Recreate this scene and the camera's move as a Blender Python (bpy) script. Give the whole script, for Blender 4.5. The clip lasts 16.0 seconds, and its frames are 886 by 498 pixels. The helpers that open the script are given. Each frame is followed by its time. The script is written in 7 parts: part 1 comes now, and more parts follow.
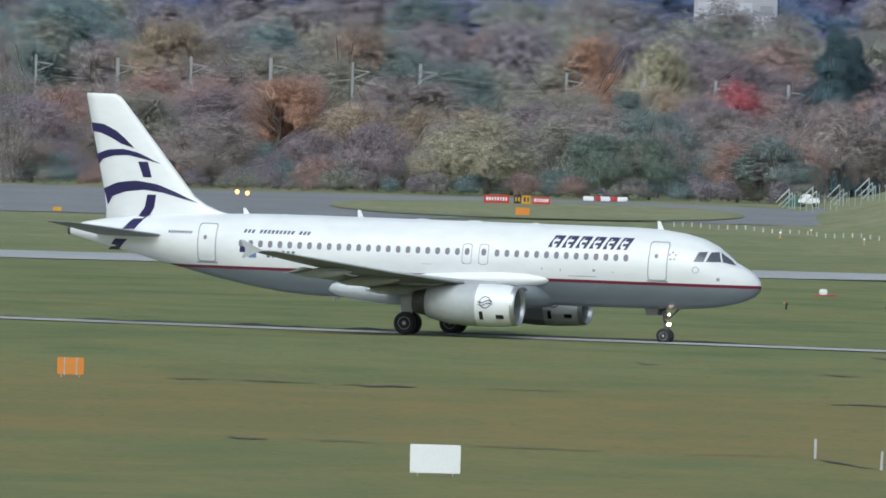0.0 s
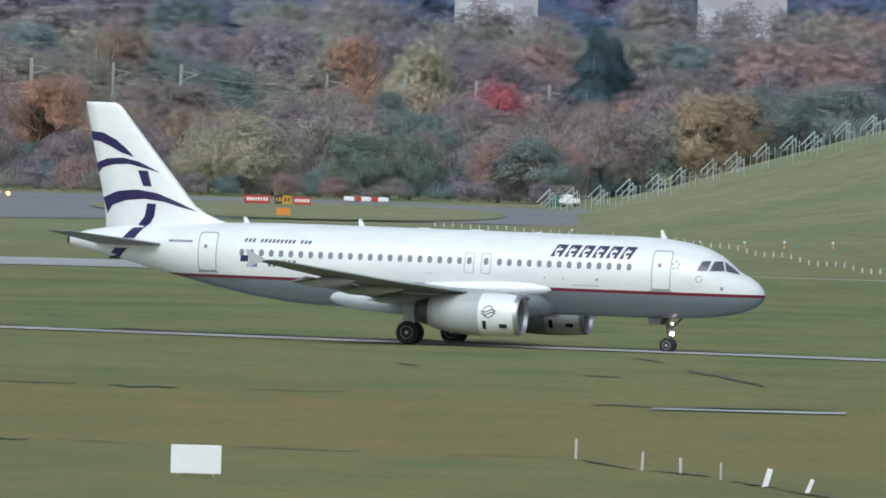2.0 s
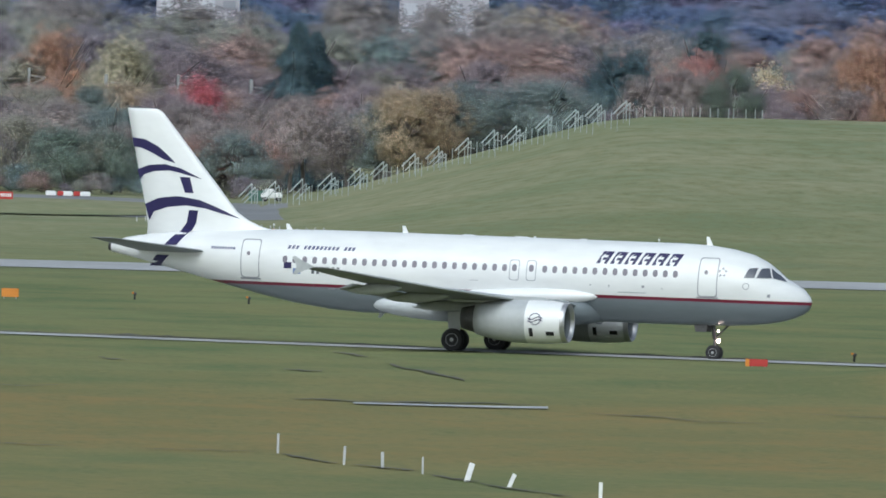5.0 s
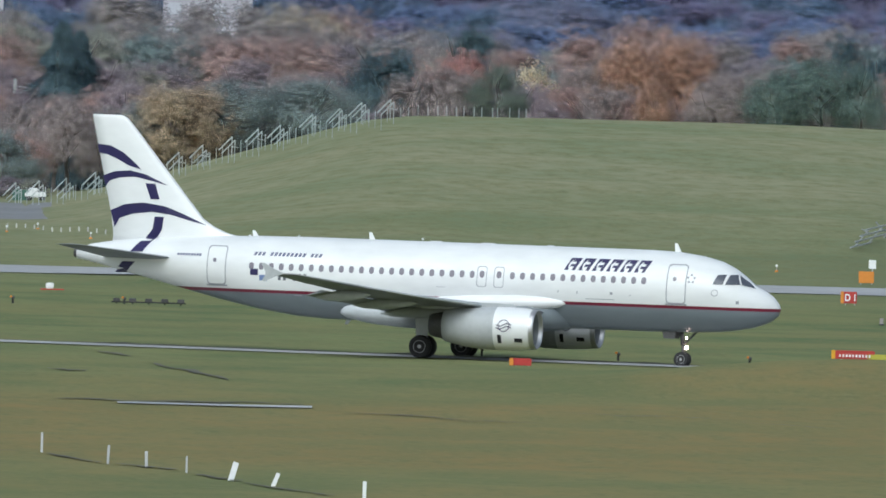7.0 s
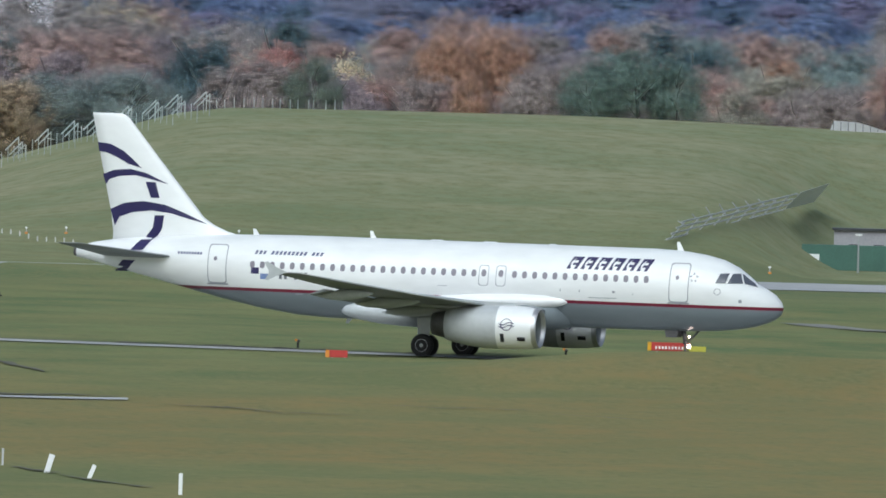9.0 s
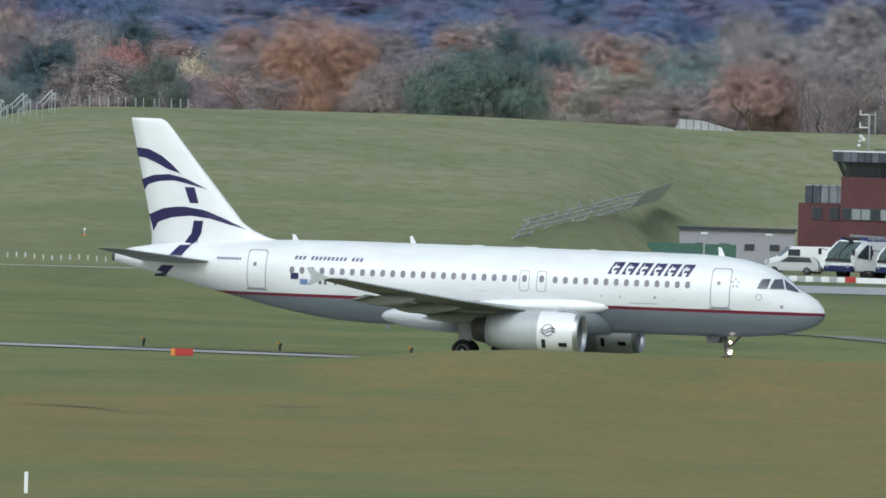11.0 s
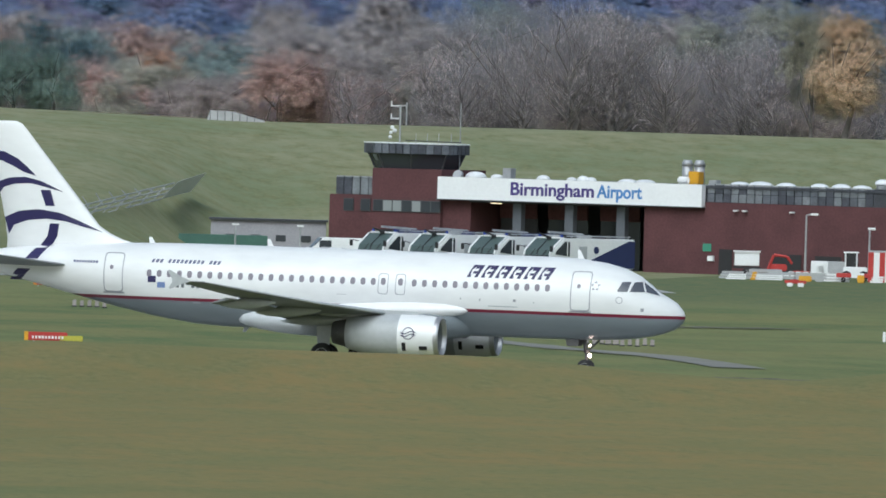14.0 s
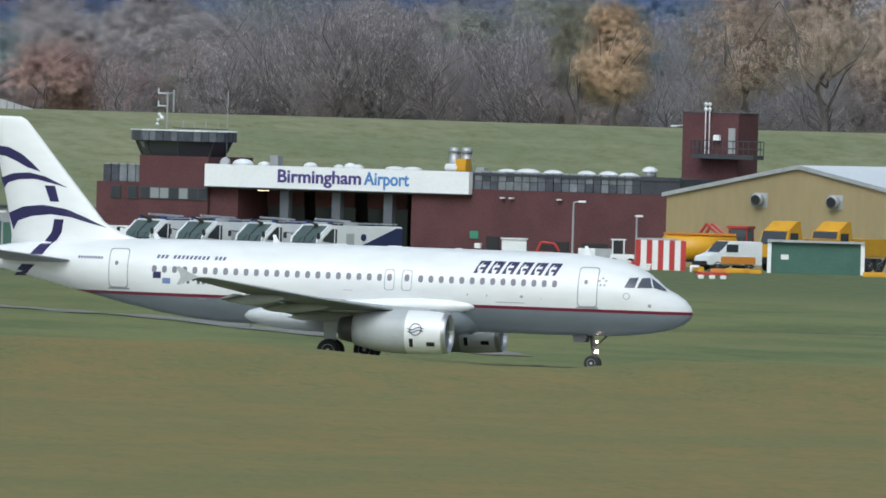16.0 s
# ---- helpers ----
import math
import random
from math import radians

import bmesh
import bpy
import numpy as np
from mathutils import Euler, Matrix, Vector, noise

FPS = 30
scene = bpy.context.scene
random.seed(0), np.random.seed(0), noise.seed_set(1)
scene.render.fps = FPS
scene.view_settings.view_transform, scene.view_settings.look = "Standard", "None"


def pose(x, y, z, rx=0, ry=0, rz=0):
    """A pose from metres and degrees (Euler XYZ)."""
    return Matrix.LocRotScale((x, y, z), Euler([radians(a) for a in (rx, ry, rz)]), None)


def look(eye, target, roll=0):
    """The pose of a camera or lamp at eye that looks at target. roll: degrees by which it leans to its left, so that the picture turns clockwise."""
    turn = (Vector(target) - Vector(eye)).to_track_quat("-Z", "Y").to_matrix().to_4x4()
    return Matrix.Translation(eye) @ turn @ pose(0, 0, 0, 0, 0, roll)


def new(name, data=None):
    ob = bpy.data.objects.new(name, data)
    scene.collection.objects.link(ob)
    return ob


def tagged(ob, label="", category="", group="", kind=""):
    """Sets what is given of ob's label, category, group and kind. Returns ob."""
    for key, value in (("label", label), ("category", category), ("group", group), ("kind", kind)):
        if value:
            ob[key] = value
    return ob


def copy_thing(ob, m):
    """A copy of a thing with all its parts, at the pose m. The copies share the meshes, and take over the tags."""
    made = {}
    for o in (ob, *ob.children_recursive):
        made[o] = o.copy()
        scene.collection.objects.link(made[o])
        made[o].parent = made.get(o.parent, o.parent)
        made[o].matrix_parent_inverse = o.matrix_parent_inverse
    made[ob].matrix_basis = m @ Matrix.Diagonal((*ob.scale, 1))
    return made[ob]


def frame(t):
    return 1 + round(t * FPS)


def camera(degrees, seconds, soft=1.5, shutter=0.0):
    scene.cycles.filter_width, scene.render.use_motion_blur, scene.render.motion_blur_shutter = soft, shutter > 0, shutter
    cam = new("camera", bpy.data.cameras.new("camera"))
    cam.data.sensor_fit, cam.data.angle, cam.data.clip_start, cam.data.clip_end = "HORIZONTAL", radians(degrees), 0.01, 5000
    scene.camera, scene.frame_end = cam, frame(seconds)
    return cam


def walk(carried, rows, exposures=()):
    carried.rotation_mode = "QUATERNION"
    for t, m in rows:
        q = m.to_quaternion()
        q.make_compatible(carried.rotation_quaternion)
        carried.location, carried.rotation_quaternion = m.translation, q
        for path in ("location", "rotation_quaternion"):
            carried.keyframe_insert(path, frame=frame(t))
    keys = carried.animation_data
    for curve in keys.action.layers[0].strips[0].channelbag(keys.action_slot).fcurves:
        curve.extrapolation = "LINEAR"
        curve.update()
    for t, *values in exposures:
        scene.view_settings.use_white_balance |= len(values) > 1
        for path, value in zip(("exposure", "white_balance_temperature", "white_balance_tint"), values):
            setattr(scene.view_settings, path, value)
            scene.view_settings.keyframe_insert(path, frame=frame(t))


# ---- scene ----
# The camera stands on a terrace 18 m above the airfield and only turns.
EYE = 18.0
LEAN = 1.604
FOV = 2.0
PAN = (
    (0.0, -0.0, -0.5715),
    (0.5, 0.1507, -0.5704),
    (1.0, 0.3087, -0.5658),
    (1.5, 0.4237, -0.5633),
    (2.0, 0.54, -0.5559),
    (2.5, 0.6555, -0.558),
    (3.0, 0.785, -0.5574),
    (3.5, 0.8761, -0.558),
    (3.7, 0.9132, -0.5542),
    (5.8, 1.4211, -0.5498),
    (6.0, 1.4738, -0.5502),
    (6.5, 1.6178, -0.5462),
    (7.0, 1.7459, -0.5369),
    (7.5, 1.8203, -0.541),
    (8.0, 1.9318, -0.5452),
    (10.5, 2.4345, -0.5382),
    (11.0, 2.5101, -0.5376),
    (11.5, 2.6034, -0.5306),
    (12.0, 2.6953, -0.5324),
    (12.5, 2.7839, -0.5324),
    (13.0, 2.9013, -0.5308),
    (13.1, 2.940, -0.5304),
    (13.2, 3.056, -0.5292),
    (13.3, 3.180, -0.5276),
    (13.4, 3.312, -0.5257),
    (13.5, 3.4083, -0.5242),
    (14.0, 3.5685, -0.5281),
    (14.5, 3.6864, -0.5327),
    (15.0, 3.818, -0.5368),
    (15.5, 3.9337, -0.5396),
    (16.0, 4.0948, -0.5423),
)
TAXI = ((0.0, 17.15), (0.5, 20.3), (1.0, 23.68), (1.5, 26.79), (2.0, 30.13), (2.5, 33.21), (3.0, 36.48), (3.5, 39.46), (6.0, 54.01), (6.5, 56.56), (7.0, 59.24), (7.5, 61.63), (8.0, 64.15), (10.5, 76.58), (11.0, 79.3), (11.5, 81.87), (12.0, 84.74), (12.5, 87.43), (13.0, 90.44), (13.5, 93.25), (14.0, 96.42), (14.5, 99.31), (15.0, 102.52), (15.5, 105.53), (16.0, 108.85))


def gaze(pan, tilt):
    """The camera's pose for a pan (degrees clockwise from +y) and a tilt."""
    a, e = radians(pan), radians(tilt)
    return look((0, 0, EYE), (1000 * math.sin(a), 1000 * math.cos(a), EYE + 1000 * math.tan(e)), LEAN)


cam = camera(FOV, 16.0, soft=1.7)
walk(cam, [(t, gaze(pan, tilt)) for t, pan, tilt in PAN], [(0.0, 0.08, 5750, 2), (16.0, 0.08, 5750, 2)])

# ---- light: a bright overcast sky ----
world = bpy.data.worlds.new("sky")
scene.world = world
world.use_nodes = True
wn = world.node_tree
sky = wn.nodes.new("ShaderNodeTexSky")
sky.sky_type, sky.sun_disc = "NISHITA", False
sky.sun_elevation, sky.sun_rotation = radians(42), radians(200)
sky.air_density, sky.dust_density, sky.ozone_density = 1.0, 4.0, 1.0
grey = wn.nodes.new("ShaderNodeHueSaturation")
grey.inputs["Saturation"].default_value = 0.6
wn.links.new(sky.outputs[0], grey.inputs["Color"])
wn.links.new(grey.outputs[0], wn.nodes["Background"].inputs[0])
wn.nodes["Background"].inputs[1].default_value = 0.12
sun_data = bpy.data.lights.new("sun", "SUN")
sun_data.energy, sun_data.angle, sun_data.color = 1.1, radians(40), (1.0, 0.985, 0.96)
sun = new("sun", sun_data)
sun.matrix_world = look((0, 0, 100), (0.25, 0.70, 99.15))

# ---- materials ----
MATS = {}


def material(name, color, rough=0.6, metal=0.0, vary=0.15, size=1.0, bump=0.0, color2=None, spec=0.5, stretch=(1, 1, 1), fine=None):
    """A surface with variation at two scales; size in metres of the larger one."""
    if name in MATS:
        return MATS[name]
    m = bpy.data.materials.new(name)
    m.use_nodes = True
    n, l = m.node_tree.nodes, m.node_tree.links
    b = n["Principled BSDF"]
    b.inputs["Roughness"].default_value, b.inputs["Metallic"].default_value = rough, metal
    b.inputs["Specular IOR Level"].default_value = spec
    co = n.new("ShaderNodeTexCoord")
    mp = n.new("ShaderNodeMapping")
    mp.inputs["Scale"].default_value = stretch
    l.new(co.outputs["Object"], mp.inputs[0])
    t1, t2 = n.new("ShaderNodeTexNoise"), n.new("ShaderNodeTexNoise")
    t1.inputs["Scale"].default_value = 1 / size
    t1.inputs["Detail"].default_value = 4
    t2.inputs["Scale"].default_value = 1 / (fine or size / 12)
    t2.inputs["Detail"].default_value = 3
    l.new(mp.outputs[0], t1.inputs["Vector"])
    l.new(mp.outputs[0], t2.inputs["Vector"])
    add = n.new("ShaderNodeMath")
    add.operation = "ADD"
    l.new(t1.outputs[0], add.inputs[0])
    l.new(t2.outputs[0], add.inputs[1])
    mix = n.new("ShaderNodeMix")
    mix.data_type = "RGBA"
    c2 = color2 or tuple(c * (1 - vary) for c in color)
    mix.inputs["A"].default_value = (*(c2 if color2 else tuple(min(1, c * (1 + vary)) for c in color)), 1)
    mix.inputs["B"].default_value = (*(color if color2 else c2), 1)
    ramp = n.new("ShaderNodeMapRange")
    ramp.inputs["From Min"].default_value, ramp.inputs["From Max"].default_value = 0.7, 1.3
    l.new(add.outputs[0], ramp.inputs["Value"])
    l.new(ramp.outputs[0], mix.inputs["Factor"])
    l.new(mix.outputs["Result"], b.inputs["Base Color"])
    if bump:
        bp = n.new("ShaderNodeBump")
        bp.inputs["Strength"].default_value = bump
        bp.inputs["Distance"].default_value = 0.02
        l.new(t2.outputs[0], bp.inputs["Height"])
        l.new(bp.outputs[0], b.inputs["Normal"])
    MATS[name] = m
    return m


def glow(name, color, strength):
    if name not in MATS:
        m = bpy.data.materials.new(name)
        m.use_nodes = True
        b = m.node_tree.nodes["Principled BSDF"]
        b.inputs["Base Color"].default_value = (*color, 1)
        b.inputs["Emission Color"].default_value = (*color, 1)
        b.inputs["Emission Strength"].default_value = strength
        MATS[name] = m
    return MATS[name]


def glass(name, color, rough=0.08):
    """Dark glazing that mirrors the sky."""
    if name not in MATS:
        m = bpy.data.materials.new(name)
        m.use_nodes = True
        b = m.node_tree.nodes["Principled BSDF"]
        b.inputs["Base Color"].default_value = (*color, 1)
        b.inputs["Roughness"].default_value = rough
        b.inputs["Specular IOR Level"].default_value = 0.6
        MATS[name] = m
    return MATS[name]


# ---- building blocks ----
def part(name, bm, mat, parent=None, label="", smooth=False):
    """Links a bmesh as one mesh object, as a part of parent."""
    me = bpy.data.meshes.new(name)
    bmesh.ops.recalc_face_normals(bm, faces=bm.faces)
    bm.to_mesh(me)
    bm.free()
    for m in (mat if isinstance(mat, (list, tuple)) else [mat]):
        me.materials.append(m)
    if smooth:
        me.polygons.foreach_set("use_smooth", [True] * len(me.polygons))
    ob = new(name, me)
    if parent:
        ob.parent = parent
    if label:
        ob["label"] = label
    return ob


def thing(name, m, label, category, group="", kind=""):
    ob = new(name)
    ob.empty_display_size = 0.3
    ob.matrix_basis = m
    return tagged(ob, label, category, group, kind)


def box(bm, c, s, bevel=0.0, taper=1.0):
    """A box at centre c of size s; taper scales its top."""
    r = bmesh.ops.create_cube(bm, size=1)
    for v in r["verts"]:
        k = taper if v.co.z > 0 else 1
        v.co = Vector((c[0] + v.co.x * s[0] * k, c[1] + v.co.y * s[1] * k, c[2] + v.co.z * s[2]))
    if bevel:
        es = list({e for v in r["verts"] for e in v.link_edges})
        bmesh.ops.bevel(bm, geom=es, offset=bevel, segments=2, affect="EDGES", clamp_overlap=True)
    return bm


def rings(bm, loops, caps=True, close=True):
    """A skin over loops of points."""
    made = [[bm.verts.new(p) for p in lp] for lp in loops]
    for a, b in zip(made, made[1:]):
        n = len(a)
        for i in range(n if close else n - 1):
            j = (i + 1) % n
            try:
                bm.faces.new((a[i], a[j], b[j], b[i]))
            except ValueError:
                pass
    if caps:
        for lp in (made[0], made[-1]):
            bm.faces.new(lp)
    return bm


def tube(bm, p0, p1, r0, r1=None, n=10, caps=True):
    """A round bar from p0 to p1."""
    p0, p1 = Vector(p0), Vector(p1)
    q = (p1 - p0).to_track_quat("Z", "Y")
    r1 = r0 if r1 is None else r1
    out = []
    for p, r in ((p0, r0), (p1, r1)):
        out.append([p + q @ Vector((r * math.cos(2 * math.pi * i / n), r * math.sin(2 * math.pi * i / n), 0)) for i in range(n)])
    return rings(bm, out, caps)


def prism(bm, pts, thick, axis):
    """A flat outline of points, thickened along the vector axis."""
    ax = Vector(axis).normalized() * thick / 2
    return rings(bm, [[Vector(p) - ax for p in pts], [Vector(p) + ax for p in pts]])


def BM():
    return bmesh.new()


def wave(x, y, s, k=0):
    return noise.noise((x / s, y / s, k * 7.3))


def smooth(a, b, x):
    t = min(1.0, max(0.0, (x - a) / (b - a)))
    return t * t * (3 - 2 * t)


def at(az, d):
    """The spot at an azimuth (degrees clockwise from +y) and a distance."""
    return d * math.sin(radians(az)), d * math.cos(radians(az))


# ---- the lie of the land ----
HEAD = 17.9
LINE_Y = 1303.86
FW = (math.cos(radians(HEAD)), -math.sin(radians(HEAD)))


def along(x, y):
    """Along and across the centre line of the near taxiway."""
    return x * FW[0] + (y - LINE_Y) * FW[1], -x * FW[1] + (y - LINE_Y) * FW[0]


def line_z(a):
    return 0.60 - 0.0055 * min(140.0, max(-60.0, a))


def ground_z(x, y):
    d = math.hypot(x, y)
    if y < 300:
        return 0.0
    az = math.degrees(math.atan2(x, y))
    a, c = along(x, y)
    z = line_z(a) * (1 - smooth(60, 220, abs(c)))
    # a low swell between the camera and the taxiway
    swell = 1.55 * smooth(1.80, 2.75, az) * (1 - 0.45 * smooth(3.6, 4.25, az) + 0.35 * smooth(4.42, 4.62, az)) * math.exp(-((d - 1222) / 30) ** 2)
    rough = 0.22 * wave(x, y, 38, 1) + 0.10 * wave(x, y, 13, 2)
    off = smooth(12, 45, abs(c))
    z += (swell + rough * (1 - smooth(1500, 1640, d))) * off
    z += 0.85 * smooth(1.0, 1.15, az) * (1 - smooth(1.88, 1.96, az)) * math.exp(-((d - 1640) / 22) ** 2)
    # the long grass bank behind the runway
    foot = 1765 + 300 * smooth(2.72, 3.12, az)
    crest = float(np.interp(az, (0.80, 0.88, 1.0, 1.235, 1.46, 1.56, 1.68), (0, 0.25, 1.35, 4.2, 6.9, 8.0, 8.55)))
    top = crest - 0.65 * smooth(2.4, 3.3, az) + 0.3 * wave(x, y, 60, 3) * smooth(1.2, 1.6, az)
    t = min(1.0, max(0.0, (d - foot) / (2255 - foot)))
    rise = (0.55 * t + 0.45 * t * t * (3 - 2 * t)) * (1 - smooth(2290, 2420, d))
    z += top * rise
    z += 0.35 * wave(x, y, 45, 4) * smooth(1800, 1900, d) * smooth(1.0, 1.6, az) * (1 - smooth(2180, 2240, d)) * (1 - smooth(2.8, 3.1, az))
    # the fire station's yard lies lower
    side = smooth(3.9, 4.3, az)
    z -= 1.75 * smooth(1740 + 60 * side, 1885 + 100 * side, d) * smooth(2.85, 3.05, az) * (1 - smooth(2040, 2075, d))
    z += 0.0062 * max(0.0, d - 2500)
    return z


# ---- ground ----
def grass_material():
    m = bpy.data.materials.new("mown_grass")
    m.use_nodes = True
    n, l = m.node_tree.nodes, m.node_tree.links
    b = n["Principled BSDF"]
    b.inputs["Roughness"].default_value = 0.95
    b.inputs["Specular IOR Level"].default_value = 0.15
    co = n.new("ShaderNodeTexCoord")

    def tex(sx, sy, detail=5, rough=0.6):
        mp = n.new("ShaderNodeMapping")
        mp.inputs["Scale"].default_value = (1 / sx, 1 / sy, 0.05)
        l.new(co.outputs["Object"], mp.inputs[0])
        t = n.new("ShaderNodeTexNoise")
        t.inputs["Scale"].default_value = 1
        t.inputs["Detail"].default_value, t.inputs["Roughness"].default_value = detail, rough
        l.new(mp.outputs[0], t.inputs["Vector"])
        return t.outputs[0]

    def mix(f, a, c):
        x = n.new("ShaderNodeMix")
        x.data_type = "RGBA"
        for key, v in (("Factor", f), ("A", a), ("B", c)):
            if isinstance(v, tuple):
                x.inputs[key].default_value = (*v, 1)
            else:
                l.new(v, x.inputs[key])
        return x.outputs["Result"]

    def span(v, lo, hi):
        x = n.new("ShaderNodeMapRange")
        x.inputs["From Min"].default_value, x.inputs["From Max"].default_value = lo, hi
        l.new(v, x.inputs["Value"])
        return x.outputs[0]

    green, straw, deep = (0.180, 0.203, 0.084), (0.236, 0.178, 0.068), (0.104, 0.146, 0.058)
    # drier straw-coloured turf nearer to the terrace, greener beyond
    sep = n.new("ShaderNodeSeparateXYZ")
    l.new(co.outputs["Object"], sep.inputs[0])
    near = n.new("ShaderNodeValToRGB")
    el = near.color_ramp.elements
    el[0].position, el[0].color = 0.0, (0.5, 0.5, 0.5, 1)
    el[1].position, el[1].color = 1.0, (0.0, 0.0, 0.0, 1)
    for q, g in ((0.17, 0.5), (0.215, 1.0), (0.54, 0.95), (0.60, 0.5), (0.71, 0.14), (0.9, 0.08)):
        e = el.new(q)
        e.color = (g, g, g, 1)
    warp = n.new("ShaderNodeMath")
    warp.operation = "MULTIPLY_ADD"
    l.new(tex(45, 90), warp.inputs[0])
    warp.inputs[1].default_value = 50
    l.new(sep.outputs[1], warp.inputs[2])
    l.new(span(warp.outputs[0], 930 + 25, 1330 + 25), near.inputs[0])
    # the swell beside the taxiway is dry to its top
    swell, dry_top = n.new("ShaderNodeMath"), n.new("ShaderNodeMath")
    swell.operation, dry_top.operation = "MULTIPLY", "MAXIMUM"
    l.new(span(sep.outputs[0], 24, 56), swell.inputs[0])
    l.new(span(warp.outputs[0], 1275, 1235), swell.inputs[1])
    l.new(near.outputs[0], dry_top.inputs[0])
    l.new(swell.outputs[0], dry_top.inputs[1])
    near = dry_top.outputs[0]
    patch = span(tex(15, 52, 5, 0.55), 0.42, 0.82)
    dry = n.new("ShaderNodeMath")
    dry.operation = "MULTIPLY_ADD"
    l.new(near, dry.inputs[0])
    dry.inputs[1].default_value = 1.35
    l.new(patch, dry.inputs[2])
    half = n.new("ShaderNodeMath")
    half.operation = "MULTIPLY"
    half.use_clamp = True
    half.inputs[1].default_value = 0.6
    l.new(dry.outputs[0], half.inputs[0])
    base = mix(half.outputs[0], green, straw)
    lush = n.new("ShaderNodeMath")
    lush.operation = "MULTIPLY"
    l.new(span(tex(13, 34, 5), 0.45, 0.62), lush.inputs[0])
    l.new(span(near, 1.5, 0.0), lush.inputs[1])
    base = mix(lush.outputs[0], base, deep)
    # thinner, paler turf on the bank
    base = mix(span(sep.outputs[1], 1560, 2050), base, mix(span(tex(24, 60, 6), 0.38, 0.64), (0.290, 0.282, 0.172), (0.196, 0.226, 0.124)))
    # darker green turf in the hollow before the yard
    hollow = n.new("ShaderNodeMath")
    hollow.operation = "MULTIPLY"
    l.new(span(sep.outputs[0], 70, 100), hollow.inputs[0])
    hollow_band = n.new("ShaderNodeMath")
    hollow_band.operation = "MULTIPLY"
    l.new(span(warp.outputs[0], 1600, 1690), hollow_band.inputs[0])
    l.new(span(warp.outputs[0], 1900, 1840), hollow_band.inputs[1])
    l.new(hollow_band.outputs[0], hollow.inputs[1])
    base = mix(hollow.outputs[0], base, (0.105, 0.138, 0.066))
    base = mix(span(tex(2.0, 8, 5), 0.36, 0.80), base, mix(span(tex(0.5, 2.2, 3), 0.3, 0.7), (0.228, 0.205, 0.092), (0.105, 0.130, 0.050)))
    l.new(base, b.inputs["Base Color"])
    bp = n.new("ShaderNodeBump")
    bp.inputs["Strength"].default_value, bp.inputs["Distance"].default_value = 0.5, 0.12
    l.new(tex(0.5, 1.2, 4), bp.inputs["Height"])
    l.new(bp.outputs[0], b.inputs["Normal"])
    return m


GRASS = grass_material()
ASPHALT = material("asphalt", (0.20, 0.20, 0.205), 0.85, vary=0.16, size=9, bump=0.2, stretch=(1, 0.25, 1))
CONCRETE = material("pale_concrete", (0.41, 0.41, 0.40), 0.8, vary=0.14, size=6, bump=0.2, stretch=(1, 0.25, 1))
SHOULDER = material("dark_shoulder", (0.108, 0.102, 0.070), 0.9, vary=0.3, size=4, stretch=(1, 0.4, 1))


def axis_steps(*spans):
    out = []
    for a, b, step in spans:
        out += list(np.arange(a, b, step))
    return out + [spans[-1][1]]


def build_ground():
    xs = axis_steps((-3000, -400, 400), (-400, -70, 33), (-70, 250, 4), (250, 600, 35), (600, 3000, 400))
    ys = axis_steps((-600, 600, 200), (600, 880, 40), (880, 1360, 3), (1360, 1720, 12), (1720, 2460, 7), (2460, 4900, 120))
    verts = [(x, y, ground_z(x, y)) for y in ys for x in xs]
    w = len(xs)
    faces = [(j * w + i, j * w + i + 1, (j + 1) * w + i + 1, (j + 1) * w + i) for j in range(len(ys) - 1) for i in range(w - 1)]
    me = bpy.data.meshes.new("ground")
    me.from_pydata(verts, [], faces)
    me.materials.append(GRASS)
    me.polygons.foreach_set("use_smooth", [True] * len(faces))
    return tagged(new("ground", me), "autumn airfield turf, green with straw-coloured patches and a grass bank", "grass", kind="structure")


build_ground()


def strip(name, rows, mat, label, lift=0.05, category="road"):
    """A paved sheet laid on the ground; rows of left and right edge points."""
    bm = BM()
    lines = []
    for (x0, y0), (x1, y1) in rows:
        n = 10
        lines.append([(x0 + (x1 - x0) * i / n, y0 + (y1 - y0) * i / n) for i in range(n + 1)])
    rings(bm, [[(x, y, ground_z(x, y) + lift) for x, y in ln] for ln in lines], caps=False, close=False)
    ob = part(name, bm, mat)
    return tagged(ob, label, category, kind="structure")


def beside(a, c):
    """The spot a metres along the near taxiway and c metres across it."""
    return a * FW[0] + c * FW[1] * -1, LINE_Y + a * FW[1] + c * FW[0]


strip("taxiway", [(beside(a, -5), beside(a, 1.5)) for a in range(-300, 301, 12)], CONCRETE, "pale worn concrete taxiway between mown grass verges")


def rough_verge():
    """Ragged clods of dark soil along the far edge of the taxiway."""
    bm = BM()
    rows = []
    for i in range(1201):
        a = -300 + 0.5 * i
        far = 2.4 + 4.5 * abs(wave(a, 0, 7)) + 3 * abs(wave(a, 5, 1.7))
        tall = 0.02 + 0.13 * max(0.0, wave(a, 9, 3.1)) + 0.13 * max(0.0, wave(a, 3, 0.9))
        row = []
        for t, h in ((0, 0), (0.25, 0.8), (0.6, 1.0), (0.85, 0.55), (1, -0.3)):
            x, y = beside(a, 1.6 + (far - 1.6) * t)
            row.append((x, y, ground_z(x, y) + 0.05 + tall * h))
        rows.append(row)
    rings(bm, rows, caps=False, close=False)
    tagged(part("taxiway_shoulder", bm, SHOULDER), "dark rough edge of soil along the taxiway", "soil", kind="structure")


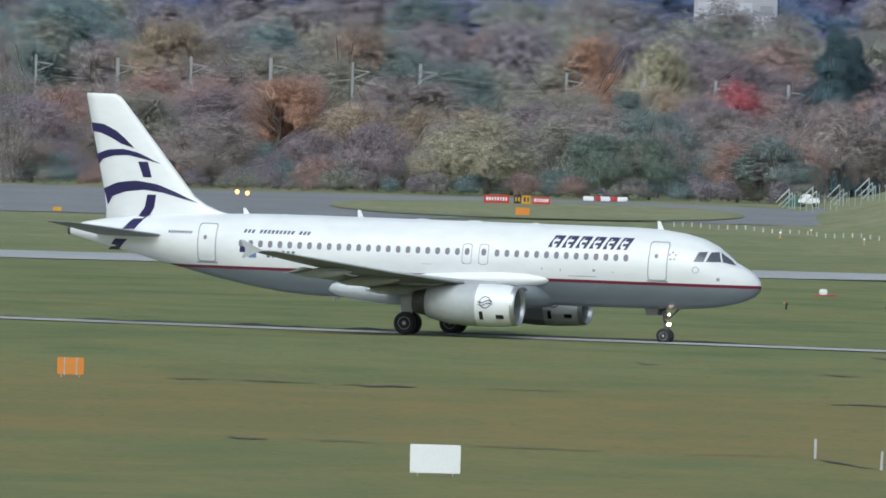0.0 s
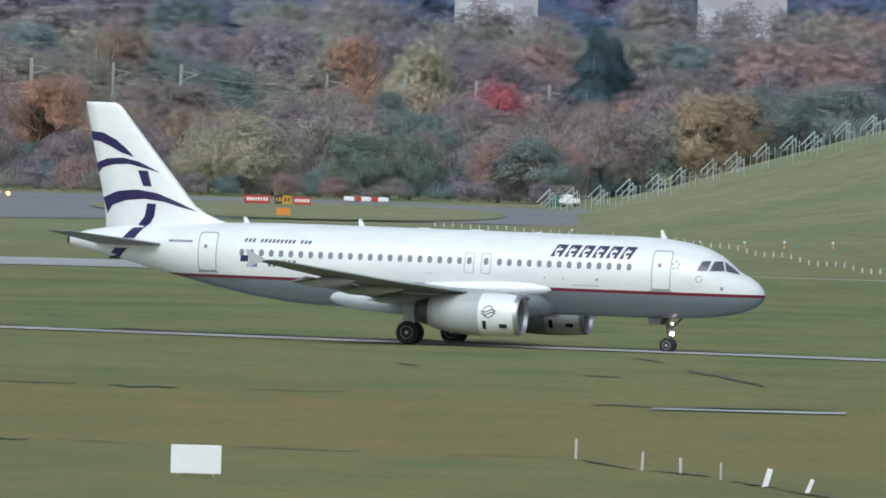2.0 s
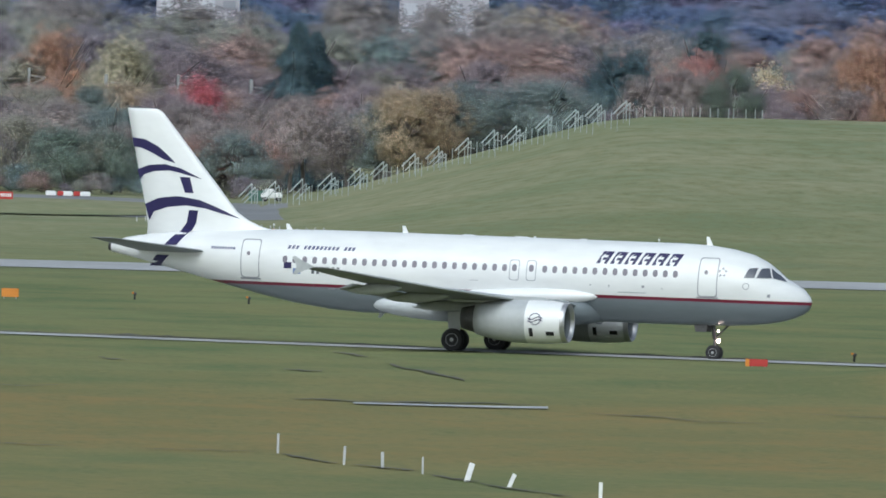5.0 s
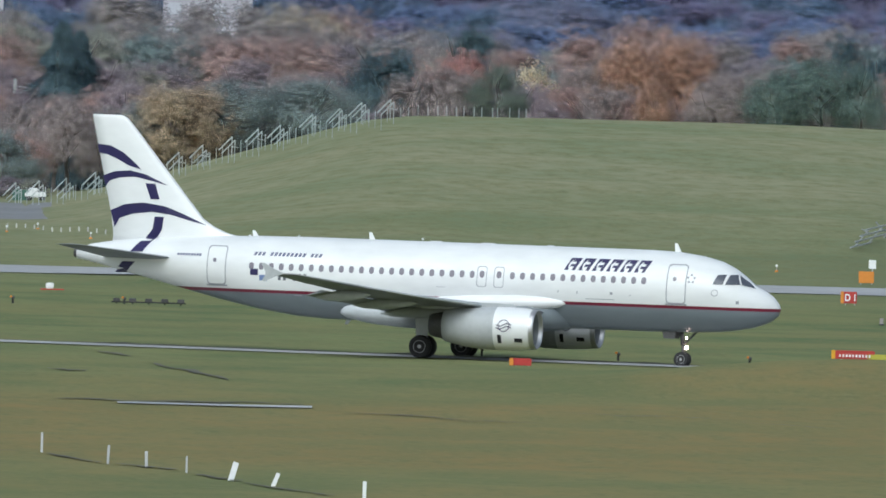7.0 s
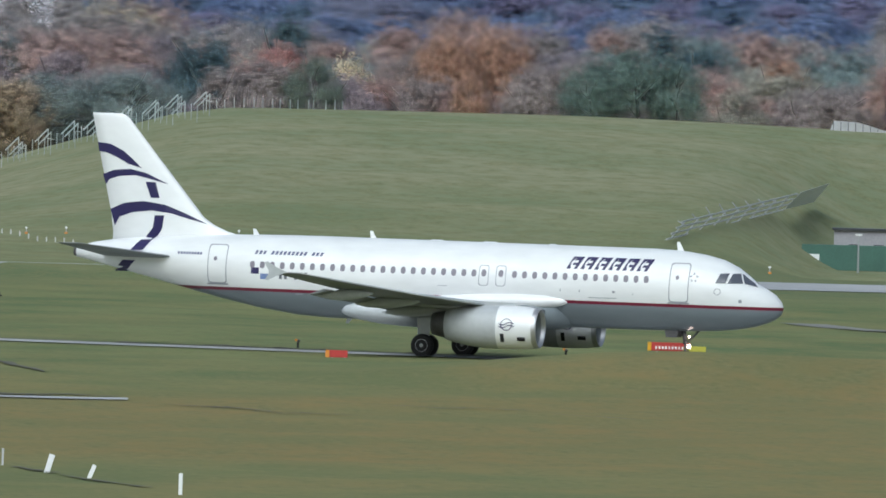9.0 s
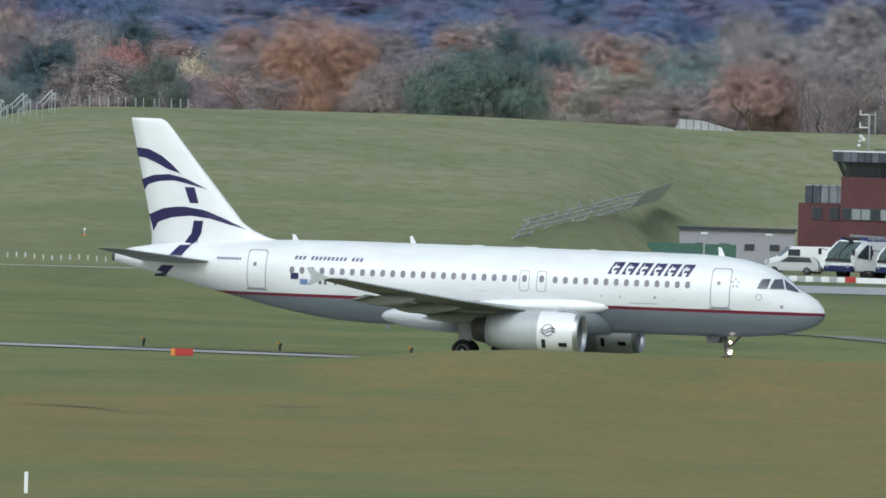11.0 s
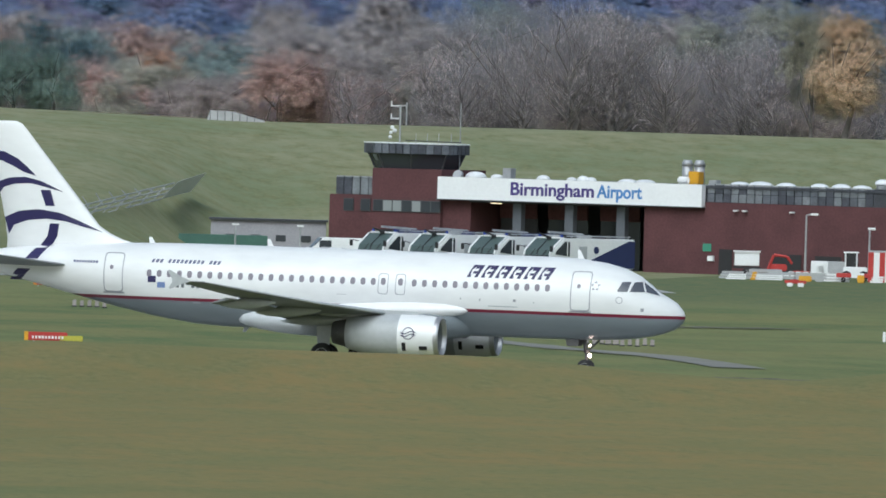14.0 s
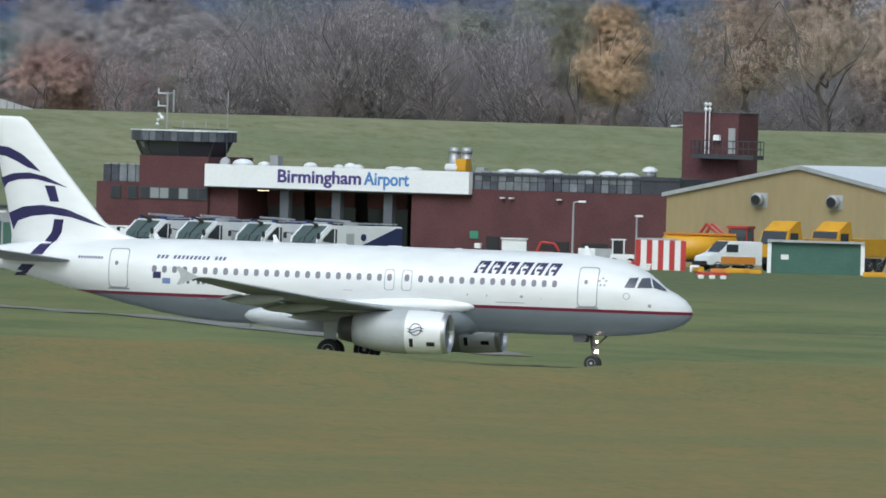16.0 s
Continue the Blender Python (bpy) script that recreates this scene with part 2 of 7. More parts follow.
rough_verge()
strip("runway", [((x, 1668 + 0.05 * x), (x, 1714 + 0.05 * x)) for x in range(-600, 125, 12)], material("runway_concrete", (0.36, 0.36, 0.365), 0.85, vary=0.14, size=9, bump=0.2, stretch=(1, 0.25, 1)), "grey grooved asphalt runway across the airfield")
strip("service_road", [((x - 1.4, y), (x + 1.4, y)) for x, y in [(78 + 20 * k / 24, 1500 - 200 * k / 24) for k in range(24)]], material("worn_road", (0.20, 0.195, 0.175), 0.9, vary=0.16, size=5), "narrow grey service road joining the taxiway")
strip("far_taxiway", [(at(az, 2010 + 60 * smooth(-0.5, 0.3, az)), at(az, 2272 - 40 * smooth(0.3, 0.9, az))) for az in np.arange(-4, 0.86, 0.06)], ASPHALT, "grey asphalt far taxiway curving round a grass island")


def island():
    bm = BM()
    pts = []
    for i in range(40):
        t = 2 * math.pi * i / 40
        az, d = 0.21 + 0.47 * math.copysign(abs(math.cos(t)) ** 0.8, math.cos(t)), 2146 + 82 * math.sin(t)
        x, y = at(az, d)
        pts.append((x, y, ground_z(x, y) + 0.12))
    bm.faces.new([bm.verts.new(p) for p in pts])
    tagged(part("grass_island", bm, GRASS), "oval grass island enclosed by the far taxiway", "grass", kind="structure")


island()


# ---- the airliner ----
# In its own space x points forward from the nose tip, y to its left, z up from the wheels' ground.
NAVY = material("navy_paint", (0.014, 0.010, 0.075), 0.4, vary=0.1, size=2)
PLATE = material("light_grey_paint", (0.42, 0.44, 0.45), 0.42, vary=0.08, size=3)
UNDER = material("wing_grey", (0.21, 0.225, 0.24), 0.45, vary=0.12, size=2.5, stretch=(0.3, 1, 1))
BARE = material("polished_metal", (0.50, 0.50, 0.51), 0.42, 0.8, vary=0.08, size=0.8)
TYRE = material("tyre_rubber", (0.022, 0.022, 0.024), 0.8, vary=0.2, size=0.4)
RIM = material("wheel_metal", (0.45, 0.45, 0.45), 0.45, 0.3, vary=0.15, size=0.2)
SOOT = material("nozzle_metal", (0.085, 0.083, 0.085), 0.5, 0.4, vary=0.3, size=0.8)
SEAM = material("door_seam", (0.30, 0.31, 0.34), 0.6, vary=0.1, size=1)
PANE = glass("cabin_pane", (0.18, 0.165, 0.20), 0.35)
COCKPIT = glass("cockpit_glass", (0.085, 0.092, 0.115), 0.25)
RUBBER_DARK = material("dark_vent", (0.015, 0.015, 0.018), 0.8, size=0.4)
WHITE = material("gloss_white_paint", (0.78, 0.79, 0.79), 0.28, vary=0.03, size=4, stretch=(0.4, 1, 1))


def livery():
    """White above, a thin dark red line, blue-grey below, with faint streaks of dirt."""
    m = bpy.data.materials.new("fuselage_paint")
    m.use_nodes = True
    n, l = m.node_tree.nodes, m.node_tree.links
    b = n["Principled BSDF"]
    b.inputs["Roughness"].default_value = 0.28
    co, sep = n.new("ShaderNodeTexCoord"), n.new("ShaderNodeSeparateXYZ")
    l.new(co.outputs["Object"], sep.inputs[0])
    ramp = n.new("ShaderNodeValToRGB")
    ramp.color_ramp.interpolation = "CONSTANT"
    e = ramp.color_ramp.elements
    e[0].position, e[0].color = 0.0, (0.19, 0.22, 0.24, 1)
    e[1].position, e[1].color = 0.2955, (0.17, 0.010, 0.035, 1)
    top = e.new(0.3105)
    top.color = (0.78, 0.79, 0.79, 1)
    k = n.new("ShaderNodeMath")
    k.operation = "MULTIPLY"
    k.inputs[1].default_value = 0.1
    l.new(sep.outputs[2], k.inputs[0])
    l.new(k.outputs[0], ramp.inputs[0])
    mp, t = n.new("ShaderNodeMapping"), n.new("ShaderNodeTexNoise")
    mp.inputs["Scale"].default_value = (0.5, 1, 1.6)
    t.inputs["Scale"].default_value, t.inputs["Detail"].default_value = 1.0, 6
    l.new(co.outputs["Object"], mp.inputs[0])
    l.new(mp.outputs[0], t.inputs["Vector"])
    r = n.new("ShaderNodeMapRange")
    r.inputs["From Min"].default_value, r.inputs["From Max"].default_value = 0.35, 0.7
    r.inputs["To Min"].default_value, r.inputs["To Max"].default_value = 1.0, 0.90
    l.new(t.outputs[0], r.inputs["Value"])
    mul = n.new("ShaderNodeVectorMath")
    mul.operation = "SCALE"
    l.new(ramp.outputs[0], mul.inputs[0])
    l.new(r.outputs[0], mul.inputs["Scale"])
    l.new(mul.outputs[0], b.inputs["Base Color"])
    return m


LIVERY = livery()
# station from the nose, top, bottom, half width
BODY = ((0.0, 3.12, 3.0, 0.05), (0.12, 3.42, 2.74, 0.34), (0.43, 3.76, 2.48, 0.66), (0.9, 4.04, 2.27, 0.96), (1.4, 4.29, 2.12, 1.2),
        (1.85, 4.68, 2.02, 1.38), (2.4, 5.08, 1.93, 1.55), (3.15, 5.43, 1.85, 1.71), (4.1, 5.66, 1.79, 1.84), (5.4, 5.83, 1.75, 1.94),
        (6.8, 5.88, 1.74, 1.975), (23.8, 5.88, 1.74, 1.975), (25.5, 5.87, 1.84, 1.965), (27.5, 5.84, 2.12, 1.88), (29.5, 5.77, 2.52, 1.72),
        (31.5, 5.67, 2.99, 1.48), (33.5, 5.53, 3.48, 1.17), (35.3, 5.35, 3.90, 0.82), (36.5, 5.14, 4.18, 0.50), (37.35, 4.88, 4.36, 0.24))


def body_at(s):
    for a, b in zip(BODY, BODY[1:]):
        if a[0] <= s <= b[0]:
            t = (s - a[0]) / (b[0] - a[0])
            return [a[i] + (b[i] - a[i]) * t for i in (1, 2, 3)]
    return list(BODY[-1][1:])


def skin(s, z, out=0.0, side=-1):
    """The spot on the fuselage's skin at a station and height, out metres proud."""
    top, bot, w = body_at(s)
    c, h = (top + bot) / 2, (top - bot) / 2
    k = max(-0.999, min(0.999, (z - c) / h))
    return Vector((-s, side * (w * math.sqrt(1 - k * k) + out), z + out * k * 0.6))


def decal(bm, pts, out=0.012, side=-1, rim=True):
    """A thin plate on the skin with its outline given as (station, height)."""
    a = [skin(s, z, out, side) for s, z in pts]
    if rim:
        rings(bm, [[skin(s, z, -0.02, side) for s, z in pts], a], caps=False)
        bm.faces.new([bm.verts.new(p) for p in a])
    else:
        bm.faces.new([bm.verts.new(p) for p in a])


def rounded(s, z, w, h, r, n=3):
    out = []
    for cx, cz, a0 in ((w / 2 - r, h / 2 - r, 0), (-w / 2 + r, h / 2 - r, 90), (-w / 2 + r, -h / 2 + r, 180), (w / 2 - r, -h / 2 + r, 270)):
        for i in range(n + 1):
            a = radians(a0 + 90 * i / n)
            out.append((s + cx + r * math.cos(a), z + cz + r * math.sin(a)))
    return out


def seam(bm, outline, wide, side):
    """A raised frame line round an outline on the skin."""
    dense = []
    for (s0, z0), (s1, z1) in zip(outline, outline[1:] + outline[:1]):
        k = max(1, int(math.hypot(s1 - s0, z1 - z0) / 0.15))
        dense += [(s0 + (s1 - s0) * i / k, z0 + (z1 - z0) * i / k) for i in range(k)]
    outline = dense
    cs, cz = sum(p[0] for p in outline) / len(outline), sum(p[1] for p in outline) / len(outline)
    w = max(p[0] for p in outline) - min(p[0] for p in outline)
    h = max(p[1] for p in outline) - min(p[1] for p in outline)
    inner = [(cs + (s - cs) * (1 - 2 * wide / w), cz + (z - cz) * (1 - 2 * wide / h)) for s, z in outline]
    loops = [[skin(s, z, o, side) for s, z in lp] for lp, o in ((outline, -0.02), (outline, 0.014), (inner, 0.014), (inner, -0.02))]
    rings(bm, loops, caps=False)


def foil(y, le, te, z, thick, twist=0.0, n=9):
    """A wing section at span y from leading to trailing edge."""
    c = te - le
    up, lo = [], []
    for i in range(n + 1):
        t = i / n
        t = t * t * (3 - 2 * t)
        h = thick * c * (1.48 * math.sqrt(t) - 0.63 * t - 1.76 * t * t + 1.42 * t ** 3 - 0.5 * t ** 4) * 1.0
        zz = z - twist * (t - 0.3) * c
        up.append(Vector((-(le + c * t), y, zz + h * 0.62)))
        lo.append(Vector((-(le + c * t), y, zz - h * 0.42)))
    return up + lo[-2:0:-1]


def wheel_mesh(r, w):
    """A tyre's and a rim's bmesh about the y axis."""
    def turn(profile, n=28):
        bm = BM()
        rings(bm, [[Vector((rr * math.cos(2 * math.pi * i / n), y, rr * math.sin(2 * math.pi * i / n))) for i in range(n)] for rr, y in profile], caps=True)
        return bm
    tyre = turn([(r * 0.55, -w * 0.42), (r * 0.80, -w * 0.5), (r * 0.94, -w * 0.42), (r, -w * 0.22), (r, w * 0.22), (r * 0.94, w * 0.42), (r * 0.80, w * 0.5), (r * 0.55, w * 0.42)])
    rim = turn([(r * 0.12, -w * 0.47), (r * 0.30, -w * 0.30), (r * 0.46, -w * 0.34), (r * 0.54, -w * 0.46), (r * 0.56, -w * 0.40), (r * 0.56, w * 0.40), (r * 0.54, w * 0.46), (r * 0.46, w * 0.34), (r * 0.30, w * 0.30), (r * 0.12, w * 0.47)])
    for i in range(6):
        a = i * math.pi / 3
        for sd in (-1, 1):
            tube(rim, (0.22 * r * math.cos(a), sd * w * 0.28, 0.22 * r * math.sin(a)), (0.22 * r * math.cos(a), sd * w * 0.36, 0.22 * r * math.sin(a)), 0.05 * r, n=6)
    return tyre, rim


WHEELS = []


def wheel(plane, x, y, r, w):
    tyre, rim = wheel_mesh(r, w)
    hub = part("wheel", rim, RIM, plane, "grey metal wheel hub", True)
    part("tyre", tyre, TYRE, hub, "black rubber tyre", True)
    hub.location = (x, y, r)
    WHEELS.append((hub, x, y, r))


def airliner():
    plane = thing("airliner", pose(*beside(17, 0), 0.6, 0, 0, -HEAD), "white taxiing airliner with a grey belly and navy striped fin", "airliner")
    bm = BM()
    n = 48
    loops = []
    fine = []
    for a, b in zip(BODY, BODY[1:]):
        k = max(1, int((b[0] - a[0]) / 0.9))
        fine += [tuple(a[j] + (b[j] - a[j]) * i / k for j in range(4)) for i in range(k)]
    fine.append(BODY[-1])
    for s, top, bot, w in fine:
        c, h = (top + bot) / 2, (top - bot) / 2
        loops.append([Vector((-s, w * math.cos(2 * math.pi * i / n), c + h * math.sin(2 * math.pi * i / n))) for i in range(n)])
    rings(bm, loops)
    part("fuselage", bm, LIVERY, plane, "white fuselage with a dark red line over a grey belly", True)
    bm = BM()
    tube(bm, (-37.1, 0, 4.62), (-37.5, 0, 4.61), 0.24, 0.2, 14)
    part("exhaust", bm, SOOT, plane, "dark metal tail exhaust", True)

    # belly fairing where the wings join
    bm = BM()
    loops = []
    for s, w, zt, zb in ((10.9, 1.2, 2.9, 1.78), (11.6, 1.95, 3.15, 1.62), (12.8, 2.22, 3.4, 1.45), (14.5, 2.30, 3.38, 1.38), (17.5, 2.28, 3.1, 1.38), (18.5, 2.20, 3.0, 1.42)):
        c, h = (zt + zb) / 2, (zt - zb) / 2
        loops.append([Vector((-s, w * math.copysign(abs(math.cos(t)) ** 0.8, math.cos(t)), c + h * math.copysign(abs(math.sin(t)) ** 0.8, math.sin(t)))) for t in [2 * math.pi * i / 28 for i in range(28)]])
    rings(bm, loops)
    part("belly_fairing", bm, LIVERY, plane, smooth=True)
    bm = BM()
    loops = []
    for s, w, zt, zb in ((18.5, 2.21, 3.0, 1.41), (19.8, 2.20, 2.98, 1.45), (21.0, 2.06, 2.92, 1.54), (22.0, 1.86, 2.80, 1.68), (22.6, 1.60, 2.6, 1.82), (22.9, 1.2, 2.4, 1.95)):
        c, h = (zt + zb) / 2, (zt - zb) / 2
        loops.append([Vector((-s, w * math.copysign(abs(math.cos(t)) ** 0.8, math.cos(t)), c + h * math.copysign(abs(math.sin(t)) ** 0.8, math.sin(t)))) for t in [2 * math.pi * i / 28 for i in range(28)]])
    rings(bm, loops)
    part("belly_fairing", bm, material("pale_fairing", (0.55, 0.58, 0.60), 0.4, vary=0.06, size=2), plane, "pale grey rear belly fairing", True)

    # white fillet above the wing root
    for sd in (-1, 1):
        bm = BM()
        lp = []
        for s, ry, zc, rz in ((10.7, 0.05, 3.05, 0.05), (11.2, 0.26, 3.02, 0.22), (12.0, 0.42, 3.0, 0.36), (13.5, 0.50, 2.96, 0.42), (15.5, 0.48, 2.9, 0.40), (17.5, 0.38, 2.82, 0.32), (18.8, 0.1, 2.8, 0.1)):
            lp.append([Vector((-s, sd * (1.72 + ry * math.cos(a)), zc + rz * math.sin(a))) for a in [2 * math.pi * i / 16 for i in range(16)]])
        rings(bm, lp)
        part("wing_fillet", bm, WHITE, plane, "white fillet over the wing root", True)
    # wings
    for sd in (-1, 1):
        bm = BM()
        rings(bm, [foil(sd * y, le, te, z, th, tw) for y, le, te, z, th, tw in (
            (1.5, 11.6, 18.6, 2.40, 0.15, 0.03), (3.5, 12.75, 18.65, 2.58, 0.135, 0.03), (6.4, 14.35, 18.75, 2.85, 0.12, 0.02), (10.0, 16.4, 19.75, 3.20, 0.105, 0.01), (14.0, 18.8, 21.05, 3.70, 0.09, 0.0), (16.9, 20.65, 22.1, 4.16, 0.08, 0.0))])
        wing = part("wing", bm, [UNDER], plane, "grey swept wing with a pale leading edge", True)
        bm = BM()
        lead = []
        for y, le, te, z, th, tw in ((3.0, 12.42, 18.65, 2.53, 0.135, 0.03), (6.4, 14.31, 18.75, 2.85, 0.12, 0.02), (10.0, 16.36, 19.75, 3.20, 0.105, 0.01), (16.8, 20.55, 22.05, 4.15, 0.08, 0.0)):
            c = te - le
            lead.append([Vector((-(le + c * q), sd * y, z + th * c * h)) for q, h in ((0.0, 0.0), (0.006, 0.11), (0.03, 0.21), (0.09, 0.30), (0.09, 0.26), (0.03, -0.14), (0.006, -0.075))])
        rings(bm, lead)
        part("slat", bm, PLATE, wing, "pale metal leading edge", True)
        # flap track fairings
        for y, s0, z0, ln in ((4.6, 15.9, 2.42, 3.9), (8.2, 16.8, 2.84, 3.4), (11.9, 18.2, 3.22, 2.9)):
            bm = BM()
            lp = []
            for t, r in ((0, 0.03), (0.12, 0.13), (0.35, 0.22), (0.6, 0.23), (0.82, 0.16), (1, 0.03)):
                lp.append([Vector((-(s0 + ln * t), sd * y + 0.75 * r * math.cos(a), z0 - 0.22 * t + 1.2 * r * math.sin(a))) for a in [2 * math.pi * i / 12 for i in range(12)]])
            rings(bm, lp)
            part("flap_fairing", bm, PLATE, wing, "grey flap track fairing", True)
        # flaps, a little lowered
        for y0, y1, s0, s1, z0, z1 in ((2.4, 6.2, 18.3, 18.5, 2.36, 2.66), (6.5, 12.6, 18.5, 20.25, 2.69, 3.28)):
            bm = BM()
            rings(bm, [[Vector((-(s + q), sd * y, z + h)) for q, h in ((0, 0.05), (0.35, 0.09), (1.15, -0.20), (1.15, -0.22), (0.3, -0.06))] for y, s, z in ((y0, s0, z0), (y1, s1, z1))])
            part("flap", bm, UNDER, wing, smooth=False)
        # wing tip fence
        bm = BM()
        prism(bm, [(-x, sd * 16.97, z) for x, z in ((21.25, 4.18), (21.85, 4.42), (22.35, 4.70), (22.48, 4.64), (22.25, 4.25), (22.25, 4.10), (22.42, 3.80), (22.32, 3.76), (21.8, 4.0))], 0.07, (0, 1, 0))
        part("wing_fence", bm, PLATE, wing, "pale grey wing tip fence")

        # engine
        y0, zc = sd * 5.75, 1.68

        def turned(profile, n=36):
            bm = BM()
            rings(bm, [[Vector((-s, y0 + r * math.cos(2 * math.pi * i / n), zc + dz + r * math.sin(2 * math.pi * i / n))) for i in range(n)] for s, r, dz in profile], caps=False)
            return bm
        cowl = part("engine", turned([(11.34, 1.0, 0), (11.7, 1.06, 0), (12.5, 1.10, 0), (13.2, 1.10, 0)]), WHITE, plane, "white engine nacelle with a metal intake lip", True)
        part("intake_duct", turned([(12.8, 0.82, 0), (12.0, 0.80, 0), (11.6, 0.82, 0), (11.32, 0.89, 0)]), UNDER, cowl, "grey intake duct", True)
        part("intake_lip", turned([(11.33, 0.885, 0), (11.14, 0.925, 0), (11.10, 0.96, 0), (11.14, 0.995, 0), (11.36, 1.022, 0)]), BARE, cowl, "polished metal intake lip", True)
        part("reverser_cowl", turned([(13.2, 1.098, 0), (14.0, 1.08, 0), (14.9, 1.01, 0.02), (15.6, 0.88, 0.04), (16.0, 0.78, 0.05), (16.0, 0.72, 0.05), (14.9, 0.8, 0.03)]), PLATE, cowl, "grey thrust reverser cowl", True)
        part("nozzle", turned([(15.6, 0.72, 0.05), (16.0, 0.71, 0.05), (16.45, 0.62, 0.05), (16.75, 0.55, 0.05), (16.75, 0.51, 0.05), (15.9, 0.55, 0.05), (15.8, 0.02, 0.05)]), SOOT, cowl, "dark metal exhaust nozzle", True)
        part("fan", turned([(12.7, 0.82, 0), (12.75, 0.4, 0), (12.5, 0.3, 0), (12.2, 0.15, 0), (12.05, 0.01, 0)]), SOOT, cowl, "dark fan with a spinner", True)
        bm = BM()
        rings(bm, [[Vector((-s, y0 + w, z)) for s, w, z in ((12.4, 0.0, z0 + 0.0), (13.2, 0.16, z0 + 0.02), (s1, 0.13, z0 + 0.05), (s1 + 0.8, 0.0, z0 + 0.05), (s1, -0.13, z0 + 0.05), (13.2, -0.16, z0 + 0.02))] for z0, s1 in ((2.5, 16.6), (2.78, 17.2), (2.92, 17.4))])
        part("pylon", bm, PLATE, cowl, "grey engine pylon")
        # emblem ring and small vents on the cowl's outer side
        for k in (-1, 1):
            bm = BM()
            loops = []
            for i in range(25):
                a = 2 * math.pi * i / 24
                loops.append([Vector((-(12.62 + rr * math.cos(a)), y0 + k * math.sqrt(max(0.01, 1.115 ** 2 - (rr * math.sin(a) + 0.16) ** 2)), zc + 0.16 + rr * math.sin(a))) for rr in (0.27, 0.31)])
            rings(bm, loops, caps=False, close=False)
            for q in range(2):
                rings(bm, [[Vector((-(12.22 + 0.8 * t), y0 + k * 1.118, zc + 0.20 - 0.14 * q + 0.07 * math.sin(6.28 * t) + o)) for o in (-0.02, 0.025)] for t in [i / 12 for i in range(13)]], caps=False, close=False)
            part("emblem", bm, NAVY, cowl, "navy ring emblem")
        for s, zz, w, h in ((12.85, -0.52, 0.20, 0.42), (11.85, -0.56, 0.42, 0.20)):
            for k in (-1, 1):
                bm = BM()
                lp = []
                for q in range(6):
                    o = zz - h / 2 + h * q / 5
                    yy = y0 + k * math.sqrt(1.122 ** 2 - o ** 2)
                    lp.append([(-(s - w / 2), yy, zc + o), (-(s + w / 2), yy, zc + o)])
                rings(bm, lp, caps=False, close=False)
                part("vent", bm, RUBBER_DARK, cowl, "dark square vent")

        # tailplane
        bm = BM()
        rings(bm, [foil(sd * y, le, te, z, th) for y, le, te, z, th in ((0.5, 31.4, 35.7, 4.46, 0.11), (1.2, 31.9, 35.8, 4.54, 0.11), (6.2, 35.25, 36.65, 5.12, 0.09))])
        part("tailplane", bm, UNDER, plane, "grey tailplane with a pale upper side", True)

        # main landing gear
        x, y = -17.71, sd * 3.8
        bm = BM()
        tube(bm, (x, y, 0.58), (x, y, 1.5), 0.11, n=12)
        tube(bm, (x, y, 1.4), (x, y + sd * 0.12, 2.75), 0.17, n=12)
        tube(bm, (x, y - 0.46, 0.585), (x, y + 0.46, 0.585), 0.09, n=10)
        tube(bm, (x, y, 1.5), (x, y - sd * 1.4, 2.2), 0.07, n=8)
        tube(bm, (x - 0.32, y, 0.9), (x - 0.1, y, 1.55), 0.04, n=6)
        leg = part("landing_gear", bm, PLATE, plane, "grey main landing gear leg", True)
        bm = BM()
        prism(bm, [(x + 0.42, y + sd * 0.22, 2.7), (x - 0.45, y + sd * 0.22, 2.7), (x - 0.30, y + sd * 0.22, 1.05), (x + 0.30, y + sd * 0.22, 1.05)], 0.05, (0, 1, 0))
        part("gear_door", bm, PLATE, leg, "grey leg door")
        for dy in (-0.46, 0.46):
            wheel(plane, x, y + dy, 0.585, 0.42)
    # nose gear
    bm = BM()
    x = -5.07
    tube(bm, (x, 0, 0.38), (x, 0, 1.15), 0.07, n=10)
    tube(bm, (x, 0, 1.1), (x - 0.12, 0, 1.9), 0.11, n=10)
    tube(bm, (x, -0.26, 0.38), (x, 0.26, 0.38), 0.06, n=8)
    tube(bm, (x + 0.06, 0, 1.15), (x + 0.75, 0, 1.85), 0.05, n=8)
    tube(bm, (x + 0.12, 0, 0.62), (x + 0.2, 0, 1.1), 0.03, n=6)
    leg = part("landing_gear", bm, SOOT, plane, "dark metal nose landing gear leg", True)
    for dy in (-0.26, 0.26):
        wheel(plane, x, dy, 0.385, 0.24)
    for sd in (-1, 1):
        bm = BM()
        prism(bm, [(x - 0.25, sd * 0.42, 1.80), (x - 1.0, sd * 0.42, 1.78), (x - 0.9, sd * 0.46, 1.42), (x - 0.35, sd * 0.46, 1.42)], 0.04, (0, 1, 0))
        part("gear_door", bm, SOOT, leg, "small dark nose gear door")
    lamp = glow("landing_light", (1.0, 0.70, 0.58), 12.0)
    for y, z, r in ((-0.10, 0.98, 0.10), (0.12, 0.98, 0.10), (-0.02, 1.48, 0.06)):
        bm = BM()
        tube(bm, (x + 0.14, y, z), (x + 0.22, y, z), r * 0.8, r, 14)
        part("light", bm, lamp, leg, "lit warm white taxi light")

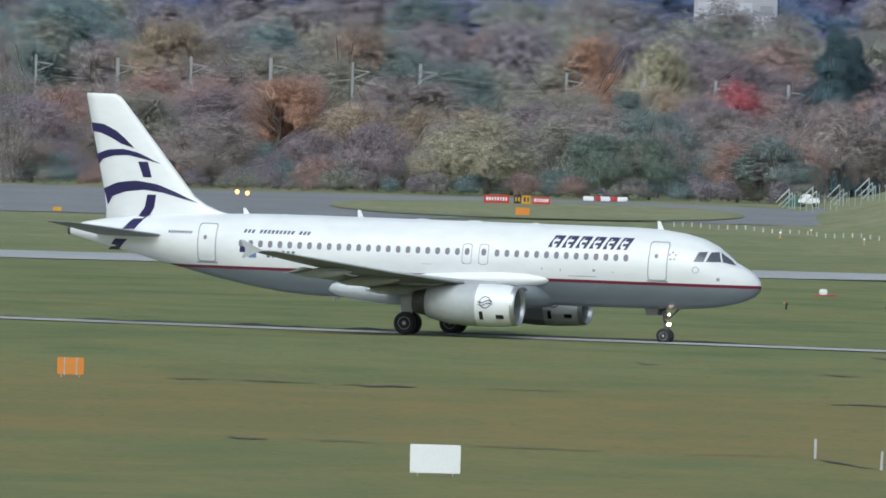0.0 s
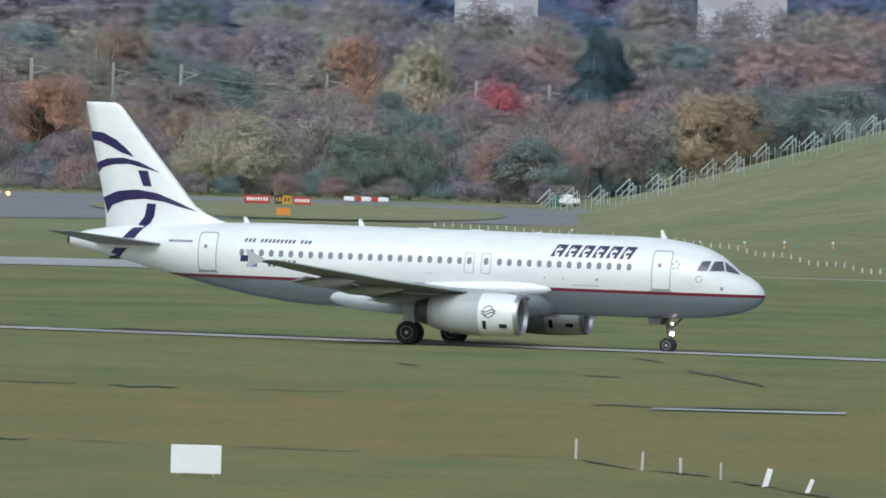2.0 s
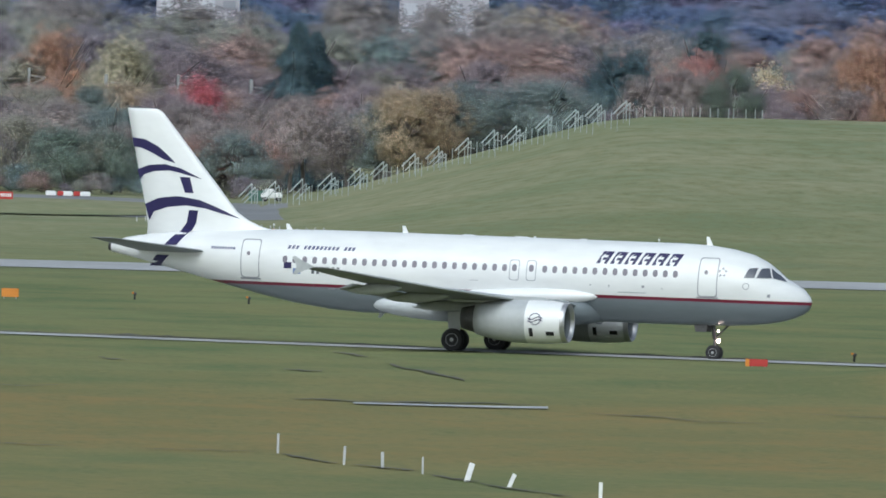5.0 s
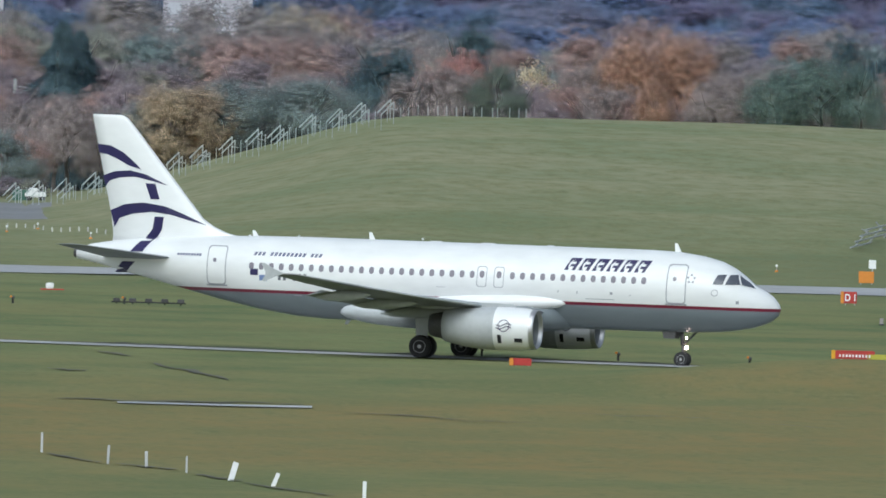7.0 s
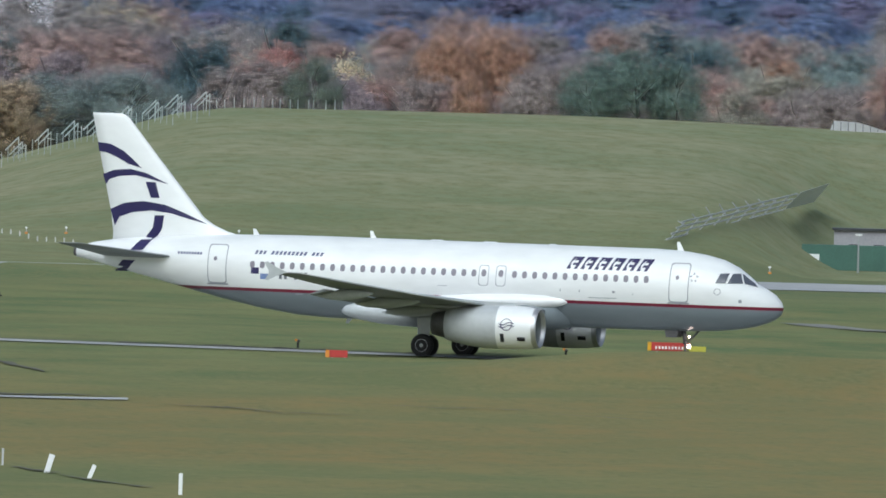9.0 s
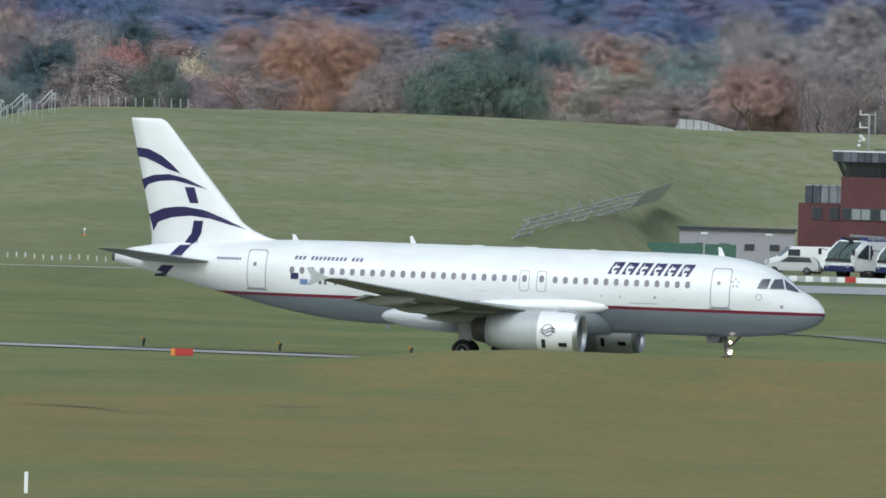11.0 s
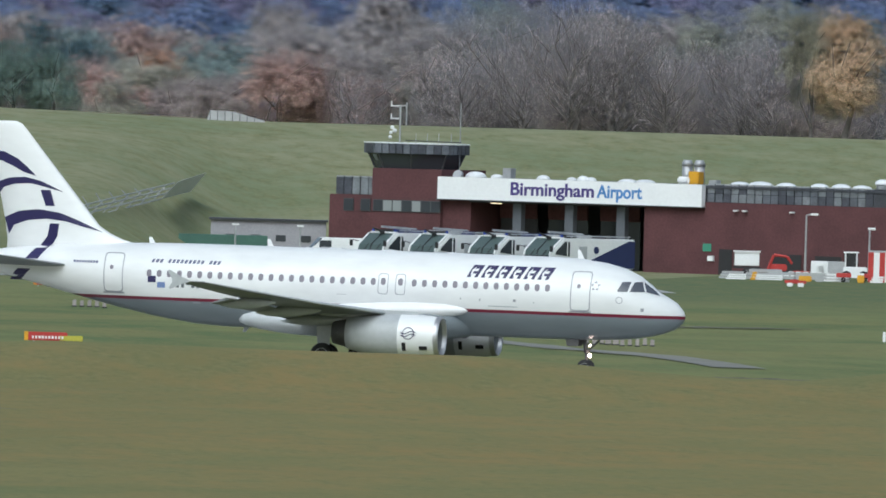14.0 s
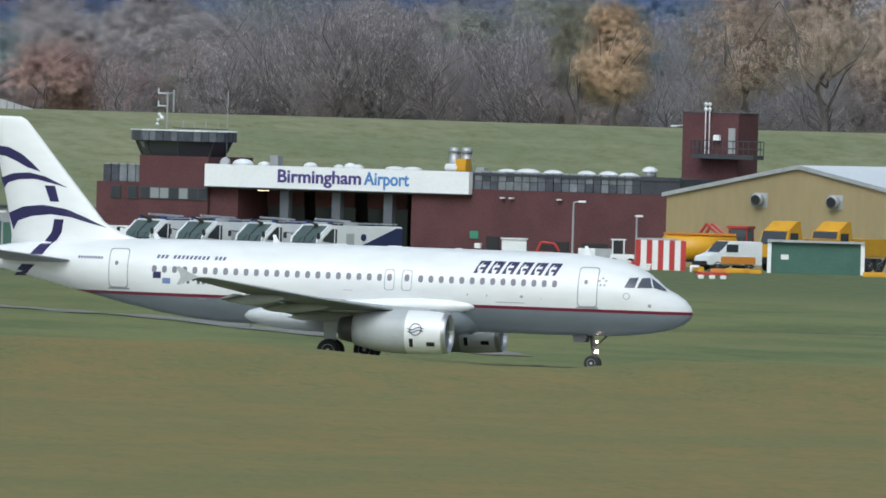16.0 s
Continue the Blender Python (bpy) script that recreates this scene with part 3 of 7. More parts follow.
    # fin
    def fin_sec(z, le, te, th):
        c = te - le
        out = []
        pr = ((0, 0), (0.03, 0.4), (0.12, 0.75), (0.35, 1.0), (0.7, 0.55), (1, 0.04))
        for t, h in pr:
            out.append(Vector((-(le + c * t), h * th, z)))
        for t, h in pr[-1:0:-1]:
            out.append(Vector((-(le + c * t), -h * th, z)))
        return out
    bm = BM()
    sections = ((5.2, 27.8, 35.5, 0.28), (5.72, 28.6, 35.48, 0.29), (5.92, 29.4, 35.5, 0.29), (6.22, 30.1, 35.55, 0.28), (6.6, 30.68, 35.6, 0.27), (11.3, 34.62, 36.68, 0.12), (11.6, 34.9, 36.74, 0.10), (11.74, 35.2, 36.76, 0.05))
    rings(bm, [fin_sec(*q) for q in sections])
    fin = part("fin", bm, WHITE, plane, "white tail fin with navy swooping stripes", True)

    def fin_y(s, z):
        le, te, th = (float(np.interp(z, [q[0] for q in sections], [q[k] for q in sections])) for k in (1, 2, 3))
        q = (s - le) / (te - le)
        return max(0.02, th * float(np.interp(q, (0, 0.03, 0.12, 0.35, 0.7, 1), (0, 0.4, 0.75, 1.0, 0.55, 0.04))))
    # swooping stripes: upper and lower edge over the station
    for up, lo in ((((36.44, 10.24), (35.75, 10.17), (35.04, 9.84), (34.52, 9.44), (34.04, 9.0)), ((36.36, 9.78), (35.9, 9.71), (35.32, 9.48), (34.74, 9.18), (34.04, 8.99))),
                   (((36.12, 8.62), (35.5, 8.86), (34.62, 8.93), (33.74, 8.74), (32.62, 8.24)), ((35.94, 8.10), (35.76, 8.38), (35.2, 8.56), (34.33, 8.62), (33.6, 8.46), (32.62, 8.23))),
                   (((35.66, 6.86), (34.9, 7.2), (33.85, 7.32), (32.65, 7.16), (31.6, 6.76), (30.48, 6.28)), ((35.40, 6.02), (35.16, 6.48), (34.42, 6.74), (33.4, 6.86), (32.35, 6.74), (31.46, 6.5), (30.48, 6.27)))):
        for sd in (-1, 1):
            bm = BM()
            lp = []
            for i in range(25):
                t = i / 24
                ends = []
                for edge in (up, lo):
                    f = t * (len(edge) - 1)
                    k = min(len(edge) - 2, int(f))
                    f -= k
                    ends.append((edge[k][0] + (edge[k + 1][0] - edge[k][0]) * f, edge[k][1] + (edge[k + 1][1] - edge[k][1]) * f))
                (sa, za), (sb, zb) = ends
                lp.append([Vector((-(sa + (sb - sa) * q), sd * (fin_y(sa + (sb - sa) * q, za + (zb - za) * q) + 0.018), za + (zb - za) * q)) for q in (0, 0.33, 0.67, 1)])
            rings(bm, lp, caps=False, close=False)
            part("stripe", bm, NAVY, fin, "navy swooping stripe")
    for path in (((33.52, 8.30, 0.27), (33.24, 7.50, 0.24)), ((32.98, 6.62, 0.25), (33.08, 5.95, 0.26)), ((33.08, 5.97, 0.26), (33.4, 5.5, 0.30), (33.9, 4.82, 0.34)), ((34.3, 4.3, 0.36), (34.95, 3.72, 0.34))):
        for sd in (-1, 1):
            bm = BM()
            lp = []
            for (s0, z0, w0), (s1, z1, w1) in zip(path, path[1:]):
                for i in range(5):
                    t = i / 4
                    s2, z2, w2 = s0 + (s1 - s0) * t, z0 + (z1 - z0) * t, w0 + (w1 - w0) * t
                    row = []
                    for q in (-1, -0.5, 0, 0.5, 1):
                        sq = s2 + q * w2
                        top = body_at(sq)[0]
                        y = fin_y(sq, max(z2, 5.3)) + 0.02 if z2 > 5.2 else 0.0
                        if z2 < top - 0.02:
                            y = max(y, abs(skin(sq, z2, 0.0).y) + 0.03)
                        row.append(Vector((-sq, sd * y, z2)))
                    lp.append(row)
            rings(bm, lp, caps=False, close=False)
            part("stripe", bm, NAVY, fin, "navy stripe")

    # cabin windows, doors and exits on both sides
    for sd in (-1, 1):
        for k in range(40):
            s = 6.72 + 0.533 * k
            if any(abs(s - q) < 0.42 for q in (14.36, 15.26)):
                continue
            bm = BM()
            decal(bm, rounded(s, 4.32, 0.25, 0.36, 0.11, 2), 0.012, sd)
            part("window", bm, PANE, plane)
        for s, z, w, h in ((5.02, 4.22, 1.02, 2.0), (29.42, 4.30, 1.04, 1.98)):
            bm = BM()
            seam(bm, rounded(s, z, w, h, 0.16), 0.045, sd)
            door = part("door", bm, SEAM, plane, "white cabin door outlined by a grey seam")
            bm = BM()
            decal(bm, rounded(s + 0.1, z + 0.25, 0.18, 0.22, 0.08, 2), 0.014, sd)
            part("window", bm, PANE, door)
            bm = BM()
            decal(bm, [(s - w * 0.55, z - h / 2), (s + w * 0.55, z - h / 2), (s + w * 0.55, z - h / 2 - 0.07), (s - w * 0.55, z - h / 2 - 0.07)], 0.03, sd)
            part("sill", bm, SEAM, door, "grey door sill")
        for s in (14.36, 15.26):
            bm = BM()
            seam(bm, rounded(s, 4.22, 0.52, 1.05, 0.13), 0.03, sd)
            ex = part("exit", bm, SEAM, plane, "overwing exit outlined by a grey seam")
            bm = BM()
            decal(bm, rounded(s, 4.34, 0.25, 0.36, 0.11, 2), 0.012, sd)
            part("window", bm, PANE, ex)
        # cockpit panes
        for a, b, c, d in (((1.22, 4.11), (1.80, 4.27), (2.05, 4.76), (1.62, 4.44)), ((1.87, 4.28), (2.57, 4.26), (2.42, 4.75), (2.11, 4.77)), ((2.68, 4.26), (3.18, 4.26), (2.99, 4.74), (2.58, 4.77))):
            bm = BM()
            lp = []
            for i in range(9):
                p, q = i / 8, 1 - i / 8
                lo = (a[0] * q + b[0] * p, a[1] * q + b[1] * p)
                hi = (d[0] * q + c[0] * p, d[1] * q + c[1] * p)
                lp.append([skin(lo[0] + (hi[0] - lo[0]) * j / 6, lo[1] + (hi[1] - lo[1]) * j / 6, 0.03, sd) for j in range(7)])
            rings(bm, lp, caps=False, close=False)
            part("cockpit_pane", bm, COCKPIT, plane, "dark cockpit pane")
        # the airline's marking as slanted plain blocks, each with a small gap in it
        for k in range(6):
            s = 10.98 - 0.735 * k
            lean = lambda u, v: (s - u - 0.30 * v, 4.72 + 0.62 * v)
            for u0, v0, u1, v1 in ((0.0, 0.0, 0.20, 1.0), (0.20, 0.70, 0.56, 1.0), (0.20, 0.30, 0.40, 0.50), (0.40, 0.0, 0.56, 0.70)):
                bm = BM()
                vs = [v0 + (v1 - v0) * q / 4 for q in range(5)]
                decal(bm, [lean(u0, v) for v in vs] + [lean(u1, v) for v in reversed(vs)], 0.012, sd)
                part("lettering", bm, NAVY, plane, "navy slanted block")
        for k in range(17):
            if k in (3, 13):
                continue
            s = 27.45 - 0.215 * k
            bm = BM()
            decal(bm, [(s, 4.86), (s - 0.03, 4.95), (s - 0.06, 5.04), (s - 0.19, 5.04), (s - 0.16, 4.95), (s - 0.13, 4.86)], 0.012, sd)
            part("lettering", bm, material("blue_grey_letter", (0.10, 0.11, 0.20), 0.5), plane, "small slate bar")
        for k in range(6):
            s = 26.05 - 0.27 * k
            h = 0.36 if k != 2 else 0.08
            bm = BM()
            decal(bm, [(s, 3.82 - h / 2), (s, 3.82), (s, 3.82 + h / 2), (s - 0.15, 3.82 + h / 2), (s - 0.15, 3.82), (s - 0.15, 3.82 - h / 2)], 0.012, sd)
            part("lettering", bm, material("slate_letter", (0.12, 0.13, 0.15), 0.5), plane, "grey bar")
        for s, z, w, h, mt in ((27.35, 4.02, 0.42, 0.32, NAVY), (26.85, 3.74, 0.42, 0.28, material("flag_blue", (0.16, 0.22, 0.42), 0.5, vary=0.1))):
            bm = BM()
            decal(bm, [(s + w / 2, z - h / 2), (s + w / 2, z + h / 2), (s - w / 2, z + h / 2), (s - w / 2, z - h / 2)], 0.012, sd)
            part("flag", bm, mt, plane, "small blue flag marking")
        for k in range(9):
            s = 31.6 - 0.15 * k
            bm = BM()
            decal(bm, [(s, 4.72), (s, 4.84), (s - 0.11, 4.84), (s - 0.11, 4.72)], 0.012, sd)
            part("lettering", bm, material("blue_grey_letter", (0.10, 0.11, 0.20), 0.5), plane, "small slate bar")
        # star cluster and ring behind the cockpit
        for i in range(5):
            a = math.radians(90 + 72 * i)
            bm = BM()
            cs, cz = 4.28 + 0.17 * math.cos(a), 4.50 + 0.19 * math.sin(a)
            decal(bm, [(cs + 0.085 * math.cos(a + b), cz + 0.085 * math.sin(a + b)) for b in (0, 2.1, 4.2)], 0.014, sd)
            part("emblem", bm, SEAM, plane, "small grey triangle of an emblem")
        bm = BM()
        seam(bm, rounded(3.05, 3.83, 0.34, 0.34, 0.16, 4), 0.03, sd)
        part("emblem", bm, SEAM, plane, "small grey ring emblem")
        bm = BM()
        decal(bm, [(1.98, 3.30), (1.98, 3.46), (1.83, 3.46), (1.83, 3.30)], 0.014, sd)
        part("probe_plate", bm, SEAM, plane)
        for s, z, w, h in ((8.4, 3.62, 0.14, 0.12), (9.0, 3.3, 1.5, 0.03), (17.4, 3.62, 0.5, 0.02), (10.2, 3.6, 0.05, 0.12), (11.2, 3.62, 0.05, 0.1), (7.4, 3.55, 0.05, 0.05), (25.0, 2.9, 0.4, 0.05)):
            bm = BM()
            decal(bm, [(s + w / 2, z - h / 2), (s + w / 2, z + h / 2), (s - w / 2, z + h / 2), (s - w / 2, z - h / 2)], 0.01, sd)
            part("panel", bm, SEAM, plane, "small grey service panel")
    # aerials and beacon on the spine, a drain mast below
    for s, h in ((5.42, 0.42), (21.6, 0.40), (27.8, 0.28)):
        bm = BM()
        prism(bm, [(-s + 0.12, 0, 5.78), (-s - 0.22, 0, 5.80), (-s - 0.26, 0, 5.84 + h), (-s - 0.12, 0, 5.84 + h)], 0.05, (0, 1, 0))
        part("aerial", bm, WHITE, plane, "white blade aerial")
    for s, w in ((15.5, 1.0), (18.3, 0.9), (12.2, 0.5)):
        bm = BM()
        rings(bm, [[Vector((-s + w * t, 0.16 * k * math.cos(a), 5.83 + 0.10 * k * max(0, math.sin(a)))) for a in [math.pi * i / 6 for i in range(7)]] for t, k in ((-0.5, 0.2), (-0.3, 0.9), (0.3, 0.9), (0.5, 0.2))], caps=False, close=False)
        part("antenna_blister", bm, WHITE, plane, "low white antenna blister", True)
    bm = BM()
    prism(bm, [(-22.6, 0, 1.8), (-22.9, 0, 1.8), (-23.0, 0, 1.5), (-22.85, 0, 1.5)], 0.05, (0, 1, 0))
    part("aerial", bm, PLATE, plane, "grey belly aerial")
    return plane


PLANE = airliner()


def motions():
    """The airliner rolls along the taxiway's centre line, its wheels turning."""
    rows = []
    for t, a in TAXI:
        x, y = beside(a, 0)
        # the nose's own place on the slightly falling taxiway
        rows.append((t, pose(x, y, line_z(a - 17) - 17 * math.tan(radians(0.40)), 0, 0.40, -HEAD)))
    walk(PLANE, rows)
    ts = [q[0] for q in TAXI]
    ss = [q[1] for q in TAXI]
    for hub, x, y, r in WHEELS:
        turn = []
        for i in range(161):
            t = i * 0.1
            roll = math.degrees((float(np.interp(t, ts, ss)) - ss[0]) / r)
            turn.append((t, pose(x, y, r, 0, roll % 360, 0)))
        walk(hub, turn)


# ---- trees ----
BARK = material("bark", (0.125, 0.112, 0.105), 0.9, vary=0.3, size=0.8)


def leaf_material():
    """Foliage in each tree's own colour, uneven from leaf to leaf."""
    m = bpy.data.materials.new("foliage")
    m.use_nodes = True
    n, l = m.node_tree.nodes, m.node_tree.links
    b = n["Principled BSDF"]
    b.inputs["Roughness"].default_value = 0.85
    b.inputs["Specular IOR Level"].default_value = 0.1
    info, geo, hsv = n.new("ShaderNodeObjectInfo"), n.new("ShaderNodeNewGeometry"), n.new("ShaderNodeHueSaturation")
    l.new(info.outputs["Color"], hsv.inputs["Color"])
    for sock, lo, hi in (("Value", 0.92, 1.10), ("Hue", 0.49, 0.51)):
        r = n.new("ShaderNodeMapRange")
        r.inputs["To Min"].default_value, r.inputs["To Max"].default_value = lo, hi
        l.new(geo.outputs["Random Per Island"], r.inputs["Value"])
        l.new(r.outputs[0], hsv.inputs[sock])
    # lighter and duller boughs, a few metres across
    co, bough = n.new("ShaderNodeTexCoord"), n.new("ShaderNodeTexNoise")
    bough.inputs["Scale"].default_value, bough.inputs["Detail"].default_value = 0.45, 3
    l.new(co.outputs["Object"], bough.inputs["Vector"])
    tone, tint = n.new("ShaderNodeMapRange"), n.new("ShaderNodeHueSaturation")
    tone.inputs["From Min"].default_value, tone.inputs["From Max"].default_value = 0.3, 0.7
    tone.inputs["To Min"].default_value, tone.inputs["To Max"].default_value = 0.86, 1.14
    l.new(bough.outputs[0], tone.inputs["Value"])
    l.new(tone.outputs[0], tint.inputs["Value"])
    l.new(hsv.outputs[0], tint.inputs["Color"])
    l.new(tint.outputs[0], b.inputs["Base Color"])
    thin = n.new("ShaderNodeBsdfTranslucent")
    l.new(tint.outputs[0], thin.inputs["Color"])
    both = n.new("ShaderNodeAddShader")
    l.new(b.outputs[0], both.inputs[0])
    l.new(thin.outputs[0], both.inputs[1])
    # each spray is a loose cluster of small leaves that lets half of the light through
    air, sparse = n.new("ShaderNodeBsdfTransparent"), n.new("ShaderNodeMixShader")
    sparse.inputs[0].default_value = 0.34
    l.new(air.outputs[0], sparse.inputs[1])
    l.new(both.outputs[0], sparse.inputs[2])
    l.new(sparse.outputs[0], n["Material Output"].inputs["Surface"])
    return m


LEAF = leaf_material()
rng = np.random.default_rng(4)


def unit(v):
    return v / np.linalg.norm(v, axis=1)[:, None]


def sprays(centers, out, size, kind):
    """Leaf sprays that face about outward: three points each."""
    n = len(centers)
    s = size * rng.uniform(0.6, 1.4, (n, 1))
    if kind == "bare":
        a = unit(rng.normal(size=(n, 3)) * 0.55 + out * 0.6 + [0, 0, 0.7])
        b = unit(np.cross(a, rng.normal(size=(n, 3))))
        return np.stack([centers - a * s, centers + b * s * 0.3, centers + a * s * 1.2], 1)
    nn = unit(out + rng.normal(size=(n, 3)) * 0.42)
    a = unit(np.cross(nn, rng.normal(size=(n, 3))))
    b = np.cross(nn, a)
    return np.stack([centers + a * s, centers - a * s * 0.5 + b * s * 0.8, centers - a * s * 0.6 - b * s * 0.75], 1)


def leaf_mesh(name, tri, out):
    """A mesh of loose leaf sprays, shaded softly as the boughs that they clothe."""
    n = len(tri)
    me = bpy.data.meshes.new(name)
    me.from_pydata(tri.reshape(-1, 3).tolist(), [], np.arange(3 * n).reshape(-1, 3).tolist())
    me.polygons.foreach_set("use_smooth", [True] * n)
    me.normals_split_custom_set_from_vertices(np.repeat(out, 3, axis=0).tolist())
    me.materials.append(LEAF)
    return me


def crown_points(kind, n):
    """Leaf places of a crown 1 m high and about 1 m wide, with their outward directions."""
    if kind == "conifer":
        t = rng.uniform(0.0, 1.0, n) ** 1.25
        tier = 0.80 + 0.20 * np.sin(t * 34)
        a = rng.uniform(0, 6.283, n)
        r = (1 - t) ** 0.62 * 0.36 * tier * rng.uniform(0.45, 1, n) ** 0.35 * (1 + 0.16 * np.sin(a * 4 + t * 9) + 0.08 * np.sin(a * 9 - t * 21))
        p = np.stack([r * np.cos(a), r * np.sin(a), 0.03 + 0.97 * t], 1)
        return p, unit(np.stack([np.cos(a), np.sin(a), 0.25 + 0.5 * np.cos(t * 34)], 1))
    k, rx, rz, mid, r0, r1 = {"broad": (34, 0.33, 0.36, 0.60, 0.07, 0.17), "slim": (30, 0.19, 0.40, 0.57, 0.06, 0.12), "bush": (40, 0.42, 0.42, 0.50, 0.08, 0.18), "bare": (30, 0.32, 0.40, 0.57, 0.10, 0.18)}[kind]
    d = unit(rng.normal(size=(k, 3)))
    d[:, 2] = np.where(d[:, 2] < -0.75, -d[:, 2], d[:, 2])
    lob = d * rng.uniform(0.45, 1.0, (k, 1)) ** 0.5 * [rx, rx, rz] * 0.86 + [0, 0, mid]
    rad = rng.uniform(r0, r1, k)
    pick = rng.choice(k, n, p=rad ** 2 / (rad ** 2).sum())
    o = unit(rng.normal(size=(n, 3)))
    p = lob[pick] + o * (rad[pick] * rng.uniform(0.2, 1.4, n) ** 0.6)[:, None]
    hull = unit((p - [0, 0, mid]) / [rx, rx, rz])
    p[:, 2] = np.clip(p[:, 2], 0.02, None)
    return p, unit(o * 0.3 + hull * 0.55 + [0, 0, 0.4])


def limbs(kind, h):
    """Trunk and forking limbs of a tree h metres high."""
    bm = BM()
    r = 0.022 * h
    lean = [Vector((0, 0, 0))]
    for i in range(1, 5):
        lean.append(Vector((rng.normal() * 0.012 * h * i, rng.normal() * 0.012 * h * i, h * (0.16 * i if kind != "conifer" else 0.24 * i))))
    for i in range(4):
        tube(bm, lean[i], lean[i + 1], r * (1 - 0.2 * i), r * (0.8 - 0.2 * i), 7, False)
    if kind == "conifer":
        return bm
    count = {"broad": 7, "slim": 6, "bush": 5, "bare": 22}[kind]
    for i in range(count):
        z0 = rng.uniform(0.2, 0.62) * h
        a = rng.uniform(0, 6.283)
        out = h * rng.uniform(0.16, 0.34) * (0.7 if kind == "slim" else 1)
        p0 = Vector((0, 0, z0))
        p1 = Vector((out * 0.6 * math.cos(a), out * 0.6 * math.sin(a), z0 + h * rng.uniform(0.10, 0.2)))
        p2 = Vector((out * math.cos(a + 0.3), out * math.sin(a + 0.3), min(h * 0.95, p1.z + h * rng.uniform(0.1, 0.22))))
        k = 0.55 if kind == "bare" else 1.0
        tube(bm, p0, p1, r * 0.4 * k, r * 0.25 * k, 5, False)
        tube(bm, p1, p2, r * 0.25 * k, r * 0.06, 5, False)
        if kind == "bare":
            for q in range(6):
                e = p1.lerp(p2, rng.uniform(0, 1))
                tube(bm, e, e + Vector((rng.normal() * 0.05, rng.normal() * 0.05, rng.uniform(0.05, 0.14))) * h, r * 0.09, r * 0.03, 3, False)
    return bm


PROTO = {}
LEAFY = {}


def proto(kind, which, h):
    """Shared meshes of one tree form: trunk and crown."""
    key = (kind, which)
    if key not in PROTO:
        n = {"broad": 4800, "slim": 3600, "bush": 4800, "conifer": 4800, "bare": 5200}[kind]
        pts, out = crown_points(kind, n)
        tri = sprays(pts * h, out, {"broad": 0.029, "slim": 0.027, "bush": 0.031, "conifer": 0.030, "bare": 0.024}[kind] * h, kind)
        me = leaf_mesh("crown", tri, out)
        LEAFY[key] = (tri, out)
        bm = limbs(kind, h)
        tm = bpy.data.meshes.new("trunk")
        bm.to_mesh(tm)
        bm.free()
        tm.materials.append(BARK)
        PROTO[key] = (tm, me, h)
    return PROTO[key]


WORDS = {}


def tree(kind, az, d, h, color, width=1.0, label="", which=None, sink=0.0):
    x, y = at(az, d)
    which = int(rng.integers(0, 4)) if which is None else which
    tm, me, h0 = proto(kind, which, 12.0)
    k = h / h0
    ob = thing("tree", pose(x, y, ground_z(x, y) - 0.1 - sink, 0, 0, float(rng.uniform(0, 360))), label or "autumn tree in the wood beyond the airfield", "tree", "trees of the wood")
    for nm, mesh in (("trunk", tm), ("crown", me)):
        p = new(nm, mesh)
        p.parent = ob
        p.scale = (k * width, k * width, k)
        if nm == "crown":
            j = rng.uniform(1.02, 1.24)
            p.color = (color[0] * j * 1.05, color[1] * j, color[2] * j * 1.05, 1)
    return ob


# autumn tints, greyed and blued: some haze is mixed into each colour
BROWN, RUST, OLIVE, GREEN, DARK, GOLD, RED, GREY, PLUM = (0.190, 0.173, 0.158), (0.223, 0.166, 0.142), (0.186, 0.187, 0.151), (0.132, 0.164, 0.151), (0.052, 0.078, 0.08), (0.232, 0.201, 0.148), (0.226, 0.111, 0.113), (0.207, 0.200, 0.193), (0.174, 0.155, 0.158)
SAY = {BROWN: "brown", RUST: "rust-orange", OLIVE: "olive", GREEN: "dull green", DARK: "dark green", GOLD: "golden yellow", RED: "crimson", GREY: "grey bare-twigged", PLUM: "purplish brown"}


FAR = {}


def far_wood():
    """The wood's deep rows, one joined mesh for each colour."""
    for c, trees in FAR.items():
        pts, outs = [], []
        for kind, x, y, h, w in trees:
            which = int(rng.integers(0, 4))
            h0 = proto(kind, which, 12.0)[2]
            every = 2 if y < 3250 else 4
            tri, out = LEAFY[(kind, which)]
            q = int(rng.integers(0, every))
            tri, out = tri[q::every], out[q::every]
            a, k = rng.uniform(0, 6.28), h / h0
            r = np.array([[math.cos(a), -math.sin(a), 0], [math.sin(a), math.cos(a), 0], [0, 0, 1]])
            mid = tri.mean(1, keepdims=True)
            full = (mid + (tri - mid) * (1.35 if every == 2 else 1.9)) * [k * w, k * w, k] @ r.T
            pts.append(full + [x, y, backdrop_z(x, y) - 0.2])
            outs.append(out @ r.T)
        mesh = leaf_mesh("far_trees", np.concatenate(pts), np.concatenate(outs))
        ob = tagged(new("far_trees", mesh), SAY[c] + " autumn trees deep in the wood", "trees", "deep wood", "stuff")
        # brighter and bluer than the palette: haze put into the leaf colour
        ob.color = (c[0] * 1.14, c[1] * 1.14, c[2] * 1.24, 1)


def backdrop_z(x, y):
    d = math.hypot(x, y)
    return ground_z(x, y) + 0.021 * max(0.0, d - 3300)


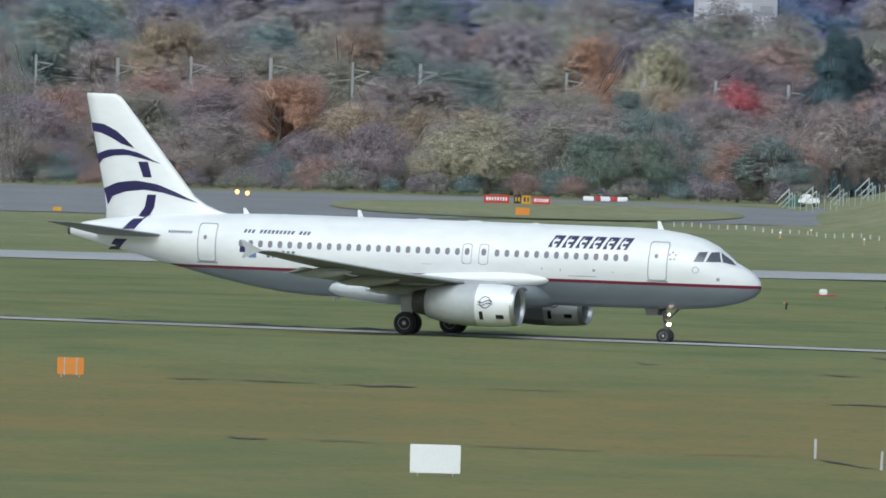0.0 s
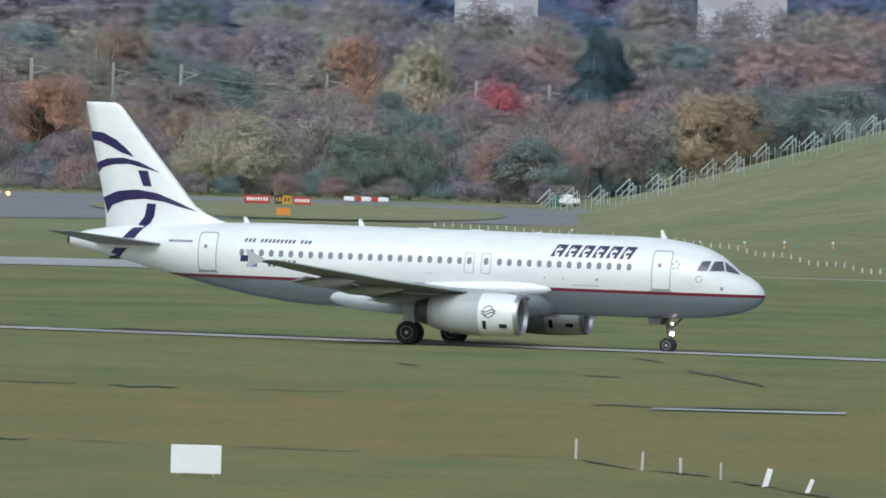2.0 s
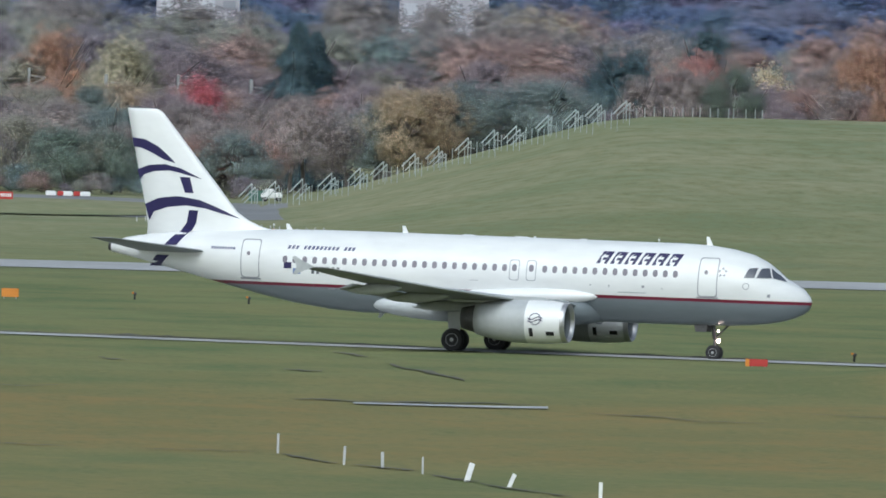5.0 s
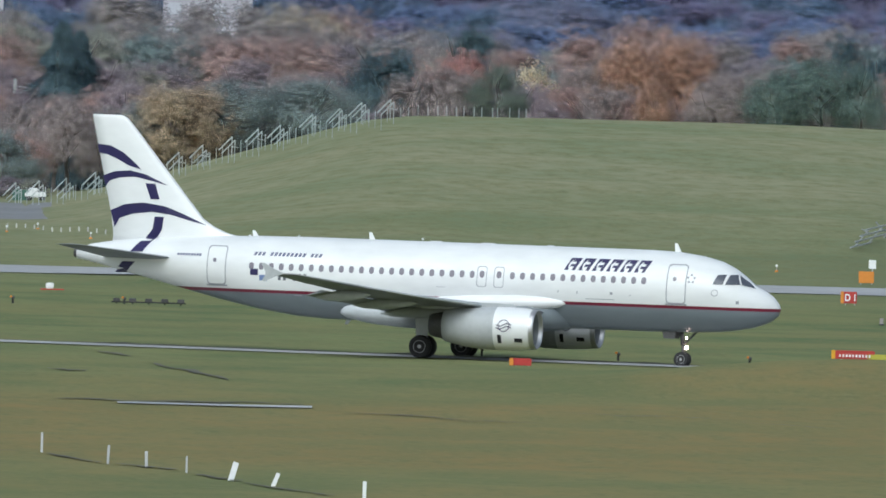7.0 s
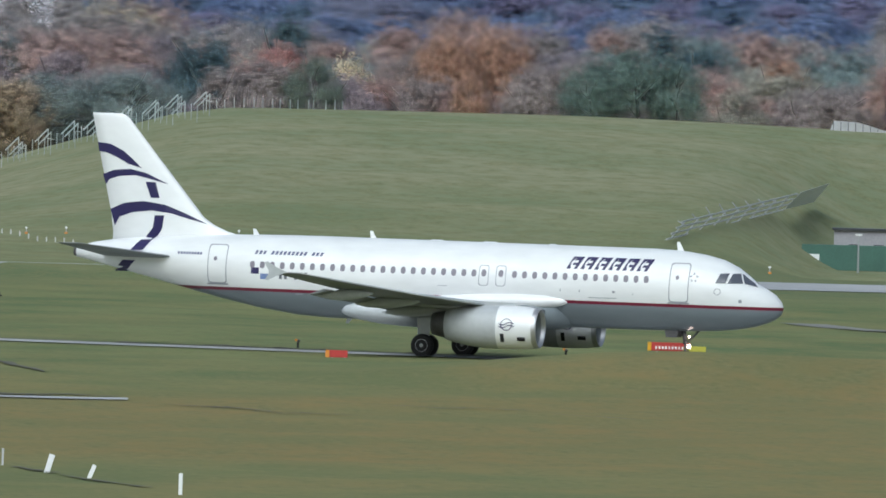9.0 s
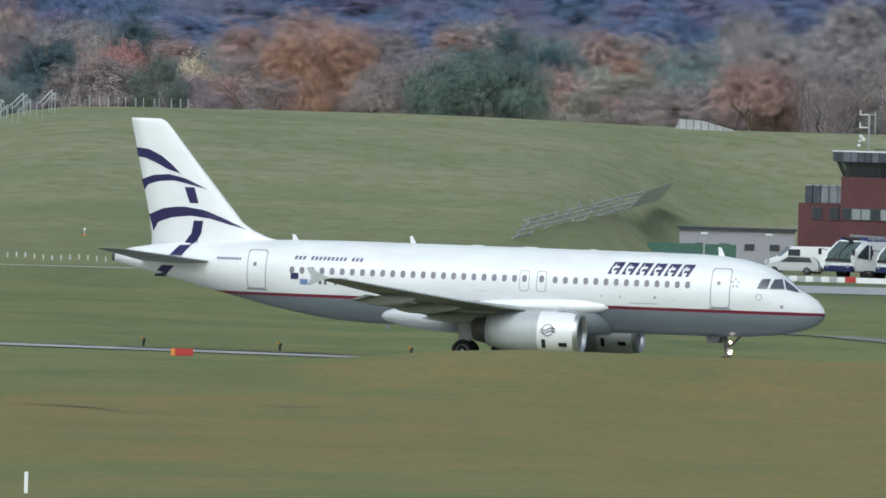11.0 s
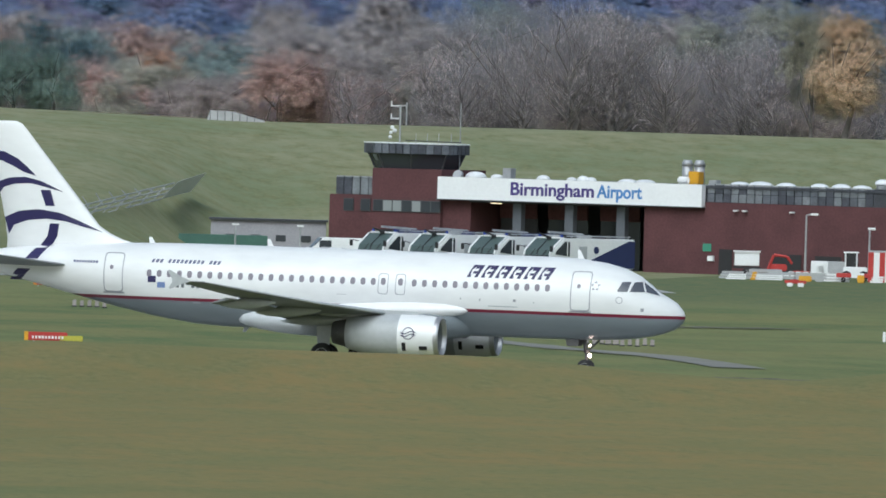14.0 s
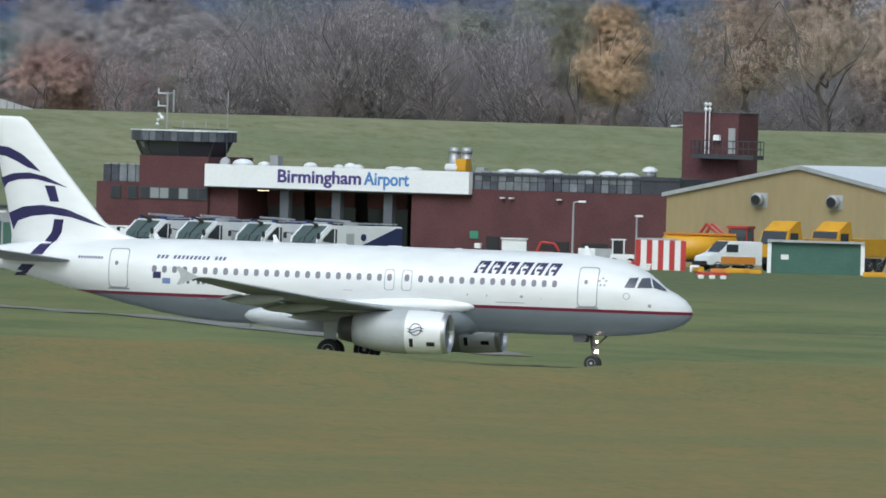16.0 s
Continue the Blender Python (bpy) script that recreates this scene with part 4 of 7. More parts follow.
def wood():
    """The belt of trees: rows at growing distance."""
    mixes = ((BROWN, 6), (PLUM, 4), (RUST, 4), (OLIVE, 3), (GREEN, 2), (GOLD, 1))
    bag = [c for c, k in mixes for _ in range(k)]
    for d, step, h0, h1, az0, az1 in ((2314, 0.105, 5.8, 7.6, -1.25, 0.80), (2352, 0.11, 7.8, 9.6, -1.3, 1.45), (2378, 0.10, 8.8, 10.8, -1.3, 5.3), (2400, 0.12, 8.8, 10.6, 1.3, 5.3), (2480, 0.11, 11.0, 13.6, -1.3, 5.3), (2580, 0.12, 12.5, 15.6, -1.3, 5.3), (2700, 0.13, 13.5, 17, -1.3, 5.3), (2860, 0.14, 13.5, 17.5, -1.3, 5.3), (3050, 0.15, 12, 17, -1.3, 5.3), (2414, 0.15, 9.4, 10.5, -1.3, 1.4)):
        az, c = az0, BROWN
        while az < az1:
            right = smooth(2.9, 3.6, az)
            if rng.uniform(0, 1) > 0.35:
                c = bag[int(rng.integers(0, len(bag)))]
            if right > rng.uniform(0, 1) and rng.uniform(0, 1) < 0.55:
                c = GREY if rng.uniform(0, 1) < 0.7 else BROWN
            kind = "bare" if c == GREY else ("bush" if d < 2360 else ("slim" if rng.uniform(0, 1) < 0.25 else "broad"))
            h = rng.uniform(h0, h1) * (1 - 0.08 * smooth(1.2, 1.7, az) * (1 - smooth(3.0, 3.8, az)) * (d > 2560)) * (1 + 0.12 * right)
            a2, d2, w = az + rng.uniform(-0.05, 0.05), d + rng.uniform(-16, 16), rng.uniform(1.1, 1.55)
            if d < 2560:
                tree(kind, a2, d2, h, c, w, SAY[c] + " autumn tree in the wood beyond the airfield")
            else:
                FAR.setdefault(c, []).append((kind, *at(a2, d2), h, w))
            az += step * rng.uniform(1.0, 1.7)


wood()
# hillside tree tints with the haze of distance painted in
HAZE_BROWN, HAZE_BLUE, HAZE_GREEN, HAZE_MAUVE = (0.140, 0.145, 0.178), (0.112, 0.140, 0.195), (0.098, 0.132, 0.168), (0.142, 0.134, 0.178)
SAY.update({HAZE_BROWN: "haze-greyed brown", HAZE_BLUE: "haze-blued", HAZE_GREEN: "haze-tinted green", HAZE_MAUVE: "haze-tinted mauve"})
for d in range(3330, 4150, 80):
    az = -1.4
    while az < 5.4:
        mix = (HAZE_BROWN, HAZE_BLUE, HAZE_GREEN, HAZE_MAUVE)
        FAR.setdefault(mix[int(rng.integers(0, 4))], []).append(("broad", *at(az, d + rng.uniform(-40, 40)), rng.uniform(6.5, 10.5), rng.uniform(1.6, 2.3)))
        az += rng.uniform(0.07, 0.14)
for d, h0, h1 in ((2297, 1.2, 2.6), (2312, 2.2, 3.6), (2335, 3.5, 5.0)):
    az = -1.4
    while az < 0.83:
        mix = (PLUM, BROWN, GREEN, OLIVE, GREEN, RUST)
        FAR.setdefault(mix[int(rng.integers(0, 6))], []).append(("bush", *at(az, d + rng.uniform(-5, 5)), rng.uniform(h0, h1), rng.uniform(1.2, 1.8)))
        az += rng.uniform(0.035, 0.075)
far_wood()


def ridge():
    """The wooded rise that closes the distance."""
    bm = BM()
    lp = []
    for i in range(161):
        az = -3 + 10.5 * i / 160
        row = []
        for j in range(26):
            d = 3300 + 56 * j
            x, y = at(az, d)
            z = backdrop_z(x, y) + 0.5 + 1.6 * wave(x, y, 40, 5)
            row.append((x, y, z + (0 if j else -12)))
        lp.append(row)
    rings(bm, lp, caps=False, close=False)
    # the bluish base colour carries the distance haze
    m = material("hazed_woodland", (0.165, 0.172, 0.195), 1.0, vary=0.15, size=30, spec=0.05, color2=(0.18, 0.172, 0.18), fine=4)
    tagged(part("backdrop", bm, m, smooth=True), "distant wooded hillside with a painted haze-blue tint closing the view", "woodland", kind="structure")


ridge()


# ---- fire station and its yard ----
YAW = 30.0
MID = 3.706
KX = math.cos(radians(YAW))
BRICK = material("red_brick", (0.092, 0.036, 0.039), 0.85, vary=0.22, size=2.5, bump=0.3, fine=0.16)
SLATE = material("slate_cladding", (0.20, 0.215, 0.235), 0.45, 0.2, vary=0.5, size=1.3, fine=0.3)
DARKCLAD = material("dark_cladding", (0.045, 0.048, 0.058), 0.5, vary=0.3, size=1.5)
BOARD = material("white_fascia", (0.80, 0.81, 0.82), 0.45, vary=0.04, size=3)
WINGLASS = glass("dark_window", (0.042, 0.048, 0.056), 0.2)
PALEGLASS = glass("blind_window", (0.26, 0.28, 0.28), 0.3)
FRAME = material("dark_frame", (0.05, 0.052, 0.058), 0.5, size=0.5)
# near-black so that the bays look unlit; shade put into the colour
BAY_SHADE = material("bay_interior_shade", (0.055, 0.055, 0.06), 0.9, vary=0.2, size=2)
STEEL = material("galvanised_steel", (0.42, 0.43, 0.44), 0.5, 0.5, vary=0.15, size=0.6)
TAN = material("tan_cladding", (0.30, 0.235, 0.125), 0.6, vary=0.08, size=5, stretch=(1, 1, 0.2))
ROOFING = material("white_roofing", (0.72, 0.74, 0.76), 0.5, vary=0.08, size=4)
YELLOW = material("yellow_paint", (0.62, 0.32, 0.015), 0.4, vary=0.12, size=1.2)
ORANGE = material("orange_paint", (0.62, 0.23, 0.03), 0.5, vary=0.12, size=1.0)
REDP = material("red_paint", (0.42, 0.035, 0.03), 0.45, vary=0.15, size=1.0)
WHITEP = material("white_enamel", (0.80, 0.81, 0.81), 0.35, vary=0.06, size=1.5)
GREENP = material("green_cladding", (0.055, 0.13, 0.10), 0.6, vary=0.15, size=1.6)
NAVYP = material("navy_enamel", (0.02, 0.028, 0.10), 0.35, vary=0.12, size=1.0)
BLACK = material("black_plastic", (0.02, 0.02, 0.022), 0.6, size=0.5)


def yard(X, d, turn=0.0, dz=0.0):
    """A pose X metres aside of the station's middle bearing, d metres off, facing the terrace."""
    az = MID + math.degrees(X / d)
    x, y = at(az, d)
    return pose(x, y, ground_z(x, y) + dz, 0, 0, -az + turn)


def slab(parent, name, mat, c, s, label="", bevel=0.0):
    bm = BM()
    box(bm, c, s, bevel)
    return part(name, bm, mat, parent, label)


def lettering(parent, text, size, p, mat, label, width=None, depth=0.02):
    """Raised letters standing in the plane y = p.y, from Blender's own font."""
    cu = bpy.data.curves.new("lettering", "FONT")
    cu.body, cu.size, cu.extrude, cu.offset = text, size, depth, 0.022 * size
    tmp = new("lettering", cu)
    me = bpy.data.meshes.new_from_object(tmp.evaluated_get(bpy.context.evaluated_depsgraph_get()))
    bpy.data.objects.remove(tmp)
    xs = [v.co.x for v in me.vertices]
    k = width / (max(xs) - min(xs)) if width else 1
    x0 = min(xs)
    for v in me.vertices:
        v.co = Vector((p[0] + (v.co.x - x0) * k, p[1] - v.co.z, p[2] + v.co.y))
    me.materials.clear()
    me.materials.append(mat)
    ob = new("lettering", me)
    ob.parent = parent
    ob["label"] = label
    return ob


def fire_station():
    x, y = at(MID, 2000)
    G = -1.75
    st = thing("fire_station", pose(x, y, 0, 0, 0, -MID - YAW), "red brick fire station with a watch tower and white fascia sign", "building")
    P = lambda X, q=0.0: (X - q * math.sin(radians(YAW))) / KX

    def wall(name, X0, X1, z0, z1, q0, q1, mat=BRICK, label=""):
        return slab(st, name, mat, ((P(X0) + P(X1)) / 2, (q0 + q1) / 2, (z0 + z1) / 2), (P(X1) - P(X0), q1 - q0, z1 - z0), label)
    wall("wall", -14.2, -10.55, G - 1, 3.62, 0.6, 8, label="red brick wing wall")
    tower = wall("wall", -10.55, -5.1, G - 1, 5.78, 0, 7, label="red brick tower wall")
    wall("wall", -5.1, -2.9, G - 1, 5.1, 0.4, 12)
    wall("wall", 10.96, 31.6, G - 1, 3.9, 0, 14, label="long red brick wall")
    wall("wall", -2.9, 10.96, G - 1, 5.0, 7.5, 14, BAY_SHADE, "back of the appliance bays, coloured dark as in shade")
    wall("wall", -2.9, 10.96, 3.3, 5.1, 0.1, 7.5, BAY_SHADE)
    wall("roof", -5.1, 31.6, 5.0, 5.2, 0.05, 14, DARKCLAD, "flat dark roof")
    wall("wall", 10.96, 31.6, 3.9, 5.0, 0.3, 14, DARKCLAD, "dark upper wall behind cladding panels")
    # pillars and bay doors
    for X in (0.71, 4.79, 8.86):
        wall("pillar", X - 0.33, X + 0.33, G - 1, 3.3, 0.5, 1.1, material("pillar_grey", (0.11, 0.12, 0.14), 0.6), "grey pillar between bays")
    # the first door is a plain slab in the bays' shade colour
    for X0, X1, mt in ((-2.6, 0.3, BAY_SHADE), (1.2, 4.3, WINGLASS), (5.3, 8.4, WINGLASS), (9.3, 10.8, WINGLASS)):
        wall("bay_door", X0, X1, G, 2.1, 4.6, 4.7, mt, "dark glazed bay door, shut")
        wall("lintel", X0, X1, 2.1, 3.3, 4.4, 4.6, BRICK)
    # fascia with its letters
    fascia = wall("fascia", -5.1, 15.67, 3.5, 5.26, -0.55, 0.05, BOARD, "white fascia board")
    wall("fascia_trim", -5.15, 15.72, 3.42, 3.5, -0.6, 0.05, FRAME)
    lettering(fascia, "Birmingham", 1.42, (P(0.68), -0.57, 4.0), material("violet_letters", (0.060, 0.040, 0.19), 0.4), "violet raised letters", P(6.55))
    lettering(fascia, "Airport", 1.42, (P(7.45), -0.57, 4.0), material("blue_letters", (0.08, 0.22, 0.50), 0.4), "light blue raised letters", P(3.55))
    # cladding panels of the upper storeys
    def cladding(X0, X1, z0, z1, q, rows):
        n = max(1, round((X1 - X0) / 0.62))
        for i in range(n):
            for j in range(rows):
                a, b = X0 + (X1 - X0) * i / n, X0 + (X1 - X0) * (i + 1) / n
                h0, h1 = z0 + (z1 - z0) * j / rows, z0 + (z1 - z0) * (j + 1) / rows
                tip = 0.05 * random.random()
                bm = BM()
                box(bm, ((P(a) + P(b)) / 2, q - 0.06 - tip, (h0 + h1) / 2), (P(b - a) - 0.07, 0.12, h1 - h0 - 0.05), 0.015)
                part("panel", bm, material(random.choice(("slate_panel_a", "slate_panel_b", "slate_panel_c")), random.choice(((0.13, 0.14, 0.165), (0.20, 0.215, 0.235), (0.075, 0.08, 0.10))), 0.45, 0.2, vary=0.4, size=0.9), st)
                if j == rows - 1:
                    bm = BM()
                    box(bm, ((P(a) + P(b)) / 2, q + 0.1, h1 + 0.03), (P(b - a) * 0.85, 0.5, 0.10), 0.03)
                    part("coping", bm, STEEL, st, "pale metal coping")
    cladding(15.75, 28.7, 3.9, 5.28, 0.3, 2)
    wall("parapet", 28.7, 31.75, 3.85, 5.3, 0.15, 0.3, DARKCLAD, "dark plain parapet")
    wall("parapet", -13.7, -10.6, 3.62, 5.0, 0.9, 7.5, DARKCLAD)
    cladding(-13.8, -10.55, 3.62, 5.0, 0.85, 1)
    # windows
    def window(X0, X1, z0, z1, q, mat=WINGLASS):
        bm = BM()
        box(bm, ((P(X0) + P(X1)) / 2, q - 0.03, (z0 + z1) / 2), (P(X1 - X0) + 0.12, 0.10, z1 - z0 + 0.12))
        w = part("window", bm, FRAME, st, "dark-framed window")
        bm = BM()
        box(bm, ((P(X0) + P(X1)) / 2, q - 0.075, (z0 + z1) / 2), (P(X1 - X0), 0.04, z1 - z0))
        part("pane", bm, mat, w)
    for i, mt in enumerate((WINGLASS, PALEGLASS, PALEGLASS, WINGLASS, PALEGLASS, WINGLASS, WINGLASS)):
        window(-10.35 + 0.76 * i, -9.69 + 0.76 * i, 2.42, 3.24, 0.0, mt)
    for X in (-13.0, -11.65):
        window(X, X + 0.68, 2.38, 3.26, 0.6)
        window(X, X + 0.75, -1.1, -0.2, 0.6)
    # watch room: flared glazing under a clad parapet
    q = 3.3
    c = P(-7.1, q)
    def octa(rx, ry, z, n=8):
        return [Vector((c + rx * math.cos(2 * math.pi * (i + 0.5) / n) / math.cos(math.pi / n), q + ry * math.sin(2 * math.pi * (i + 0.5) / n) / math.cos(math.pi / n), z)) for i in range(n)]
    bm = BM()
    rings(bm, [octa(3.05, 2.95, 5.78), octa(3.55, 3.45, 6.95)])
    cab = part("watch_room", bm, WINGLASS, st, "dark flared glazing of the watch room")
    lo, hi = octa(3.07, 2.97, 5.78), octa(3.57, 3.47, 6.95)
    for i in range(8):
        bm = BM()
        tube(bm, lo[i], hi[i], 0.07, n=6)
        part("mullion", bm, FRAME, cab)
    bm = BM()
    prism(bm, [Vector(lo[4]).lerp(Vector(lo[5]), 0.5) + Vector((0.1, -0.05, 0.1)), Vector(hi[4]).lerp(Vector(hi[5]), 0.32) + Vector((0.1, -0.05, -0.1)), Vector(hi[4]).lerp(Vector(hi[5]), 0.72) + Vector((0.1, -0.05, -0.1))], 0.03, (0, 1, 0))
    part("blind", bm, PALEGLASS, cab, "pale half-drawn blind")
    bm = BM()
    rings(bm, [octa(3.85, 3.75, 6.95), octa(3.85, 3.75, 7.72)])
    par = part("parapet", bm, DARKCLAD, st, "dark parapet of the watch room")
    ring = octa(3.87, 3.77, 0)
    for i in range(8):
        a, b = ring[i], ring[(i + 1) % 8]
        for k in range(5):
            m = a.lerp(b, (k + 0.5) / 5)
            bm = BM()
            box(bm, (0, 0, 0), ((b - a).length / 5 - 0.08, 0.12, 0.72), 0.015)
            ang = math.atan2((b - a).y, (b - a).x)
            bm.transform(Matrix.Translation((m.x, m.y, 7.33)) @ Matrix.Rotation(ang, 4, "Z"))
            part("panel", bm, MATS[random.choice(("slate_panel_a", "slate_panel_b"))], par)
            bm = BM()
            box(bm, (0, 0, 0), ((b - a).length / 5 - 0.12, 0.3, 0.10), 0.03)
            bm.transform(Matrix.Translation((m.x * 0.995 + c * 0.005, m.y, 7.78)) @ Matrix.Rotation(ang, 4, "Z"))
            part("coping", bm, WHITEP, par)
    # aerial mast on the watch room
    bm = BM()
    tube(bm, (P(-8.48, q), q, 7.7), (P(-8.5, q), q, 10.8), 0.07, n=8)
    tube(bm, (P(-8.0, q), q, 9.2), (P(-8.0, q), q, 11.0), 0.045, n=8)
    tube(bm, (P(-8.5, q), q, 10.7), (P(-8.0, q), q, 10.75), 0.04, n=6)
    mast = part("aerial_mast", bm, STEEL, st, "grey lattice aerial mast")
    for z in (10.7, 9.7):
        bm = BM()
        tube(bm, (P(-8.5, q), q, z), (P(-9.25, q), q, z), 0.05, n=6)
        tube(bm, (P(-9.2, q), q, z), (P(-9.2, q), q, z + 0.38), 0.05, n=6)
        part("arm", bm, WHITEP, mast, "white aerial arm")
    for X, z, r in ((-9.0, 9.0, 0.16), (-9.1, 8.6, 0.13), (-8.8, 8.75, 0.18), (-9.15, 8.25, 0.14)):
        bm = BM()
        bmesh.ops.create_icosphere(bm, subdivisions=2, radius=r, matrix=Matrix.Translation((P(X, q), q - 0.2, z)))
        part("floodlight", bm, WHITEP, mast, "small white floodlight", True)
    for X in (-7.2, -6.3, -5.4, -4.4):
        bm = BM()
        tube(bm, (P(X, q - 1), q - 1, 7.6), (P(X, q - 1), q - 1, 8.6), 0.03, n=5)
        part("whip_aerial", bm, STEEL, st)
    for z in (8.0,):
        bm = BM()
        for X0, X1 in ((-8.0, -3.6),):
            tube(bm, (P(X0, q - 2), q - 2, z), (P(X1, q - 2), q - 2, z - 0.04), 0.04, n=5)
        part("guard_rail", bm, FRAME, st)
    bm = BM()
    tube(bm, (P(-3.7, 4), 4, 5.0), (P(-3.7, 4), 4, 11.1), 0.045, n=6)
    part("slim_mast", bm, STEEL, st, "slim grey mast")
    # roof domes, vents and units
    def dome(X, r, h, q=3.0, z=5.2, label="white roof dome"):
        bm = BM()
        lp = []
        for t in (0, 0.15, 0.4, 0.7, 0.9):
            lp.append([Vector((P(X, q) + r * math.cos(a) * math.cos(t * math.pi / 2), q + r * math.sin(a) * math.cos(t * math.pi / 2), z + 0.1 + h * math.sin(t * math.pi / 2))) for a in [2 * math.pi * i / 16 for i in range(16)]])
        rings(bm, [[Vector((p.x, p.y, z)) for p in lp[0]]] + lp)
        part("roof_dome", bm, ROOFING, st, label, True)
    for X, r, h in ((-2.37, 0.85, 0.42), (-0.69, 0.5, 0.25), (2.96, 0.55, 0.30), (5.2, 0.4, 0.2), (6.1, 0.5, 0.35), (6.7, 0.45, 0.25), (9.6, 0.75, 0.2), (11.0, 0.75, 0.2), (18.4, 0.8, 0.28), (20.0, 1.0, 0.34), (22.0, 0.8, 0.3), (24.6, 0.75, 0.32), (26.3, 0.8, 0.34), (27.9, 0.8, 0.28)):
        dome(X, r, h)
    for X in (14.25, 15.2):
        bm = BM()
        tube(bm, (P(X, 4), 4, 5.2), (P(X, 4), 4, 6.7), 0.42, n=14)
        tube(bm, (P(X, 4), 4, 6.7), (P(X, 4), 4, 7.15), 0.5, 0.32, n=14)
        part("flue", bm, STEEL, st, "galvanised twin flue with a cowl", True)
    slab(st, "roof_unit", YELLOW, (P(14.95, 3.5), 3.5, 5.75), (0.9, 0.9, 1.0), "yellow roof plant unit", 0.05)
    slab(st, "roof_unit", WHITEP, (P(14.1, 3.3), 3.3, 5.55), (1.1, 0.8, 0.55), "white roof duct", 0.12)
    slab(st, "roof_unit", STEEL, (P(0.25, 3), 3.0, 5.6), (0.75, 0.8, 0.9), "grey roof air conditioner", 0.03)
    slab(st, "roof_unit", STEEL, (P(16.4, 2), 2.0, 5.45), (0.7, 0.7, 0.35), "small pale roof box", 0.03)
    dome(29.5, 0.62, 0.35, z=5.65, label="white mushroom vent")
    bm = BM()
    tube(bm, (P(29.5, 3), 3, 5.2), (P(29.5, 3), 3, 5.75), 0.5, n=12)
    part("flue", bm, STEEL, st, "vent neck", True)
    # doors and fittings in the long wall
    # black slabs on the brick stand for the shade in open doorways
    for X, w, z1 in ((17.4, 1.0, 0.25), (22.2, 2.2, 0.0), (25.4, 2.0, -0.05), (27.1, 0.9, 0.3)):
        slab(st, "door", BLACK, (P(X), -0.02, (z1 + G) / 2), (P(w), 0.12, z1 - G), "open doorway, its inner shade a flat black slab")
    slab(st, "notice", material("green_notice", (0.06, 0.26, 0.17), 0.5), (P(15.95), -0.06, 0.35), (0.75, 0.06, 0.6), "small green notice on the brick wall")
    slab(st, "meter_box", WHITEP, (P(16.3), -0.1, -0.5), (0.5, 0.3, 0.4), "white meter box")
    for X in (18.2, 18.9, 22.6):
        slab(st, "wall_lamp", WHITEP, (P(X), -0.25, 3.3), (0.35, 0.4, 0.12), "small white wall lamp", 0.03)
    bm = BM()
    tube(bm, (P(-3.75, 1), 1.0, 5.35), (P(-3.75, 1), 0.8, 5.45), 0.45, 0.4, 14)
    part("dish", bm, STEEL, st, "round grey dish")
    slab(st, "strip_light", glow("strip_light", (1.0, 0.75, 0.45), 2.0), (P(-1.0), 0.6, 3.27), (0.9, 0.25, 0.06), "lit warm strip light over a bay")


fire_station()


def training_tower():
    x, y = at(MID + math.degrees(34.3 / 1992), 1992)
    tw = thing("training_tower", pose(x, y, -1.9, 0, 0, -MID - YAW), "tall red brick drill tower with a dark railed balcony", "tower")
    slab(tw, "wall", BRICK, (0, 1.5, 6.15), (5.0, 3.2, 12.3), "red brick shaft")
    slab(tw, "coping", DARKCLAD, (0, 1.5, 12.32), (5.1, 3.3, 0.08))
    bal = slab(tw, "balcony", DARKCLAD, (2.0, -0.9, 8.9), (5.6, 1.7, 0.32), "dark steel balcony")
    for X0, Y0, X1, Y1 in ((-0.8, -1.7, 4.8, -1.7), (4.8, -1.7, 4.8, -0.1), (-0.8, -1.7, -0.8, -0.1)):
        for z in (9.55, 10.15):
            bm = BM()
            tube(bm, (X0, Y0, z), (X1, Y1, z), 0.045, n=6)
            part("rail", bm, FRAME, bal)
        n = 12 if X1 - X0 > 2 else 3
        for i in range(n + 1):
            t = i / n
            bm = BM()
            tube(bm, (X0 + (X1 - X0) * t, Y0 + (Y1 - Y0) * t, 9.0), (X0 + (X1 - X0) * t, Y0 + (Y1 - Y0) * t, 10.15), 0.035, n=5)
            part("baluster", bm, FRAME, bal)
    slab(tw, "door", STEEL, (1.95, -0.13, 10.15), (0.6, 0.1, 2.0), "pale grey door on the balcony")
    slab(tw, "light_box", WHITEP, (0.7, -0.3, 10.35), (0.55, 0.35, 0.5), "white box lamp", 0.04)
    slab(tw, "window", WINGLASS, (0.8, -0.13, 5.6), (4.0, 0.08, 0.7), "dark window strip")
    for X in (-0.25, 0.1):
        bm = BM()
        tube(bm, (X, -0.5, 9.1), (X, -0.5, 13.0), 0.045, n=6)
        part("aerial_mast", bm, WHITEP, tw, "thin white mast")
        for z in (12.6, 13.0):
            bm = BM()
            bmesh.ops.create_icosphere(bm, subdivisions=2, radius=0.15, matrix=Matrix.Translation((X, -0.5, z)))
            part("beacon", bm, WHITEP, tw, "small white beacon", True)
    bm = BM()
    tube(bm, (-2.5, 0, 11.3), (-3.1, -0.3, 11.2), 0.04, n=5)
    box(bm, (-3.2, -0.3, 11.2), (0.5, 0.3, 0.16), 0.04)
    part("floodlight", bm, WHITEP, tw, "white floodlight on an arm")


training_tower()


